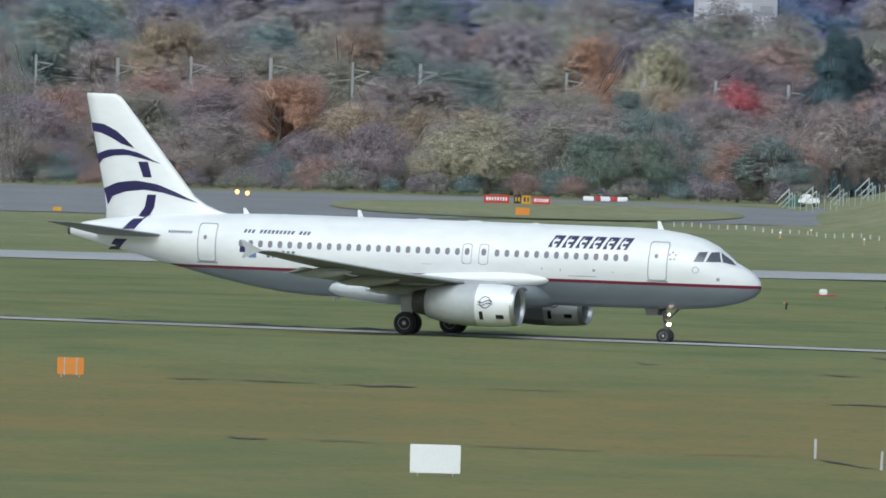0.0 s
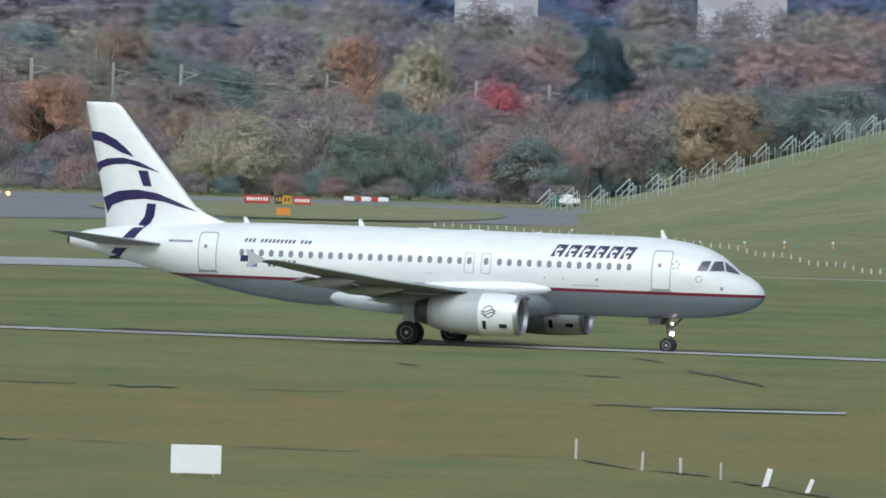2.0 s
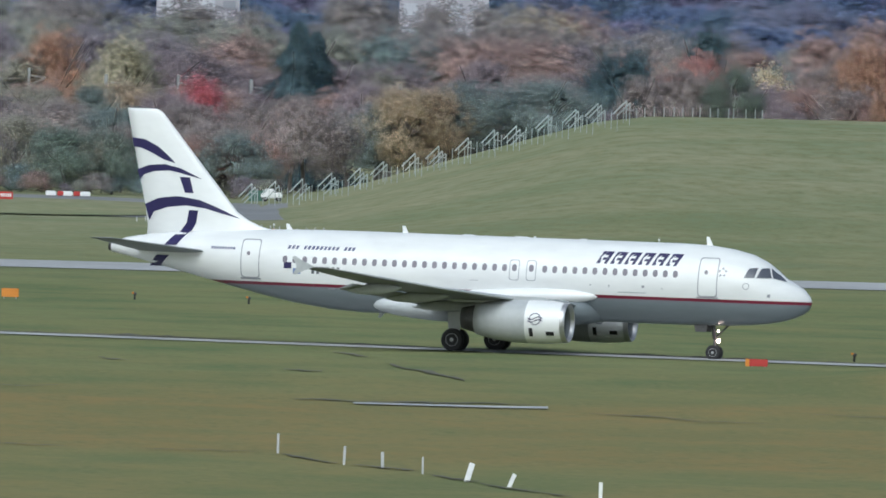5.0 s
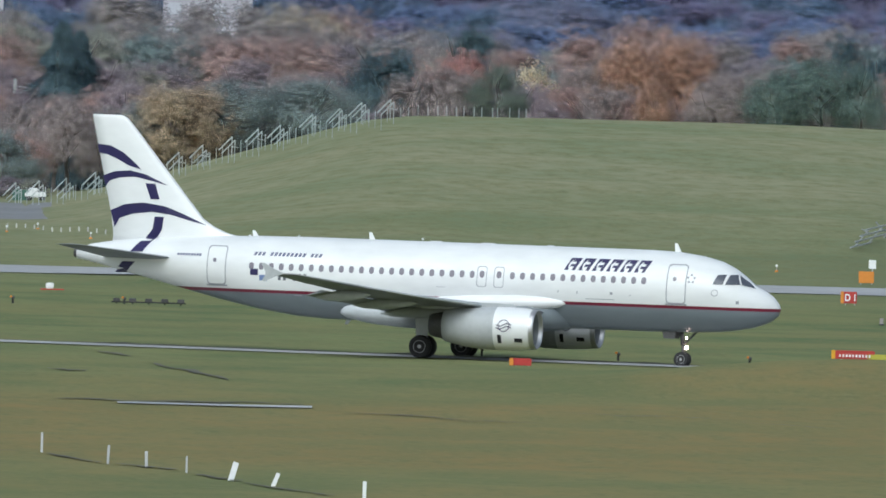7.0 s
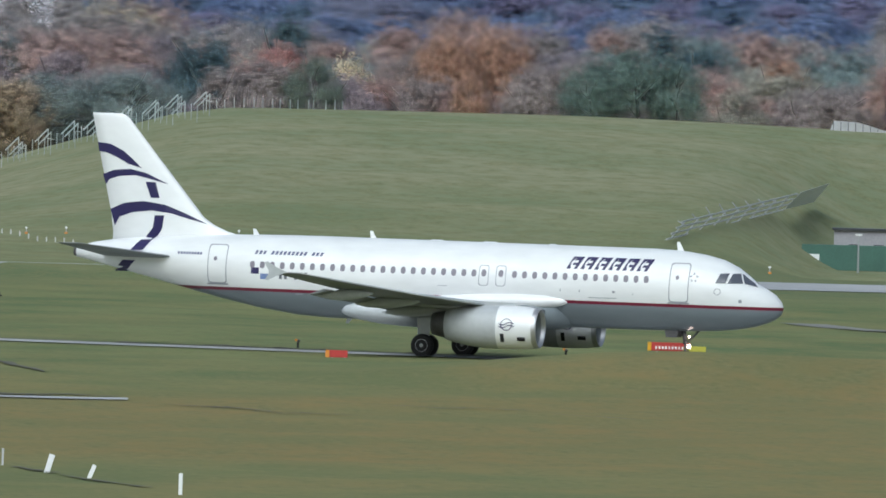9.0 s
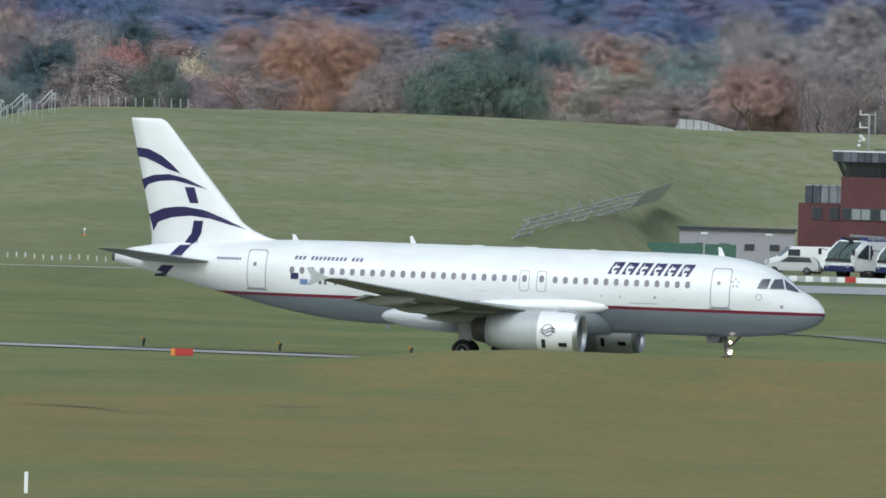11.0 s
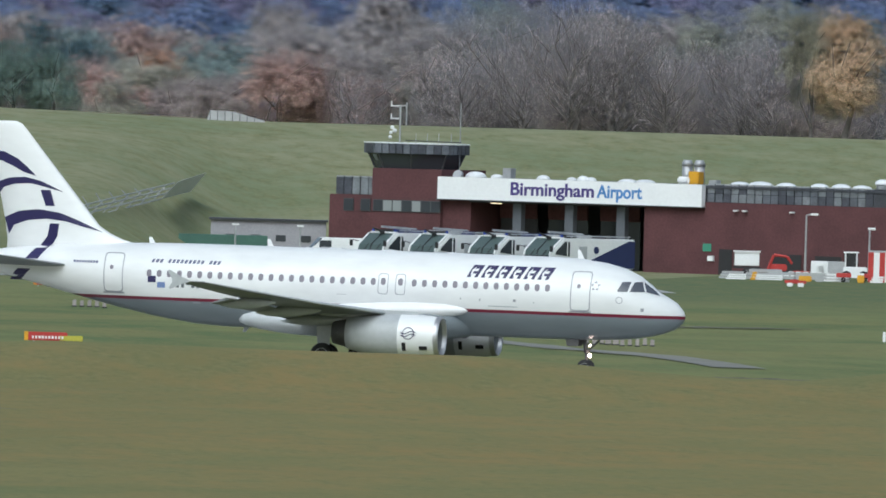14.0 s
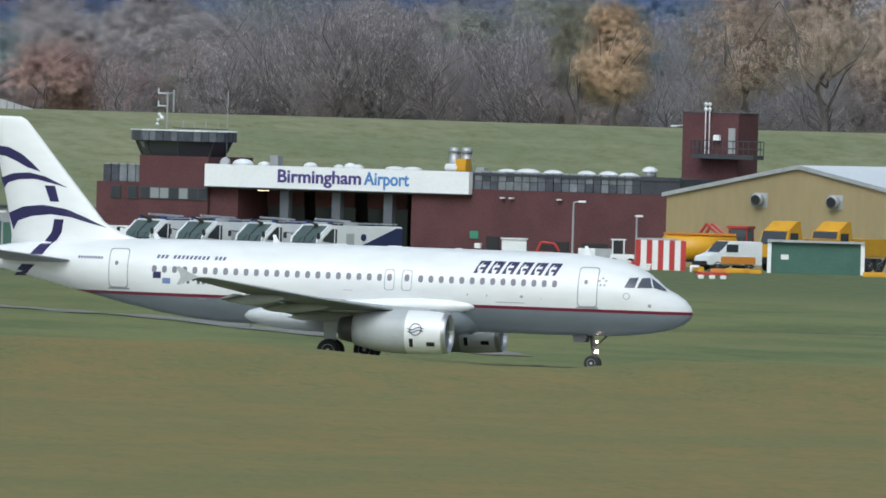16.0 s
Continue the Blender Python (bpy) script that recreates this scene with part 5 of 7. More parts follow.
def hangar():
    x, y = at(MID + math.degrees(29.45 / 1890), 1890)
    g = ground_z(x, y)
    hg = thing("hangar", pose(x, y, 0, 0, 0, -MID - YAW), "tan clad shed with a white low-pitched roof", "building")
    w, e, r, L = 22.4, 4.66, 6.92, 34
    bm = BM()
    prism(bm, [(0, 0, g - 1), (w, 0, g - 1), (w, 0, e), (w / 2, 0, r), (0, 0, e)], 0.3, (0, 1, 0))
    part("gable_wall", bm, TAN, hg, "tan ribbed gable wall")
    slab(hg, "wall", TAN, (0.1, L / 2, (e + g) / 2 - 0.6), (0.2, L, e - g + 0.8), "tan side wall")
    slab(hg, "wall", TAN, (w - 0.1, L / 2, (e + g) / 2 - 0.6), (0.2, L, e - g + 0.8), "tan side wall")
    for a, b, lab in (((-0.3, e - 0.02), (w / 2, r + 0.08), "white roof slope"), ((w / 2, r + 0.08), (w + 0.3, e - 0.02), "white roof slope")):
        bm = BM()
        rings(bm, [[(a[0], q, a[1]), (b[0], q, b[1]), (b[0], q, b[1] + 0.12), (a[0], q, a[1] + 0.12)] for q in (-0.35, L)])
        rf = part("roof", bm, ROOFING, hg, lab)
        bm = BM()
        rings(bm, [[(a[0], q, a[1] - 0.16), (b[0], q, b[1] - 0.16), (b[0], q, b[1] + 0.14), (a[0], q, a[1] + 0.14)] for q in (-0.42, -0.34)])
        part("verge_trim", bm, STEEL, rf, "pale verge trim")
        for q in range(4):
            t0, t1 = 0.4, 0.75
            bm = BM()
            p0, p1 = Vector((a[0] + (b[0] - a[0]) * t0, 0, a[1] + (b[1] - a[1]) * t0 + 0.14)), Vector((a[0] + (b[0] - a[0]) * t1, 0, a[1] + (b[1] - a[1]) * t1 + 0.14))
            rings(bm, [[p0 + Vector((0, 5 + 7 * q, 0)), p1 + Vector((0, 5 + 7 * q, 0))], [p0 + Vector((0, 6.2 + 7 * q, 0)), p1 + Vector((0, 6.2 + 7 * q, 0))]], caps=False, close=False)
            part("rooflight", bm, PALEGLASS, rf, "pale rooflight")
    for X in (7.9, 14.3):
        bm = BM()
        tube(bm, (X, -0.1, 4.5), (X, -0.75, 4.45), 0.42, 0.5, 16)
        fl = part("wall_vent", bm, STEEL, hg, "round grey wall vent", True)
        bm = BM()
        tube(bm, (X, -0.74, 4.45), (X, -0.8, 4.44), 0.38, 0.38, 16)
        part("vent_opening", bm, BLACK, fl)
        slab(fl, "vent_plate", STEEL, (X + 0.1, -0.17, 4.45), (1.15, 0.06, 1.1))


hangar()


def road_wheels(v, spots, r, w):
    for x, y in spots:
        tyre, rim = wheel_mesh(r, w)
        for b in (tyre, rim):
            b.transform(Matrix.Translation((x, y, r)))
        hub = part("wheel", rim, RIM, v, smooth=True)
        part("tyre", tyre, TYRE, hub, "black tyre", True)


def fire_tender(m):
    """An airport crash tender; x forward."""
    v = thing("fire_engine", m @ Matrix.Diagonal((1.0, 1.0, 0.91, 1.0)), "white airport fire engine with a navy flank and big cab windows", "fire engine", "fire engines before the bays")
    bm = BM()
    prism(bm, [(0.2, 0, 0.75), (-9.6, 0, 0.75), (-9.6, 0, 3.25), (-2.0, 0, 3.25), (-1.2, 0, 3.2), (0.0, 0, 2.2), (0.25, 0, 1.5)], 2.9, (0, 1, 0))
    bmesh.ops.bevel(bm, geom=list(bm.edges), offset=0.09, segments=2, affect="EDGES", clamp_overlap=True)
    body = part("body", bm, WHITEP, v, "white bodywork")
    for sd in (-1, 1):
        bm = BM()
        prism(bm, [(-2.6, sd * 1.47, 0.8), (-9.5, sd * 1.47, 0.8), (-9.5, sd * 1.47, 3.1), (-8.8, sd * 1.47, 3.1)], 0.03, (0, 1, 0))
        part("flank_panel", bm, NAVYP, body, "navy flank wedge")
        bm = BM()
        prism(bm, [(-0.25, sd * 1.47, 1.9), (-1.9, sd * 1.47, 1.75), (-1.9, sd * 1.47, 2.95), (-1.35, sd * 1.47, 2.98), (-0.35, sd * 1.47, 2.15)], 0.04, (0, 1, 0))
        part("side_window", bm, WINGLASS, body, "dark cab side window")
        bm = BM()
        prism(bm, [(-3.0, sd * 1.48, 1.5), (-3.9, sd * 1.48, 1.5), (-3.9, sd * 1.48, 2.6), (-3.0, sd * 1.48, 2.6)], 0.03, (0, 1, 0))
        part("locker_door", bm, PLATE, body, "pale locker door")
        bm = BM()
        tube(bm, (-5.0, sd * 1.47, 2.3), (-5.0, sd * 1.5, 2.3), 0.3, n=14)
        part("badge", bm, NAVYP, body, "round navy badge")
        bm = BM()
        tube(bm, (0.1, sd * 1.3, 2.5), (0.5, sd * 1.65, 2.6), 0.035, n=5)
        box(bm, (0.5, sd * 1.7, 2.35), (0.12, 0.28, 0.5), 0.03)
        part("mirror", bm, BLACK, body, "black wing mirror")
    bm = BM()
    rings(bm, [[(0.30, y, 1.6), (0.10, y, 2.25), (-1.08, y, 3.2), (-1.14, y, 3.12), (0.0, y, 2.2), (0.2, y, 1.6)] for y in (-1.3, 1.3)])
    screen = part("windscreen", bm, glass("green_windscreen", (0.075, 0.105, 0.10), 0.32), body, "large dark green raked windscreen")
    for y, w, mt, lab in ((0.0, 0.09, BLACK, "black centre pillar"), (-1.3, 0.16, WHITEP, "white screen pillar"), (1.3, 0.16, WHITEP, "white screen pillar")):
        bm = BM()
        rings(bm, [[(0.33, yy, 1.58), (0.13, yy, 2.27), (-1.08, yy, 3.24), (-1.16, yy, 3.14), (0.0, yy, 2.18), (0.2, yy, 1.58)] for yy in (y - w / 2, y + w / 2)])
        part("pillar", bm, mt, screen, lab)
    bm = BM()
    rings(bm, [[(0.34, y, 1.55), (0.28, y, 1.80), (0.20, y, 1.80), (0.2, y, 1.55)] for y in (-1.3, 1.3)])
    part("dashboard_strip", bm, BLACK, screen, "black strip under the windscreen")
    for y in (-0.6, 0.6):
        bm = BM()
        tube(bm, (0.31, y, 1.75), (0.12, y + 0.35, 2.35), 0.025, n=5)
        part("wiper", bm, BLACK, screen, "black wiper")
    bm = BM()
    box(bm, (-1.35, 0, 3.28), (0.5, 2.5, 0.14), 0.05)
    part("cab_roof", bm, WHITEP, body, "white cab roof visor")
    for y in (-1.1, 1.1):
        bm = BM()
        tube(bm, (-1.35, y, 3.34), (-1.35, y, 3.56), 0.12, 0.10, 10)
        part("beacon", bm, glass("blue_beacon", (0.03, 0.06, 0.30), 0.2), body, "blue beacon")
        bm = BM()
        box(bm, (-1.62, y * 1.35, 2.35), (0.10, 0.05, 1.2), 0.01)
        part("window_pillar", bm, WHITEP, body, "white window pillar")
    bm = BM()
    box(bm, (0.15, 0, 0.95), (0.5, 2.9, 0.5), 0.08)
    part("bumper", bm, NAVYP, body, "navy front bumper")
    for y in (-1.05, 1.05):
        bm = BM()
        tube(bm, (0.36, y, 1.15), (0.44, y, 1.15), 0.13, n=10)
        part("headlight", bm, PALEGLASS, body)
    for x, w in ((-1.6, 0.35), (-3.2, 0.5), (-5.0, 0.4), (-7.2, 0.6)):
        bm = BM()
        box(bm, (x, 0, 3.4), (w, 1.6, 0.28), 0.05)
        part("roof_gear", bm, random.choice((NAVYP, STEEL, BLACK)), body, "roof equipment")
    for y in (-1.2, 1.2):
        bm = BM()
        tube(bm, (-1.8, y, 3.45), (-9.2, y, 3.45), 0.05, n=6)
        for x in (-2.4, -4.6, -6.8, -9.0):
            tube(bm, (x, y, 3.2), (x, y, 3.45), 0.04, n=5)
        part("roof_rail", bm, STEEL, body, "grey roof rail")
    bm = BM()
    tube(bm, (-0.9, 0.2, 3.3), (0.1, 0.1, 3.65), 0.10, 0.07, 8)
    tube(bm, (-0.9, 0.2, 3.15), (-0.9, 0.2, 3.4), 0.18, n=10)
    part("monitor", bm, BLACK, body, "black foam monitor on the cab roof")
    bm = BM()
    tube(bm, (-5.5, -0.4, 3.55), (-1.5, -0.4, 3.75), 0.12, 0.09, 8)
    part("boom", bm, STEEL, body, "grey roof boom")
    road_wheels(v, [(x, s * 1.2) for x in (-1.7, -5.9, -7.6) for s in (-1, 1)], 0.66, 0.45)
    return v


for nose in (-10.4, -6.3, -1.6, 2.75):
    fire_tender(yard(nose * 0.97, 1938 - 0.5 * nose, -90 - YAW - 11))


def lamp_post(X, d, h, reach=0.6):
    v = thing("street_lamp", yard(X, d), "tall grey street lamp with a white lantern", "street lamp", "yard lamps")
    bm = BM()
    tube(bm, (0, 0, 0), (0, 0, h), 0.09, 0.06, 8)
    tube(bm, (0, 0, h), (reach * 0.6, 0, h + 0.08), 0.05, n=6)
    part("pole", bm, STEEL, v, "grey steel pole")
    bm = BM()
    box(bm, (reach, 0, h + 0.08), (0.62, 0.3, 0.16), 0.06)
    part("lantern", bm, WHITEP, v, "white lantern")


lamp_post(22.1, 1860, 4.5)
lamp_post(-20.98, 1980, 2.9, 0.0)
lamp_post(-15.92, 1980, 2.9, 0.0)
lamp_post(25.9, 1800, 3.6, 0.15)


def striped_cabin():
    v = thing("cabin", yard(27.5, 1790), "red and white striped metal cabin on the grass", "cabin")
    slab(v, "body", WHITEP, (0, 1.0, 1.05), (3.55, 2.0, 2.1), "white corrugated body")
    for i in range(9):
        if i % 2 == 0 or i == 8:
            slab(v, "stripe", REDP, (-1.6 + 0.4 * i, -0.03, 1.05), (0.38, 0.06, 2.12), "red stripe panel")
    slab(v, "roof", STEEL, (-0.3, 1.0, 2.16), (3.0, 1.9, 0.14), "pale roof", 0.05)


striped_cabin()


def block_barrier(X, d, w):
    v = thing("barrier", yard(X, d), "low red and white plastic barrier on the grass", "barrier", "low barriers")
    slab(v, "beam", REDP, (0, 0, 0.33), (w, 0.35, 0.22), "red beam", 0.04)
    n = max(2, round(w / 0.75))
    for i in range(n):
        slab(v, "block", WHITEP, (-w / 2 + w * (i + 0.5) / n, 0, 0.13), (0.42, 0.4, 0.27), "white block", 0.04)


block_barrier(20.1, 1745, 1.5)
block_barrier(30.3, 1740, 2.3)


def green_shed():
    v = thing("shed", yard(38.5, 1792), "dark green clad shed with a pale frame", "shed")
    slab(v, "wall", GREENP, (0, 1.5, 1.05), (6.3, 3.0, 2.3), "green ribbed wall")
    for i in range(15):
        slab(v, "rib", GREENP, (-3.0 + 0.43 * i, -0.02, 1.05), (0.06, 0.05, 2.25))
    slab(v, "roof", STEEL, (0, 1.4, 2.27), (6.9, 3.5, 0.14), "grey flat roof")
    for x in (-3.3, 3.3):
        slab(v, "post", WHITEP, (x, -0.05, 1.05), (0.28, 0.25, 2.3), "pale corner post")
    slab(v, "notice", WHITEP, (-2.2, -0.08, 1.15), (0.55, 0.04, 0.35), "small white notice")
    slab(v, "tray", YELLOW, (3.6, -0.4, 0.12), (0.5, 0.4, 0.22), "yellow tray", 0.03)


green_shed()


def lorry(X, d, turn):
    v = thing("lorry", yard(X, d, turn), "yellow gritting lorry with a roof deflector", "lorry", "yellow lorries")
    bm = BM()
    prism(bm, [(0, 0, 0.7), (-2.0, 0, 0.7), (-2.0, 0, 2.95), (-0.35, 0, 2.95), (0, 0, 1.95)], 2.4, (0, 1, 0))
    bmesh.ops.bevel(bm, geom=list(bm.edges), offset=0.08, segments=2, affect="EDGES", clamp_overlap=True)
    cab = part("cab", bm, YELLOW, v, "yellow cab")
    bm = BM()
    prism(bm, [(-0.5, 0, 2.95), (-2.0, 0, 2.95), (-2.0, 0, 3.6), (-1.5, 0, 3.58)], 2.1, (0, 1, 0))
    part("deflector", bm, YELLOW, cab, "yellow roof deflector")
    bm = BM()
    rings(bm, [[(0.03, y, 1.95), (-0.31, y, 2.88), (-0.36, y, 2.84), (-0.03, y, 1.93)] for y in (-1.05, 1.05)])
    part("windscreen", bm, WINGLASS, cab, "dark windscreen")
    for sd in (-1, 1):
        slab(cab, "side_window", WINGLASS, (-0.95, sd * 1.21, 2.4), (0.95, 0.04, 0.72), "dark side window")
    slab(cab, "bumper", BLACK, (0.02, 0, 0.75), (0.25, 2.4, 0.5), "dark bumper", 0.04)
    slab(v, "hopper", YELLOW, (-4.3, 0, 1.75), (4.2, 2.3, 1.3), "yellow hopper body", 0.06)
    slab(v, "chassis", BLACK, (-3.4, 0, 0.85), (6.5, 1.0, 0.3), "dark chassis")
    road_wheels(v, [(x, s * 1.05) for x in (-0.9, -4.2, -5.5) for s in (-1, 1)], 0.5, 0.35)


lorry(35.6, 1802, -125)
lorry(39.4, 1812, -125)


def tanker():
    v = thing("tanker", yard(30.6, 1812, -160), "long yellow cylindrical tank trailer", "trailer")
    bm = BM()
    tube(bm, (-2.6, 0, 1.45), (2.6, 0, 1.45), 0.95, n=20)
    part("tank", bm, YELLOW, v, "yellow tank", True)
    slab(v, "walkway", ORANGE, (0, 0, 2.45), (5.2, 0.9, 0.16), "orange top walkway")
    slab(v, "chassis", BLACK, (0, 0, 0.55), (5.0, 0.9, 0.25))
    road_wheels(v, [(x, s * 0.9) for x in (-1.6, -0.5) for s in (-1, 1)], 0.45, 0.3)


tanker()


def tractor():
    v = thing("tractor", yard(33.4, 1815, -20), "red tractor with a glazed cab and raised loader arm", "tractor")
    slab(v, "bonnet", REDP, (-1.4, 0, 1.5), (1.6, 0.8, 0.8), "red bonnet", 0.1)
    bm = BM()
    box(bm, (0.2, 0, 2.25), (1.5, 1.5, 1.3), 0.08, 0.88)
    cab = part("cab", bm, WINGLASS, v, "dark glazed cab")
    slab(cab, "roof", REDP, (0.2, 0, 3.0), (1.7, 1.6, 0.2), "red cab roof", 0.06)
    for sx in (-1, 1):
        for sy in (-1, 1):
            bm = BM()
            tube(bm, (0.2 + sx * 0.74, sy * 0.74, 1.6), (0.2 + sx * 0.66, sy * 0.66, 2.95), 0.05, n=6)
            part("pillar", bm, REDP, cab)
    for sy in (-1, 1):
        bm = BM()
        tube(bm, (-0.6, sy * 0.6, 1.9), (-2.2, sy * 0.6, 3.2), 0.11, n=6)
        tube(bm, (-2.2, sy * 0.6, 3.2), (-2.9, sy * 0.6, 2.2), 0.10, n=6)
        part("loader_arm", bm, REDP, v, "red loader arm")
    road_wheels(v, [(0.4, -0.9), (0.4, 0.9)], 0.8, 0.45)
    road_wheels(v, [(-1.7, -0.75), (-1.7, 0.75)], 0.55, 0.35)


tractor()


def van(m, label, color, lower=None, length=5.2):
    v = thing("van", m, label, "van")
    bm = BM()
    prism(bm, [(0, 0, 0.4), (-length, 0, 0.4), (-length, 0, 2.1), (-1.9, 0, 2.1), (-1.1, 0, 1.25), (-0.1, 0, 1.0)], 1.9, (0, 1, 0))
    bmesh.ops.bevel(bm, geom=list(bm.edges), offset=0.07, segments=2, affect="EDGES", clamp_overlap=True)
    body = part("body", bm, color, v)
    bm = BM()
    rings(bm, [[(-1.13, y, 1.28), (-1.86, y, 2.04), (-1.82, y, 2.08), (-1.08, y, 1.3)] for y in (-0.85, 0.85)])
    part("windscreen", bm, WINGLASS, body, "dark windscreen")
    for sd in (-1, 1):
        slab(body, "side_window", WINGLASS, (-2.1, sd * 0.96, 1.6), (0.95, 0.04, 0.55), "dark side window")
        if lower:
            slab(body, "skirt", lower, (-length / 2 - 0.3, sd * 0.96, 0.75), (length - 1.8, 0.04, 0.5), "coloured lower flank")
    slab(body, "bumper", BLACK, (0.0, 0, 0.5), (0.2, 1.85, 0.3), "dark bumper", 0.03)
    road_wheels(v, [(x, s * 0.85) for x in (-0.95, -length + 1.1) for s in (-1, 1)], 0.34, 0.22)


van(yard(30.4, 1798, -150), "white van with an orange lower flank in the yard", WHITEP, ORANGE, 4.6)
van(yard(-16.2, 1985, -170), "white van parked beside the low store", WHITEP)


def car(m):
    v = thing("car", m, "silver estate car parked by the fire station", "car")
    bm = BM()
    prism(bm, [(0, 0, 0.3), (-4.3, 0, 0.3), (-4.3, 0, 0.95), (-3.9, 0, 1.4), (-1.9, 0, 1.45), (-1.15, 0, 0.95), (-0.1, 0, 0.75)], 1.75, (0, 1, 0))
    bmesh.ops.bevel(bm, geom=list(bm.edges), offset=0.07, segments=2, affect="EDGES", clamp_overlap=True)
    body = part("body", bm, material("silver_paint", (0.55, 0.56, 0.58), 0.3, 0.4, vary=0.05, size=1), v)
    for sd in (-1, 1):
        bm = BM()
        prism(bm, [(-1.3, sd * 0.885, 0.97), (-3.8, sd * 0.885, 0.97), (-3.6, sd * 0.885, 1.35), (-1.95, sd * 0.885, 1.38)], 0.03, (0, 1, 0))
        part("side_window", bm, WINGLASS, body, "dark side windows")
    road_wheels(v, [(x, s * 0.8) for x in (-0.85, -3.4) for s in (-1, 1)], 0.31, 0.2)


car(yard(-16.2, 1975, 175))


def yard_clutter():
    st = thing("store_building", yard(-18.8, 2022), "long low pale grey flat-roofed store at the foot of the bank", "building")
    slab(st, "wall", material("grey_render", (0.33, 0.325, 0.35), 0.8, vary=0.12, size=2), (0, 2, 1.35), (9.2, 4, 3.3), "pale grey rendered wall")
    slab(st, "roof", DARKCLAD, (0, 1.9, 3.05), (9.5, 4.4, 0.16), "dark roof edge")
    for x in (-3, -1, 1, 3):
        slab(st, "window", WINGLASS, (x, -0.03, 1.6), (0.8, 0.06, 0.5))
    sk = thing("container", yard(-22.1, 1995), "long dark green metal container", "container")
    slab(sk, "body", GREENP, (0, 1.2, 1.0), (7.0, 2.4, 2.0), "dark green ribbed body", 0.03)
    for i in range(14):
        slab(sk, "rib", GREENP, (-3.3 + 0.51 * i, -0.03, 1.0), (0.09, 0.06, 1.9))
    slab(sk, "notice", WHITEP, (-2.7, -0.08, 1.0), (1.2, 0.04, 0.5), "white notice")
    hut = thing("trailer", yard(17.2, 1795), "small white site trailer with open frame sides", "trailer")
    slab(hut, "body", WHITEP, (0, 0.6, 1.35), (1.75, 1.2, 0.95), "white box body", 0.04)
    slab(hut, "roof", WHITEP, (0, 0.6, 1.88), (1.95, 1.4, 0.1), "white roof")
    slab(hut, "chassis", BLACK, (0, 0.6, 0.75), (1.9, 1.0, 0.15))
    road_wheels(hut, [(0, -0.0), (0, 1.2)], 0.36, 0.2)
    arm = thing("digger", yard(19.3, 1800), "red mini digger with a bent boom", "digger")
    slab(arm, "body", REDP, (0.2, 0.4, 0.75), (1.2, 0.9, 0.5), "red body", 0.08)
    for k, (a, b) in enumerate((((-0.6, 0, 0.5), (-0.15, 0, 1.65)), ((-0.15, 0, 1.65), (0.8, 0, 1.55)), ((0.8, 0, 1.55), (1.15, 0, 1.05)))):
        bm = BM()
        tube(bm, a, b, 0.12, 0.10, 6)
        part("boom", bm, REDP, arm, "red boom")
    slab(arm, "track", BLACK, (0.2, 0.1, 0.22), (1.5, 0.3, 0.42), "black crawler track", 0.1)
    slab(arm, "track", BLACK, (0.2, 0.8, 0.22), (1.5, 0.3, 0.42), "black crawler track", 0.1)
    for X, w, h, mt, lab in ((22.4, 1.2, 0.85, WHITEP, "white equipment box"), (23.6, 1.2, 0.85, STEEL, "grey equipment box"), (22.5, 0.6, 0.5, WHITEP, "small white crate")):
        b = thing("crate", yard(X, 1800), lab + " in the yard", "box", "yard boxes")
        slab(b, "body", mt, (0, 0.4, h / 2 + 0.45), (w, 0.8, h), "", 0.03)
        slab(b, "base", BLACK, (0, 0.4, 0.22), (w * 0.9, 0.7, 0.44))
    ex = thing("dumper", yard(24.9, 1797), "white site dumper with an open cab frame", "dumper")
    slab(ex, "body", WHITEP, (0, 0.5, 0.75), (1.7, 1.0, 0.45), "white body", 0.06)
    for x in (-0.7, 0.1):
        for y in (0.1, 0.9):
            bm = BM()
            tube(bm, (x, y, 0.95), (x, y, 1.95), 0.05, n=6)
            part("pillar", bm, WHITEP, ex)
    slab(ex, "roof", WHITEP, (-0.3, 0.5, 2.0), (1.1, 1.0, 0.1), "white canopy", 0.03)
    slab(ex, "seat", BLACK, (0.0, 0.5, 1.25), (0.4, 0.5, 0.6), "black seat", 0.05)
    road_wheels(ex, [(-0.6, 0), (0.6, 0), (-0.6, 1), (0.6, 1)], 0.35, 0.25)
    for X, w, z in ((21.6, 3.3, 0.62), (19.6, 2.0, 0.35)):
        lw = thing("low_wall", yard(X, 1785), "low pale kerb stack topped by white strips", "wall", "low walls in the yard")
        slab(lw, "body", STEEL, (0, 0.2, 0.35), (w, 0.4, 0.5), "", 0.02)
        for i in range(int(w / 0.5)):
            slab(lw, "strip", WHITEP, (-w / 2 + 0.3 + 0.5 * i, 0.1, z), (0.36, 0.3, 0.06), "white strip")
    for X, d, w, h, mt, lab in ((16.1, 1787, 1.7, 0.55, STEEL, "stack of grey kerbstones"), (16.4, 1783, 1.4, 0.42, WHITEP, "stack of white boards"), (17.6, 1783, 0.35, 0.6, YELLOW, "yellow bollard"), (18.6, 1784, 2.2, 0.4, WHITEP, "stack of white boards"), (18.4, 1788, 2.6, 0.75, STEEL, "grey steel beam stack"), (20.9, 1787, 1.3, 0.7, REDP, "red barrier stack"), (23.4, 1785, 2.0, 0.6, WHITEP, "stack of white boards"), (26.3, 1784, 0.9, 0.5, WHITEP, "stack of white boards")):
        b = thing("board_stack", yard(X, d), lab + " lying in the yard", "stack", "yard stacks")
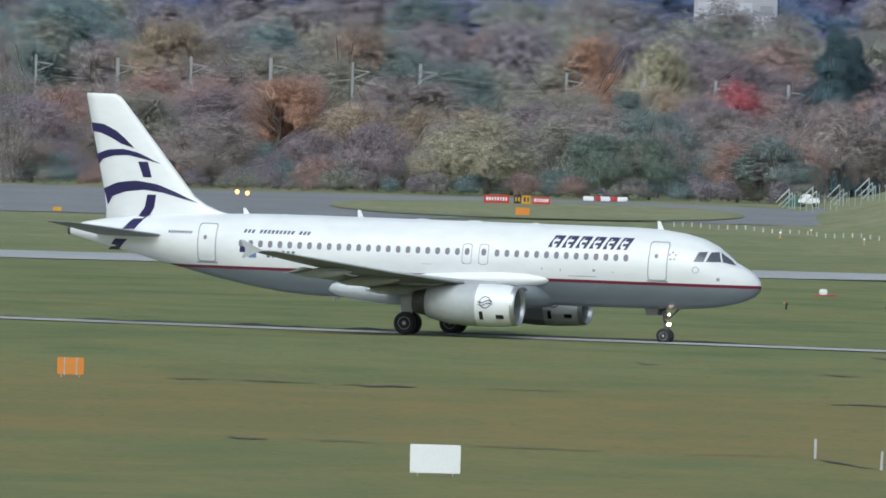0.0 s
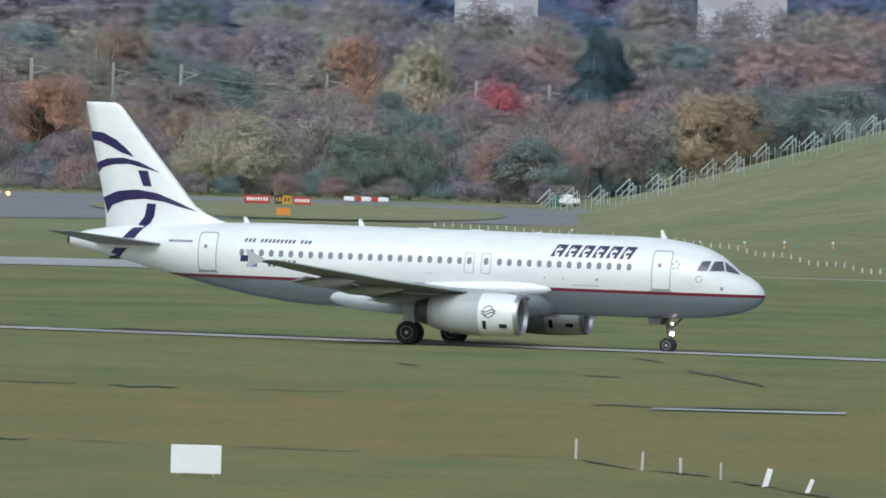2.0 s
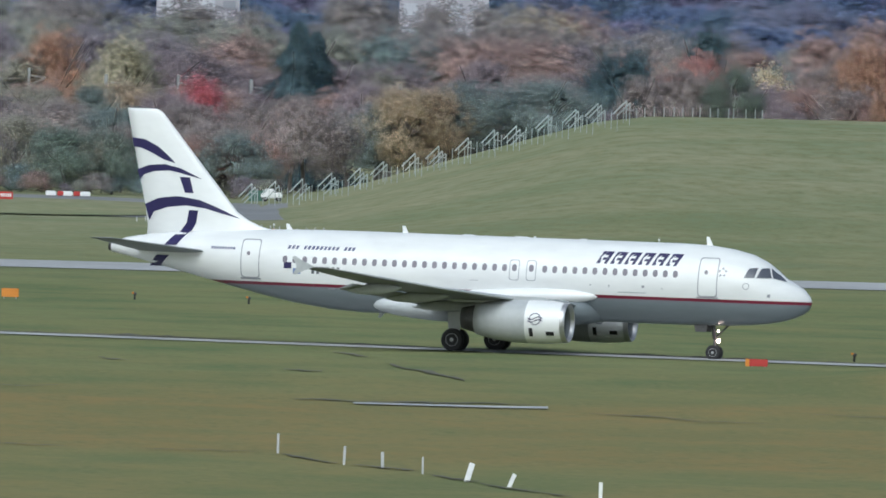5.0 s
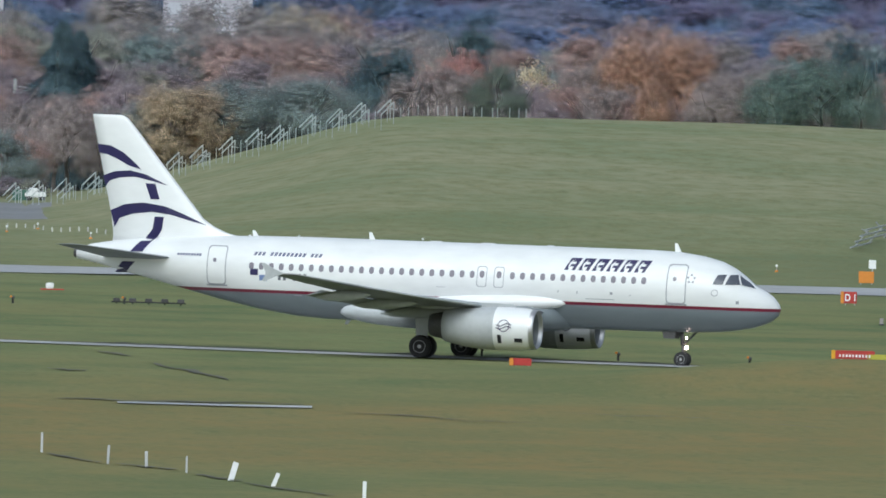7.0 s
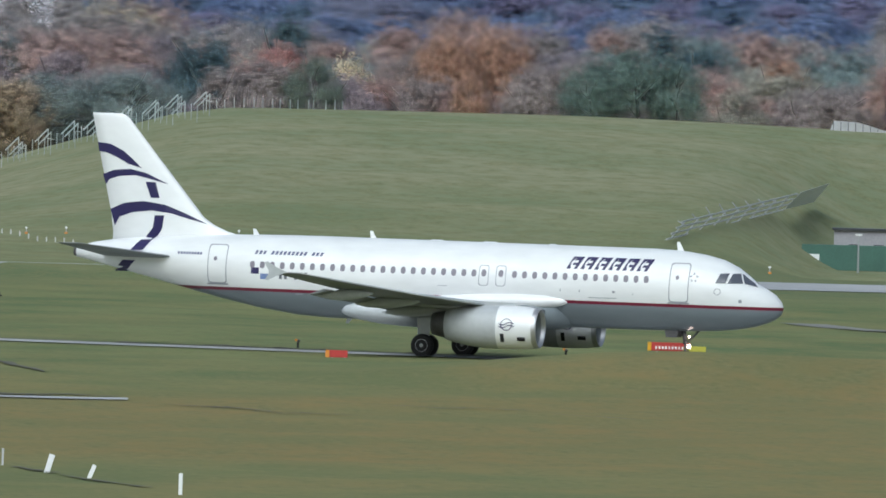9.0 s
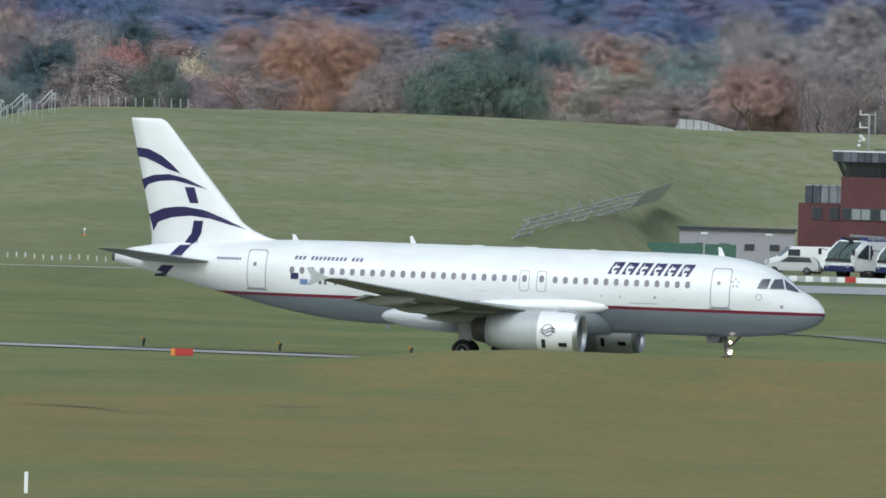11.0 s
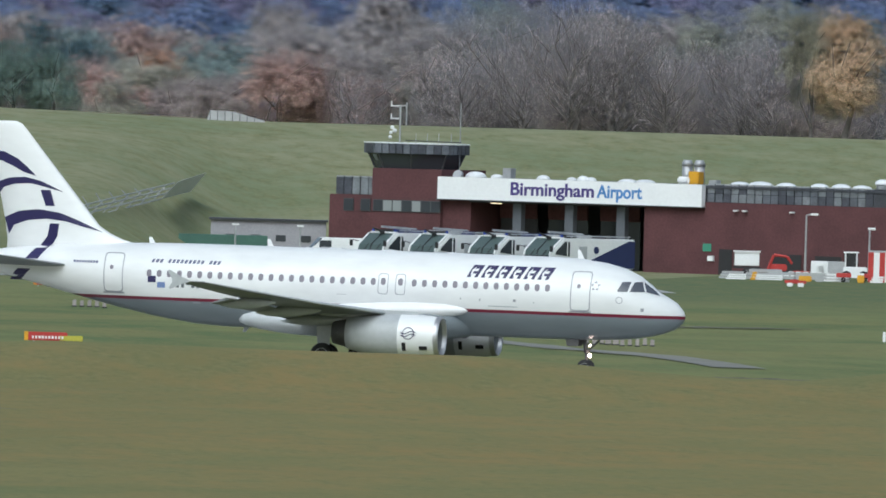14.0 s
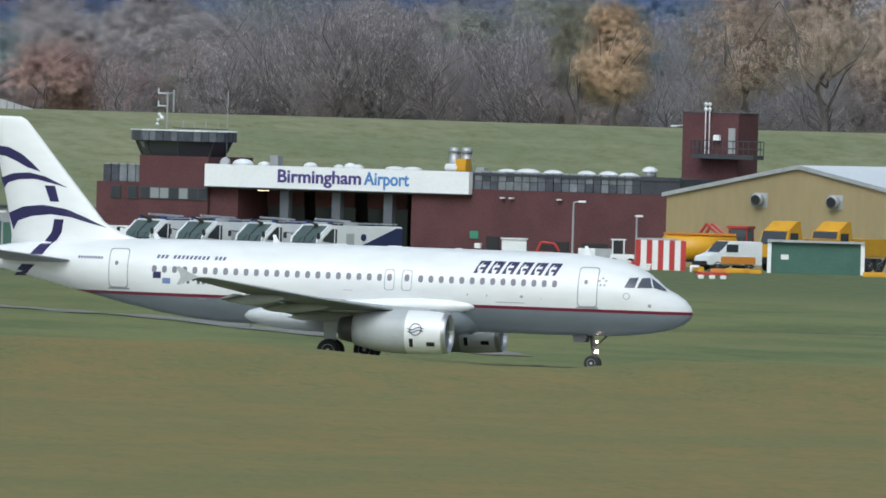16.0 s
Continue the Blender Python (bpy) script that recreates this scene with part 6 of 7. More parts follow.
        for k in range(3):
            slab(b, "board", mt, (0.06 * (k - 1), 0.25, h * (k + 0.5) / 3), (w * (1 - 0.05 * k), 0.5, h / 3 - 0.03), "", 0.02)
    ct = thing("cart", yard(24.6, 1784), "red hand cart with white boards", "cart")
    slab(ct, "tray", REDP, (0, 0.3, 0.5), (2.4, 0.6, 0.3), "red tray", 0.03)
    slab(ct, "board", WHITEP, (0.3, -0.05, 0.5), (0.9, 0.06, 0.35), "white board")
    road_wheels(ct, [(-0.7, 0.1), (0.7, 0.1), (-0.7, 0.6), (0.7, 0.6)], 0.18, 0.1)
    for X, w, h, mt, lab in ((21.2, 0.9, 0.4, YELLOW, "yellow plastic tub"), (22.2, 0.6, 0.5, STEEL, "grey bin"), (25.1, 0.5, 0.55, YELLOW, "yellow bin"), (30.0, 0.9, 0.4, YELLOW, "yellow tub"), (31.4, 1.0, 0.3, ORANGE, "orange planks"), (32.8, 1.8, 0.35, YELLOW, "yellow beam stack"), (33.9, 1.2, 0.3, YELLOW, "yellow beam stack"), (29.8, 0.7, 0.5, WHITEP, "white sack"), (43.6, 4.0, 0.35, YELLOW, "yellow beam stack")):
        b = thing("tub", yard(X, 1782), lab + " lying at the yard's edge", "container", "yard clutter")
        slab(b, "body", mt, (0, 0.3, h / 2), (w, 0.5, h), "", 0.05)
    # concrete barrier row before the engines
    for i in range(9):
        b = thing("block_barrier", yard(-13.1 + 0.56 * i, 1778), "small white and grey barrier block in a row", "barrier", "block row")
        slab(b, "body", WHITEP if i % 2 else STEEL, (0, 0, 0.22), (0.6, 0.35, 0.42), "", 0.05)
    bw = thing("retaining_wall", yard(-1.6, 1774), "low white painted wall with red end before the fire engines", "wall")
    slab(bw, "body", WHITEP, (0, 0, 0.15), (13.0, 0.3, 0.5), "white wall")
    slab(bw, "end", REDP, (-6.9, 0, 0.25), (0.7, 0.35, 0.4), "red end block")
    tk = thing("trestle", yard(43.2, 1788), "black folding work trestle beside the shed", "trestle")
    for a, b in (((-0.8, 0, 0), (0.3, 0, 1.5)), ((0.8, 0, 0), (0.2, 0, 1.5)), ((-0.3, 0.4, 0), (0.25, 0, 1.4))):
        bm = BM()
        tube(bm, a, b, 0.08, n=6)
        part("leg", bm, BLACK, tk)


yard_clutter()


# ---- airfield furniture ----
def spot(az, d, dz=0.0, turn=0.0):
    x, y = at(az, d)
    return pose(x, y, ground_z(x, y) + dz, 0, 0, -az + turn)


def board(az, d, w, h, color, label, name="sign", legs=0.12, turn=0.0, edge=None, thick=0.18, group=""):
    """A box sign on two short legs. Returns the thing."""
    v = thing(name, spot(az, d, 0, turn), label, "sign", group)
    slab(v, "panel", color, (0, 0, legs + h / 2), (w, thick, h), "", 0.02)
    if edge:
        slab(v, "end_panel", edge, (-w / 2 - 0.09, -0.02, legs + h / 2), (0.2, thick + 0.06, h + 0.02), "orange end panel", 0.01)
    for x in (-w * 0.35, w * 0.35):
        bm = BM()
        tube(bm, (x, 0, -0.3), (x, 0, legs + 0.05), 0.035, n=6)
        part("leg", bm, STEEL, v)
    return v


def bars(v, n, w, h, z, y, mat, gap=0.7):
    """Illegible writing as plain bars."""
    for i in range(n):
        k = 0.6 + 0.4 * random.random()
        slab(v, "lettering", mat, (-w / 2 + w * (i + 0.5) / n, y, z), (w / n * gap * k, 0.012, h), "pale bar")


def signs():
    SIGN_WHITE = material("sign_back_white", (0.78, 0.79, 0.80), 0.5, vary=0.05, size=1)
    v = board(-0.004, 955, 1.9, 1.08, SIGN_WHITE, "plain white sign board back standing in the grass")
    v = board(-0.833, 1158, 1.22, 0.78, ORANGE, "orange sign back with two grey straps")
    for x in (-0.28, 0.28):
        slab(v, "strap", STEEL, (x, -0.1, 0.5), (0.06, 0.03, 0.8), "grey strap")
    board(-0.873, 2020, 0.7, 0.3, YELLOW, "small yellow marker board by the far taxiway", legs=0.05)
    board(0.177, 2092, 1.15, 0.62, ORANGE, "orange sign back on the grass island")
    board(0.239, 1478, 1.0, 0.5, ORANGE, "orange sign back beside the runway")
    # mandatory signs at the far holding point
    v = board(0.118, 2206, 2.2, 0.72, REDP, "long red holding point sign with worn white writing")
    bars(v, 8, 1.9, 0.3, 0.5, -0.11, WHITEP)
    for az, w, mt, lt, lab in ((0.165, 0.62, BLACK, YELLOW, "black taxiway sign with yellow characters"), (0.185, 0.72, YELLOW, BLACK, "dark yellow taxiway sign")):
        v = board(az, 2206, w, 0.72, mt, lab)
        bars(v, 2, w * 0.8, 0.36, 0.5, -0.11, lt)
    v = board(0.219, 2204, 1.55, 0.66, REDP, "red holding point sign with worn white writing")
    bars(v, 7, 1.3, 0.28, 0.48, -0.11, WHITEP)
    # near signs
    v = board(1.932, 1272, 0.92, 0.36, REDP, "low red sign with an orange end by the taxiway", edge=ORANGE, legs=0.03)
    v = board(2.682, 1316, 2.05, 0.44, REDP, "long low red sign with an orange end", edge=YELLOW, legs=0.25)
    bars(v, 10, 1.7, 0.14, 0.42, -0.11, WHITEP)
    board(2.735, 1316, 1.2, 0.28, material("lime_sign", (0.45, 0.42, 0.05), 0.5), "low yellow-green sign beside the red one", legs=0.25)
    v = board(2.668, 1616, 0.84, 0.74, REDP, "square red sign reading D1 with an orange edge", edge=ORANGE)
    lettering(v, "D 1", 0.62, (-0.33, -0.12, 0.28), WHITEP, "white letters D 1", 0.66)
    board(2.703, 1745, 1.05, 0.8, ORANGE, "orange sign back beside the runway")
    v = thing("sign", spot(2.716, 1752), "white tilted board on a leg", "sign")
    slab(v, "panel", WHITEP, (0, 0, 1.35), (0.5, 0.1, 0.6), "white panel")
    bm = BM()
    tube(bm, (0, 0, -0.2), (0, 0, 1.1), 0.05, n=6)
    part("leg", bm, STEEL, v)
    v = thing("stop_sign", spot(2.447, 1611), "red octagonal stop sign with a small red plate below", "sign")
    bm = BM()
    tube(bm, (0, -0.02, 0.86), (0, 0.03, 0.86), 0.37, n=8)
    part("panel", bm, REDP, v, "red octagon")
    slab(v, "lettering", WHITEP, (0, -0.03, 0.86), (0.5, 0.012, 0.13), "white bar")
    slab(v, "plate", REDP, (0, 0, 0.32), (0.62, 0.05, 0.16), "red plate")
    bm = BM()
    tube(bm, (0, 0.05, -0.2), (0, 0.05, 0.9), 0.03, n=6)
    part("post", bm, STEEL, v)
    # worn ground boards
    for az, d, n in ((2.74, 1514, 5), (3.865, 1392, 7), (3.945, 1390, 7)):
        for i in range(n):
            v = thing("marker_board", spot(az + 0.017 * i, d + random.uniform(-2, 2)), "small weathered white marker board on the turf", "marker", "marker boards")
            slab(v, "panel", material("worn_white", (0.30, 0.27, 0.26), 0.7, vary=0.2, size=0.4), (0, 0, 0.22), (0.22, 0.05, 0.3 + 0.15 * random.random()), "", 0.01)
            slab(v, "foot", BLACK, (0, 0, 0.03), (0.3, 0.2, 0.08))


signs()


def markers():
    """Small lights, stakes and posts."""
    for az, d in ((2.148, 1301), (2.445, 1300), (1.84, 1302), (0.778, 1486), (1.03, 1500), (0.52, 1490)):
        v = thing("taxiway_light", spot(az, d), "small dark taxiway edge light with an orange cap", "light", "taxiway edge lights")
        bm = BM()
        tube(bm, (0, 0, -0.1), (0, 0, 0.28), 0.06, n=8)
        part("stem", bm, BLACK, v, "dark stem")
        bm = BM()
        tube(bm, (0, 0, 0.28), (0.06, 0, 0.42), 0.10, 0.07, 10)
        part("lamp", bm, SOOT, v, "dark lamp head", True)
        slab(v, "cap", ORANGE, (-0.10, 0, 0.40), (0.13, 0.12, 0.12), "orange cap", 0.02)
    v = thing("runway_box", spot(0.861, 1577), "white equipment box on a thin red plank", "box")
    slab(v, "box", WHITEP, (0, 0, 0.28), (0.5, 0.4, 0.36), "white box", 0.06)
    slab(v, "plank", REDP, (0.15, 0, 0.06), (1.45, 0.3, 0.08), "thin red plank")
    v = thing("approach_indicator", spot(1.085, 1502), "row of low dark approach indicator boxes on a frame", "lights")
    slab(v, "frame", BLACK, (0, 0, 0.12), (4.4, 0.25, 0.08), "dark low frame")
    for k in range(5):
        slab(v, "box", SOOT, (-1.9 + 0.95 * k, 0, 0.24), (0.42, 0.5, 0.22), "dark lamp box", 0.03)
        slab(v, "leg", BLACK, (-1.9 + 0.95 * k, 0, 0.0), (0.08, 0.08, 0.3))
    # ground stakes along a shallow ditch
    for az, d, h, w, lean in ((0.853, 1012, 0.80, 0.10, 0), (1.003, 994, 0.74, 0.10, 2), (1.090, 987, 0.64, 0.12, -1), (1.181, 978, 0.66, 0.08, 0), (1.281, 966, 0.74, 0.22, 16), (1.377, 957, 0.55, 0.16, 22), (1.584, 924, 0.78, 0.14, 0)):
        v = thing("stake", spot(az, d), "weathered white marker stake in rough grass", "stake", "marker stakes")
        bm = BM()
        box(bm, (0, 0, h / 2 - 0.05), (w, 0.06, h + 0.1), 0.012)
        bm.transform(Matrix.Rotation(radians(lean), 4, "Y"))
        part("post", bm, WHITEP if w > 0.13 else material("stake_grey", (0.45, 0.46, 0.47), 0.7, vary=0.15, size=0.4), v)
    v = thing("stake", spot(4.57, 1455), "short white post on the turf", "stake", "marker stakes")
    slab(v, "post", WHITEP, (0, 0, 0.28), (0.18, 0.1, 0.6), "", 0.02)
    # row of low white posts under the bank
    post = None
    for i in range(64):
        t = i / 63
        az = 0.52 + 1.27 * t
        d = 2035 - 275 * smooth(0, 1, t * 1.15) + 6 * math.sin(i)
        if post is None:
            post = thing("marker_post", spot(az, d), "low white marker post in a row below the grass bank", "post", "white marker posts")
            slab(post, "post", material("post_white", (0.45, 0.45, 0.43), 0.6, vary=0.1, size=0.3), (0, 0, 0.16), (0.11, 0.08, 0.40), "", 0.02)
        else:
            copy_thing(post, spot(az, d))
    first = None
    for az, d in ((0.76, 1960), (0.83, 1985), (0.95, 1900), (1.05, 1880), (1.12, 1870), (1.22, 1862), (1.31, 1858), (1.42, 1850), (2.33, 1790), (2.50, 1790), (1.70, 1840), (2.9, 1790)):
        if first is None:
            first = thing("approach_light", spot(az, d), "short white approach light on a stem", "light", "approach lights")
            bm = BM()
            tube(bm, (0, 0, -0.2), (0, 0, 0.40), 0.035, n=6)
            part("stem", bm, STEEL, first)
            slab(first, "head", WHITEP, (0, 0, 0.45), (0.18, 0.16, 0.16), "white lamp head", 0.04)
            slab(first, "foot", ORANGE, (0, 0, 0.05), (0.22, 0.2, 0.14), "orange foot")
        else:
            copy_thing(first, spot(az, d))
    # two lit guard lights and green centre lights far off
    for az, d, z in ((-0.468, 2222, 0.35), (-0.445, 2214, 0.32)):
        v = thing("guard_light", spot(az, d), "lit amber guard light at the far holding point", "light", "guard lights")
        slab(v, "box", BLACK, (0, 0, z), (0.45, 0.25, 0.35), "black housing", 0.03)
        bm = BM()
        tube(bm, (0, -0.13, z), (0, -0.2, z), 0.2, n=12)
        part("lens", bm, glow("amber_lens", (1.0, 0.42, 0.14), 3.0), v, "lit amber lens")
        bm = BM()
        tube(bm, (0, 0, -0.2), (0, 0, 0.2), 0.05, n=6)
        part("stem", bm, STEEL, v)
    # red and white barriers by the far trees
    for az, mt in ((0.325, WHITEP), (0.347, REDP), (0.362, WHITEP), (0.383, REDP), (0.402, WHITEP)):
        v = thing("barrier", spot(az, 2268), ("white" if mt is WHITEP else "red") + " plastic barrier by the far taxiway", "barrier", "far barriers")
        slab(v, "body", mt, (0, 0, 0.25), (0.95 if mt is WHITEP else 0.6, 0.4, 0.42), "", 0.06)
    v = thing("pickup", spot(0.823, 2262, 0, 180), "white pickup parked at the foot of the bank", "car")
    slab(v, "body", WHITEP, (0, 0, 0.55), (1.9, 1.6, 0.5), "white body", 0.1)
    slab(v, "cab", WHITEP, (0.2, 0, 0.95), (0.9, 1.4, 0.4), "white cab", 0.1)
    road_wheels(v, [(-0.6, -0.7), (0.6, -0.7), (-0.6, 0.7), (0.6, 0.7)], 0.28, 0.2)
    v = thing("cabinet", spot(0.79, 2266), "green equipment cabinet at the foot of the bank", "cabinet")
    slab(v, "body", GREENP, (0, 0, 0.5), (1.5, 0.8, 1.0), "", 0.04)


markers()


def crest_fence():
    """Braced fence frames that climb the bank, and thin posts along its crest."""
    WIRE = material("fence_steel", (0.46, 0.50, 0.50), 0.5, 0.3, vary=0.15, size=0.5)
    n = 15
    for i in range(n):
        az = 0.775 + (1.62 - 0.775) * i / (n - 1) + random.uniform(-0.008, 0.008)
        v = thing("braced_fence", spot(az, 2244 + random.uniform(-6, 6)), "pale steel fence frame with slanting braces on the grass bank", "fence", "braced fence frames")
        for k in range(random.choice((2, 3, 3))):
            h = 1.85 - 0.28 * k + random.uniform(-0.1, 0.1)
            x = 0.30 * k + random.uniform(-0.05, 0.05)
            bm = BM()
            tube(bm, (x, 0.6 * k, -0.2), (x, 0.6 * k, h), 0.04, n=5)
            part("post", bm, WIRE, v)
            bm = BM()
            tube(bm, (x, 0.6 * k, h), (x - 1.15, 0.6 * k, h - 1.2), 0.05, n=5)
            part("brace", bm, WIRE, v)
        bm = BM()
        tube(bm, (-0.05, 0, 1.0), (0.6, 1.2, 0.9), 0.03, n=5)
        part("rail", bm, WIRE, v)
    for tall, spots in ((1.4, [(0.79 + 0.0137 * i, 2236 - 10 * (i % 4)) for i in range(62)]), (0.85, [(1.64 + 0.0205 * i + random.uniform(-0.005, 0.005), 2262) for i in range(15)])):
        first = None
        for az, d in spots:
            m = spot(az, d)
            if first is None:
                first = thing("fence_post", m, "thin pale steel fence post on the grass bank", "fence post", "thin fence posts")
                bm = BM()
                tube(bm, (0, 0, -0.2), (0, 0, tall), 0.028, n=5)
                part("post", bm, WIRE, first)
            else:
                copy_thing(first, m)


crest_fence()


def glide_screen():
    """The slanting rail screen on the face of the bank."""
    PANEL = material("screen_panel", (0.62, 0.64, 0.66), 0.6, 0.0, vary=0.1, size=1.0)
    def lie(az, down):
        """Where a level-ish line of sight meets the bank."""
        d = 1770
        while d < 2250 and ground_z(*at(az, d)) < EYE - d * math.tan(radians(down)):
            d += 2
        x, y = at(az, d)
        return Vector((x, y, ground_z(x, y)))
    lo_end, hi_end = lie(2.665, 0.520), lie(2.995, 0.428)
    o = (lo_end + hi_end) / 2
    v = thing("screen", Matrix.Translation(o), "long slanting steel rail screen ending in a grey panel", "screen")
    o = o.copy()
    up = Vector((1.05, 0.35, 1.3))
    a0, e0 = lo_end - o + Vector((0, 0, 0.35)), hi_end - o + Vector((0, 0, 0.5))
    b0 = a0.lerp(e0, 0.78)
    a1, b1 = a0 + up, b0 + up
    for k in range(4):
        t = k / 3
        bm = BM()
        tube(bm, a0.lerp(a1, t), b0.lerp(b1, t), 0.065, n=5)
        part("rail", bm, STEEL, v, "grey rail")
    for k in range(9):
        t = (k + 0.3) / 9
        q = a0.lerp(b0, t)
        bm = BM()
        tube(bm, q, a1.lerp(b1, t), 0.05, n=5)
        tube(bm, a1.lerp(b1, t) - Vector((0, 0, 0.3)), Vector((q.x + 0.5, q.y + 0.3, ground_z(q.x + o.x + 0.5, q.y + o.y) - 0.2)), 0.045, n=5)
        part("strut", bm, STEEL, v, "grey strut")
    c0 = e0
    c1 = e0 + up * 1.2
    bm = BM()
    prism(bm, [b0, c0, c1, b1 + Vector((0.3, 0, 0.12))], 0.1, (0, 1, 0.2))
    part("panel", bm, PANEL, v, "grey sheet panel")
    for t in (0.2, 0.8):
        q = b0.lerp(c0, t)
        bm = BM()
        tube(bm, q, (q.x, q.y + 0.3, ground_z(q.x + o.x, q.y + o.y) - 0.3), 0.06, n=5)
        part("strut", bm, STEEL, v, "grey strut")
    # a grey wedge-roofed hut on the crest
    x, y = at(MID + math.degrees(-24.6 / 2262), 2262)
    h = thing("crest_hut", pose(x, y, ground_z(x, y), 0, 0, -3.0), "grey ribbed wedge-shaped hut on the crest of the bank", "hut")
    g = 0.0
    bm = BM()
    prism(bm, [(-2.3, 0, -0.3), (3.0, 0, -0.3), (3.0, 0, 0.05), (0.1, 0, 0.82), (-1.9, 0, 0.88)], 2.0, (0, 1, 0))
    part("shell", bm, STEEL, h, "grey metal shell")
    for i in range(7):
        xx = -1.9 + 0.66 * i
        top = 0.85 if xx < 0.1 else 0.82 - 0.265 * (xx - 0.1)
        slab(h, "rib", DARKCLAD, (xx, -1.02, top / 2), (0.06, 0.05, max(0.1, top)))


glide_screen()


def rail_masts():
    """Masts and wires of the railway in the wood."""
    MAST = material("mast_grey", (0.27, 0.28, 0.28), 0.7, vary=0.12, size=1)
    az_list = (-0.93, -0.745, -0.58, -0.40, -0.215, -0.062, 0.268, 0.442, 0.605, 0.770, 0.930, 1.105, 1.272, 1.45)
    tops = []
    for i, az in enumerate(az_list):
        x, y = at(az, 2428)
        top = (11.7, 11.6, 11.9, 12.0, 11.8, 11.8, 11.3, 10.9, 11.0, 10.8, 10.5, 10.9, 11.0, 10.8)[i]
        top -= 0.4
        g = ground_z(x, y)
        v = thing("railway_mast", pose(x, y, g), "pale grey railway mast rising out of the wood", "mast", "railway masts")
        bm = BM()
        box(bm, (0, 0, (top - g) / 2), (0.22 + 0.1 * (i % 2), 0.3, top - g), 0.02)
        part("pole", bm, MAST, v)
        bm = BM()
        tube(bm, (0, 0, top - g - 0.7), (1.6, 0, top - g - 0.9), 0.05, n=5)
        tube(bm, (0, 0, top - g - 1.6), (1.6, 0, top - g - 0.9), 0.04, n=5)
        part("bracket", bm, MAST, v)
        tops.append(Vector((x, y, top - 0.9)))
    for a, b in zip(tops, tops[1:]):
        for o in (0.0, -0.7):
            v = thing("overhead_wire", Matrix.Translation(a), "thin grey overhead railway wire", "wire", "overhead wires")
            bm = BM()
            pts = [(b - a) * t + Vector((0, 0, o - 0.5 * math.sin(math.pi * t))) for t in [i / 8 for i in range(9)]]
            for p, q in zip(pts, pts[1:]):
                tube(bm, p, q, 0.006, n=4)
            part("cable", bm, MAST, v)


rail_masts()


def drain():
    """A pale concrete drain edge, bare soil and other dark streaks in the turf."""
    strip("drain", [(at(az, 1138), at(az, 1141.5)) for az in np.arange(1.02, 1.47, 0.02)], CONCRETE, "narrow pale concrete drain edge in the turf", 0.06, "drain")
    # ditch lines and two dark-green grass streaks share the bare soil's colour
    streaks = ((0.88, 1.44, 1145, 1145, 2.6), (1.74, 1.98, 1118, 1118, 1.0), (2.05, 2.4, 1135, 1135, 0.9), (0.44, 0.52, 1238, 1232, 3), (0.86, 0.95, 1215, 1212, 3), (4.62, 5.2, 1449, 1449, 4), (3.95, 4.42, 1497, 1497, 4),
               (-0.47, -0.28, 1164, 1163, 1.8), (-0.22, -0.05, 1162, 1161, 4.0), (-0.62, -0.50, 1163, 1163, 2.0), (0.10, 0.36, 1160, 1160, 1.2),
               (-0.48, -0.38, 1011, 1011, 2.6), (-0.32, -0.12, 1012, 1012, 1.4), (0.08, 0.38, 1013, 1013, 1.8), (0.55, 0.80, 1014, 1013, 1.4),
               (0.86, 0.99, 1010, 996, 2.6), (1.02, 1.16, 992, 982, 3.4), (1.20, 1.31, 975, 964, 3.8), (1.31, 1.52, 962, 936, 3.0),
               (1.10, 1.27, 1240, 1196, 6.0), (0.97, 1.05, 1272, 1262, 4.0), (1.55, 1.80, 1128, 1122, 2.0), (2.42, 2.62, 1128, 1120, 0.8))
    for k, (a0, a1, d0, d1, w) in enumerate(streaks):
        rows = []
        n = 24
        for i in range(n + 1):
            az = a0 + (a1 - a0) * i / n
            ww = w * (0.25 + 0.9 * abs(wave(i * 3, k * 9, 7))) * math.sin(math.pi * (i + 0.5) / (n + 1)) ** 0.5
            dd = d0 + (d1 - d0) * i / n + 3 * wave(i * 2, k * 5, 11)
            rows.append((at(az, dd - ww), at(az, dd + ww)))
        strip("soil", rows, SHOULDER, "dark soil-coloured streak in the turf", 0.05, "soil")


drain()

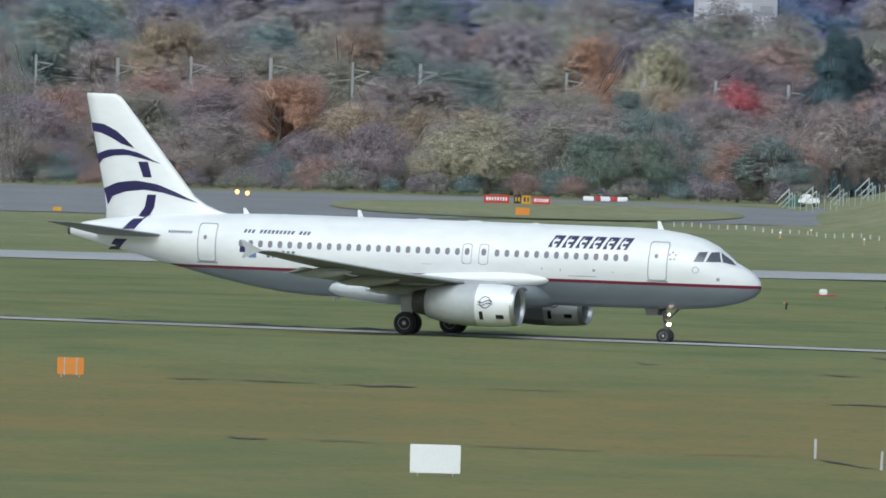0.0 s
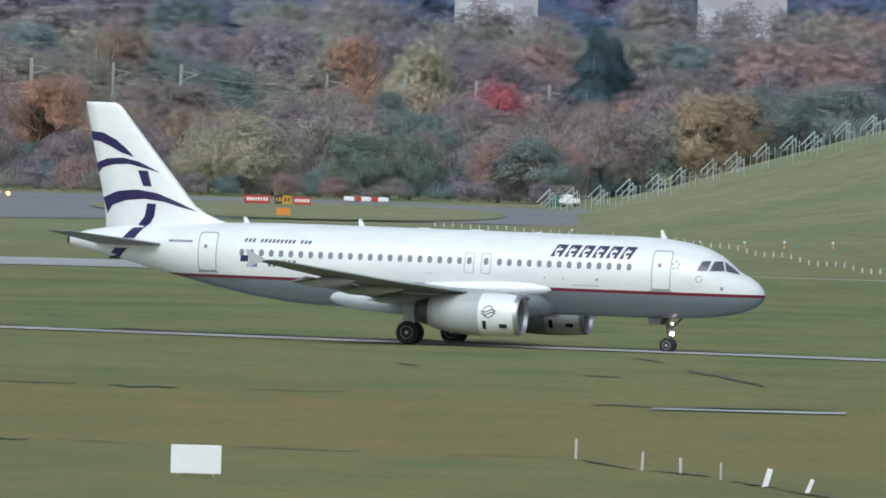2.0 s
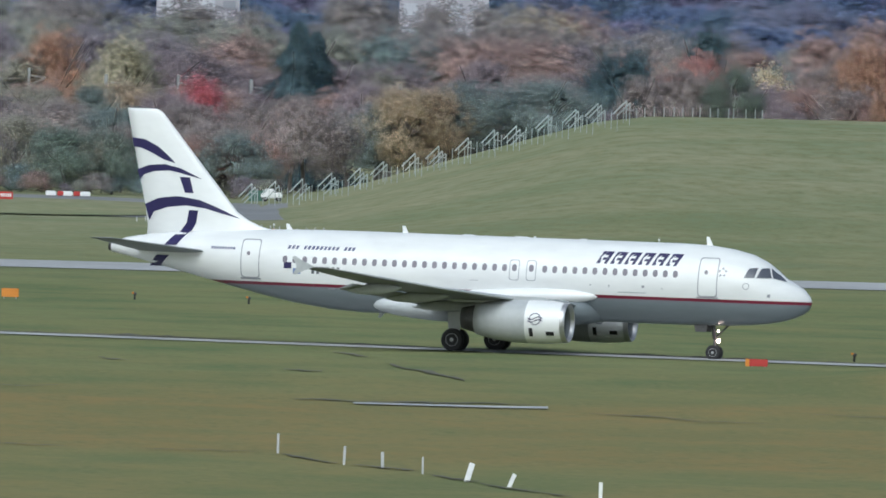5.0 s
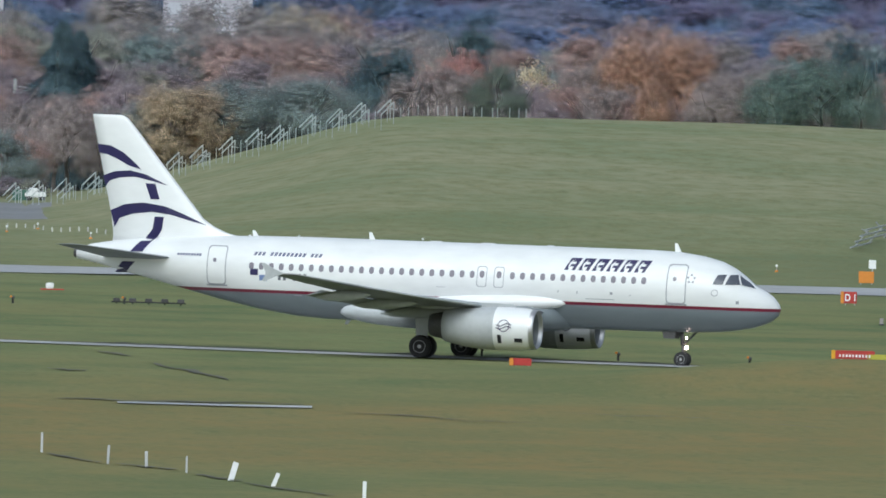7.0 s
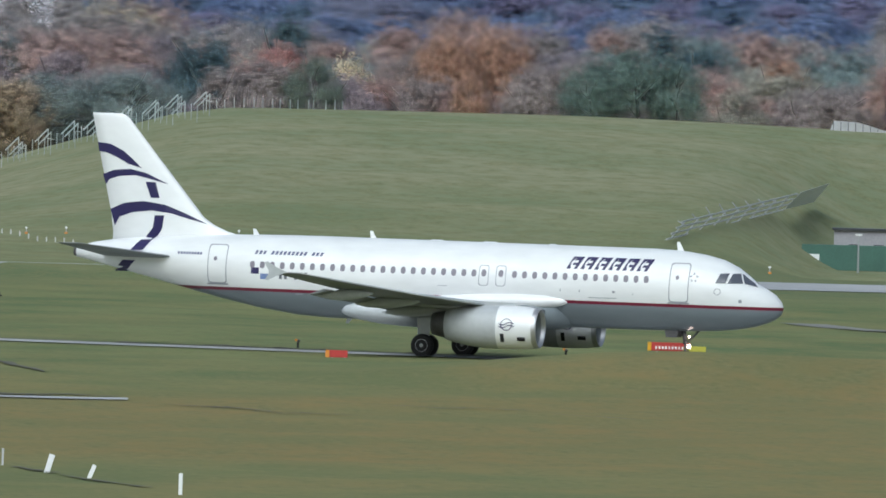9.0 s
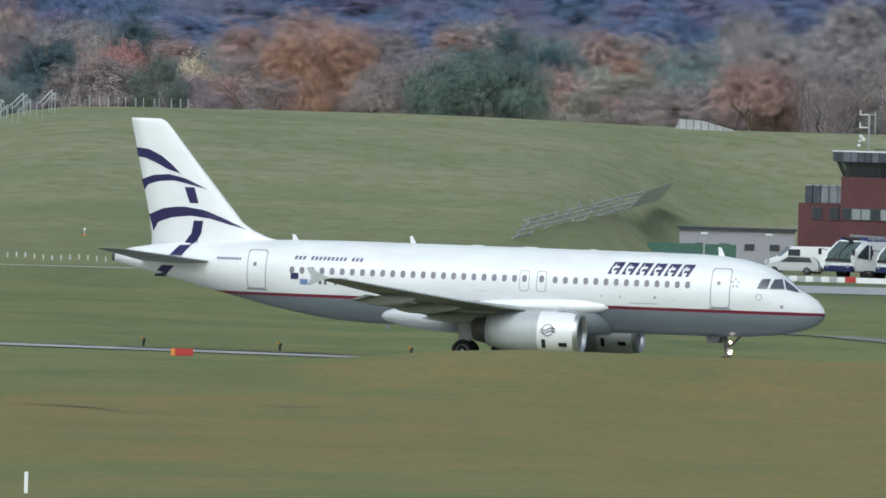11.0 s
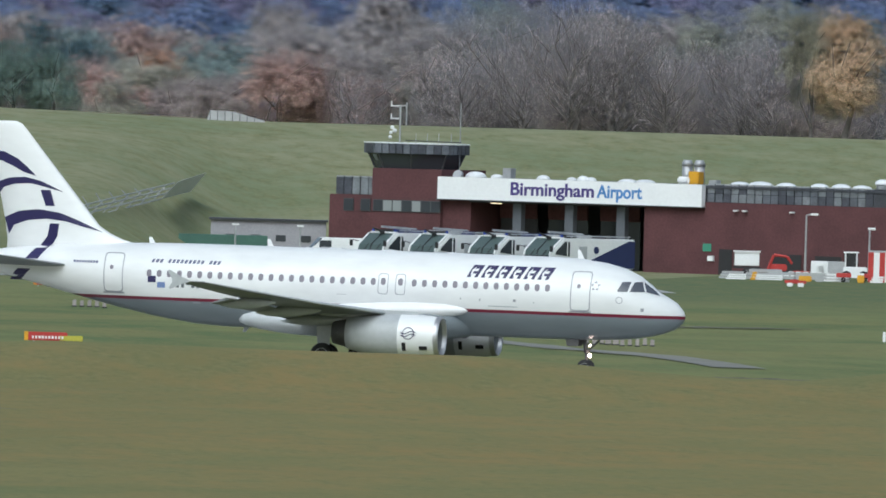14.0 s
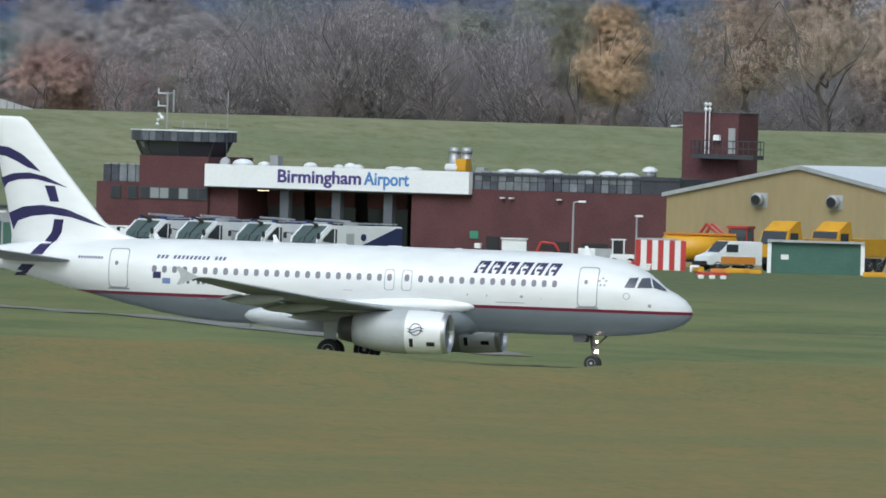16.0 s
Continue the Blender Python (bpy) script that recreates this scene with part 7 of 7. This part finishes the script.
# ---- single trees and far buildings ----
def feature_trees():
    PALE, AMBER, SCARLET, PINE, STRAW = (0.233, 0.226, 0.166), (0.251, 0.171, 0.122), (0.240, 0.138, 0.118), (0.062, 0.095, 0.102), (0.295, 0.267, 0.185)
    for kind, az, d, h, w, c, lab in (
            ("bush", 0.095, 2300, 7.7, 1.55, PALE, "broad pale olive willow at the wood's edge"), ("bush", -0.01, 2304, 6.2, 1.2, PALE, "broad pale olive willow at the wood's edge"), ("bush", 0.35, 2300, 6.7, 1.2, (0.119, 0.153, 0.126), "dense green bush at the wood's edge"), ("bush", 0.46, 2302, 6.4, 1.1, (0.119, 0.153, 0.126), "dense green bush at the wood's edge"),
            ("bush", 0.66, 2302, 5.9, 1.3, (0.229, 0.164, 0.137), "russet bush at the wood's edge"), ("bush", 0.78, 2304, 6.3, 1.2, (0.229, 0.164, 0.137), "russet bush at the wood's edge"), ("broad", 0.655, 2370, 10.9, 0.75, (0.251, 0.094, 0.104), "crimson tree among brown ones"),
            ("broad", -0.378, 2338, 10.4, 1.2, AMBER, "orange-leaved tree"), ("bush", -0.18, 2345, 9.0, 1.2, PLUM, "purplish brown rounded tree"), ("bush", -0.30, 2345, 8.2, 1.0, PLUM, "purplish brown rounded tree"),
            ("conifer", 0.876, 2404, 15.9, 0.95, PINE, "tall dark green conifer"), ("conifer", 0.915, 2408, 15.0, 0.9, PINE, "tall dark green conifer"), ("broad", 1.61, 2425, 15.2, 0.75, PINE, "dark green spreading conifer"), ("slim", 1.80, 2560, 17.0, 0.9, PINE, "dark green slim conifer"),
            ("broad", 1.77, 2448, 14.4, 0.75, SCARLET, "red-leaved tree"), ("broad", 1.70, 2440, 13.0, 0.7, SCARLET, "red-leaved tree"), ("broad", 1.935, 2440, 13.6, 0.55, STRAW, "pale yellow tree"), ("broad", 2.15, 2482, 15.6, 0.8, AMBER, "orange beech"), ("broad", 2.27, 2486, 15.9, 0.8, AMBER, "orange beech"),
            ("bush", 2.59, 2325, 8.2, 1.2, (0.093, 0.131, 0.111), "dark green thicket behind the bank"), ("bush", 2.49, 2325, 6.8, 1.1, (0.093, 0.131, 0.111), "dark green thicket behind the bank"), ("bush", 2.68, 2325, 7.4, 1.0, (0.093, 0.131, 0.111), "dark green thicket behind the bank"), ("bush", 1.86, 2325, 6.6, 1.0, (0.093, 0.116, 0.093), "green thicket behind the bank"),
            ("slim", 2.65, 2600, 16.2, 1.0, PINE, "dark green pine"), ("slim", 2.74, 2620, 14.5, 1.0, PINE, "dark green pine"), ("bush", 2.21, 2330, 6.0, 0.7, AMBER, "small orange tree behind the bank"), ("slim", 2.92, 2500, 14.6, 1.1, AMBER, "orange tree"),
            ("slim", 4.47, 2330, 13.6, 1.3, (0.281, 0.223, 0.148), "golden birch"), ("broad", 4.39, 2345, 15.0, 0.8, (0.126, 0.127, 0.093), "olive oak"), ("broad", 4.52, 2560, 19.0, 0.55, PINE, "dark green pine"), ("broad", 4.95, 2330, 18.0, 0.85, (0.236, 0.204, 0.159), "pale brown tall tree"), ("broad", 4.76, 2350, 17.5, 0.8, (0.192, 0.164, 0.129), "brown tall tree"), ("broad", 5.10, 2370, 18.0, 0.85, (0.236, 0.204, 0.159), "pale brown tall tree"),
            ("broad", 0.335, 2470, 15.6, 0.75, AMBER, "orange-leaved tree"), ("broad", 0.465, 2465, 14.8, 0.85, (0.214, 0.208, 0.148), "olive-gold tree"), ("broad", -0.20, 2475, 15.8, 0.9, (0.214, 0.171, 0.133), "light brown tree"), ("broad", -0.62, 2470, 15.8, 0.9, (0.222, 0.193, 0.140), "light olive-brown tree"),
            ("slim", 1.06, 2440, 11.8, 1.3, OLIVE, "olive tree"), ("bush", 1.12, 2350, 9.6, 1.25, (0.222, 0.190, 0.129), "golden-olive rounded tree"), ("bush", 1.20, 2352, 9.0, 1.0, (0.214, 0.178, 0.126), "golden-olive rounded tree")):
        tree(kind, az, d, h + 0.0, c, w, lab + " in the wood")
    for i in range(20):
        az = 3.60 + 0.038 * i * rng.uniform(0.9, 1.1)
        tree("bare", az, 2375 + rng.uniform(-20, 60), rng.uniform(12.5, 16), (0.235, 0.222, 0.210), 1.1, "pale grey leafless tree in the wood beyond the airfield")


feature_trees()


def far_buildings():
    FACE = material("pale_render", (0.48, 0.49, 0.53), 0.7, vary=0.08, size=3)
    PINK = material("pinkish_brick", (0.40, 0.385, 0.42), 0.8, vary=0.12, size=2)
    DULL = material("dull_window_glass", (0.27, 0.28, 0.31), 0.3, vary=0.15, size=2)
    for az, w in ((0.645, 11.2), (1.20, 12.0), (4.98, 12.0)):
        x, y = at(az, 3420)
        g = ground_z(x, y)
        v = thing("apartment_building", pose(x, y, g, 0, 0, -az), "pale high-rise apartment block far behind the wood", "apartment building", "far blocks")
        wall = slab(v, "wall", PINK, (0, 5, 14), (w, 10, 28), "pinkish brick wall")
        for k in range(8):
            for i in range(4):
                xx = -w / 2 + w * (i + 0.5) / 4
                slab(v, "window", FACE if i % 2 == 0 else DULL, (xx, -0.05, 2 + 3.2 * k), (w / 6.5, 0.2, 1.7 if i % 2 == 0 else 1.0), "pale balcony panel" if i % 2 == 0 else "dark window")
        slab(v, "roof", FACE, (0, 5, 28.2), (w + 0.4, 10.4, 0.4), "pale flat roof")
    RTILE = material("red_roof_tile", (0.20, 0.07, 0.06), 0.8, vary=0.2, size=2)
    for az, d, w, z in ((2.02, 3320, 4.5, 9.9), (2.71, 3310, 6.0, 8.8), (2.38, 3740, 2.4, 18.2), (2.02, 3650, 2.2, 16.0), (3.04, 3740, 2.4, 18.0)):
        x, y = at(az, d)
        v = thing("house", pose(x, y, 0, 0, 0, -az), "small white-walled house far off among trees", "house", "far houses")
        g = backdrop_z(x, y) - 0.5
        slab(v, "wall", FACE, (0, 2, (z - 1 + g) / 2), (w, 4, z - 1 - g), "white wall")
        bm = BM()
        prism(bm, [(-w / 2 - 0.2, 2, z - 1), (w / 2 + 0.2, 2, z - 1), (w / 2 - 0.5, 2, z + 0.4), (-w / 2 + 0.5, 2, z + 0.4)], 4.3, (0, 1, 0))
        part("roof", bm, RTILE if w > 5 else ROOFING, v, "hipped roof")
        for i in (-1, 1):
            slab(v, "window", WINGLASS, (i * w / 4, -0.04, z - 1.9), (w / 6, 0.08, 0.9))


far_buildings()

motions()
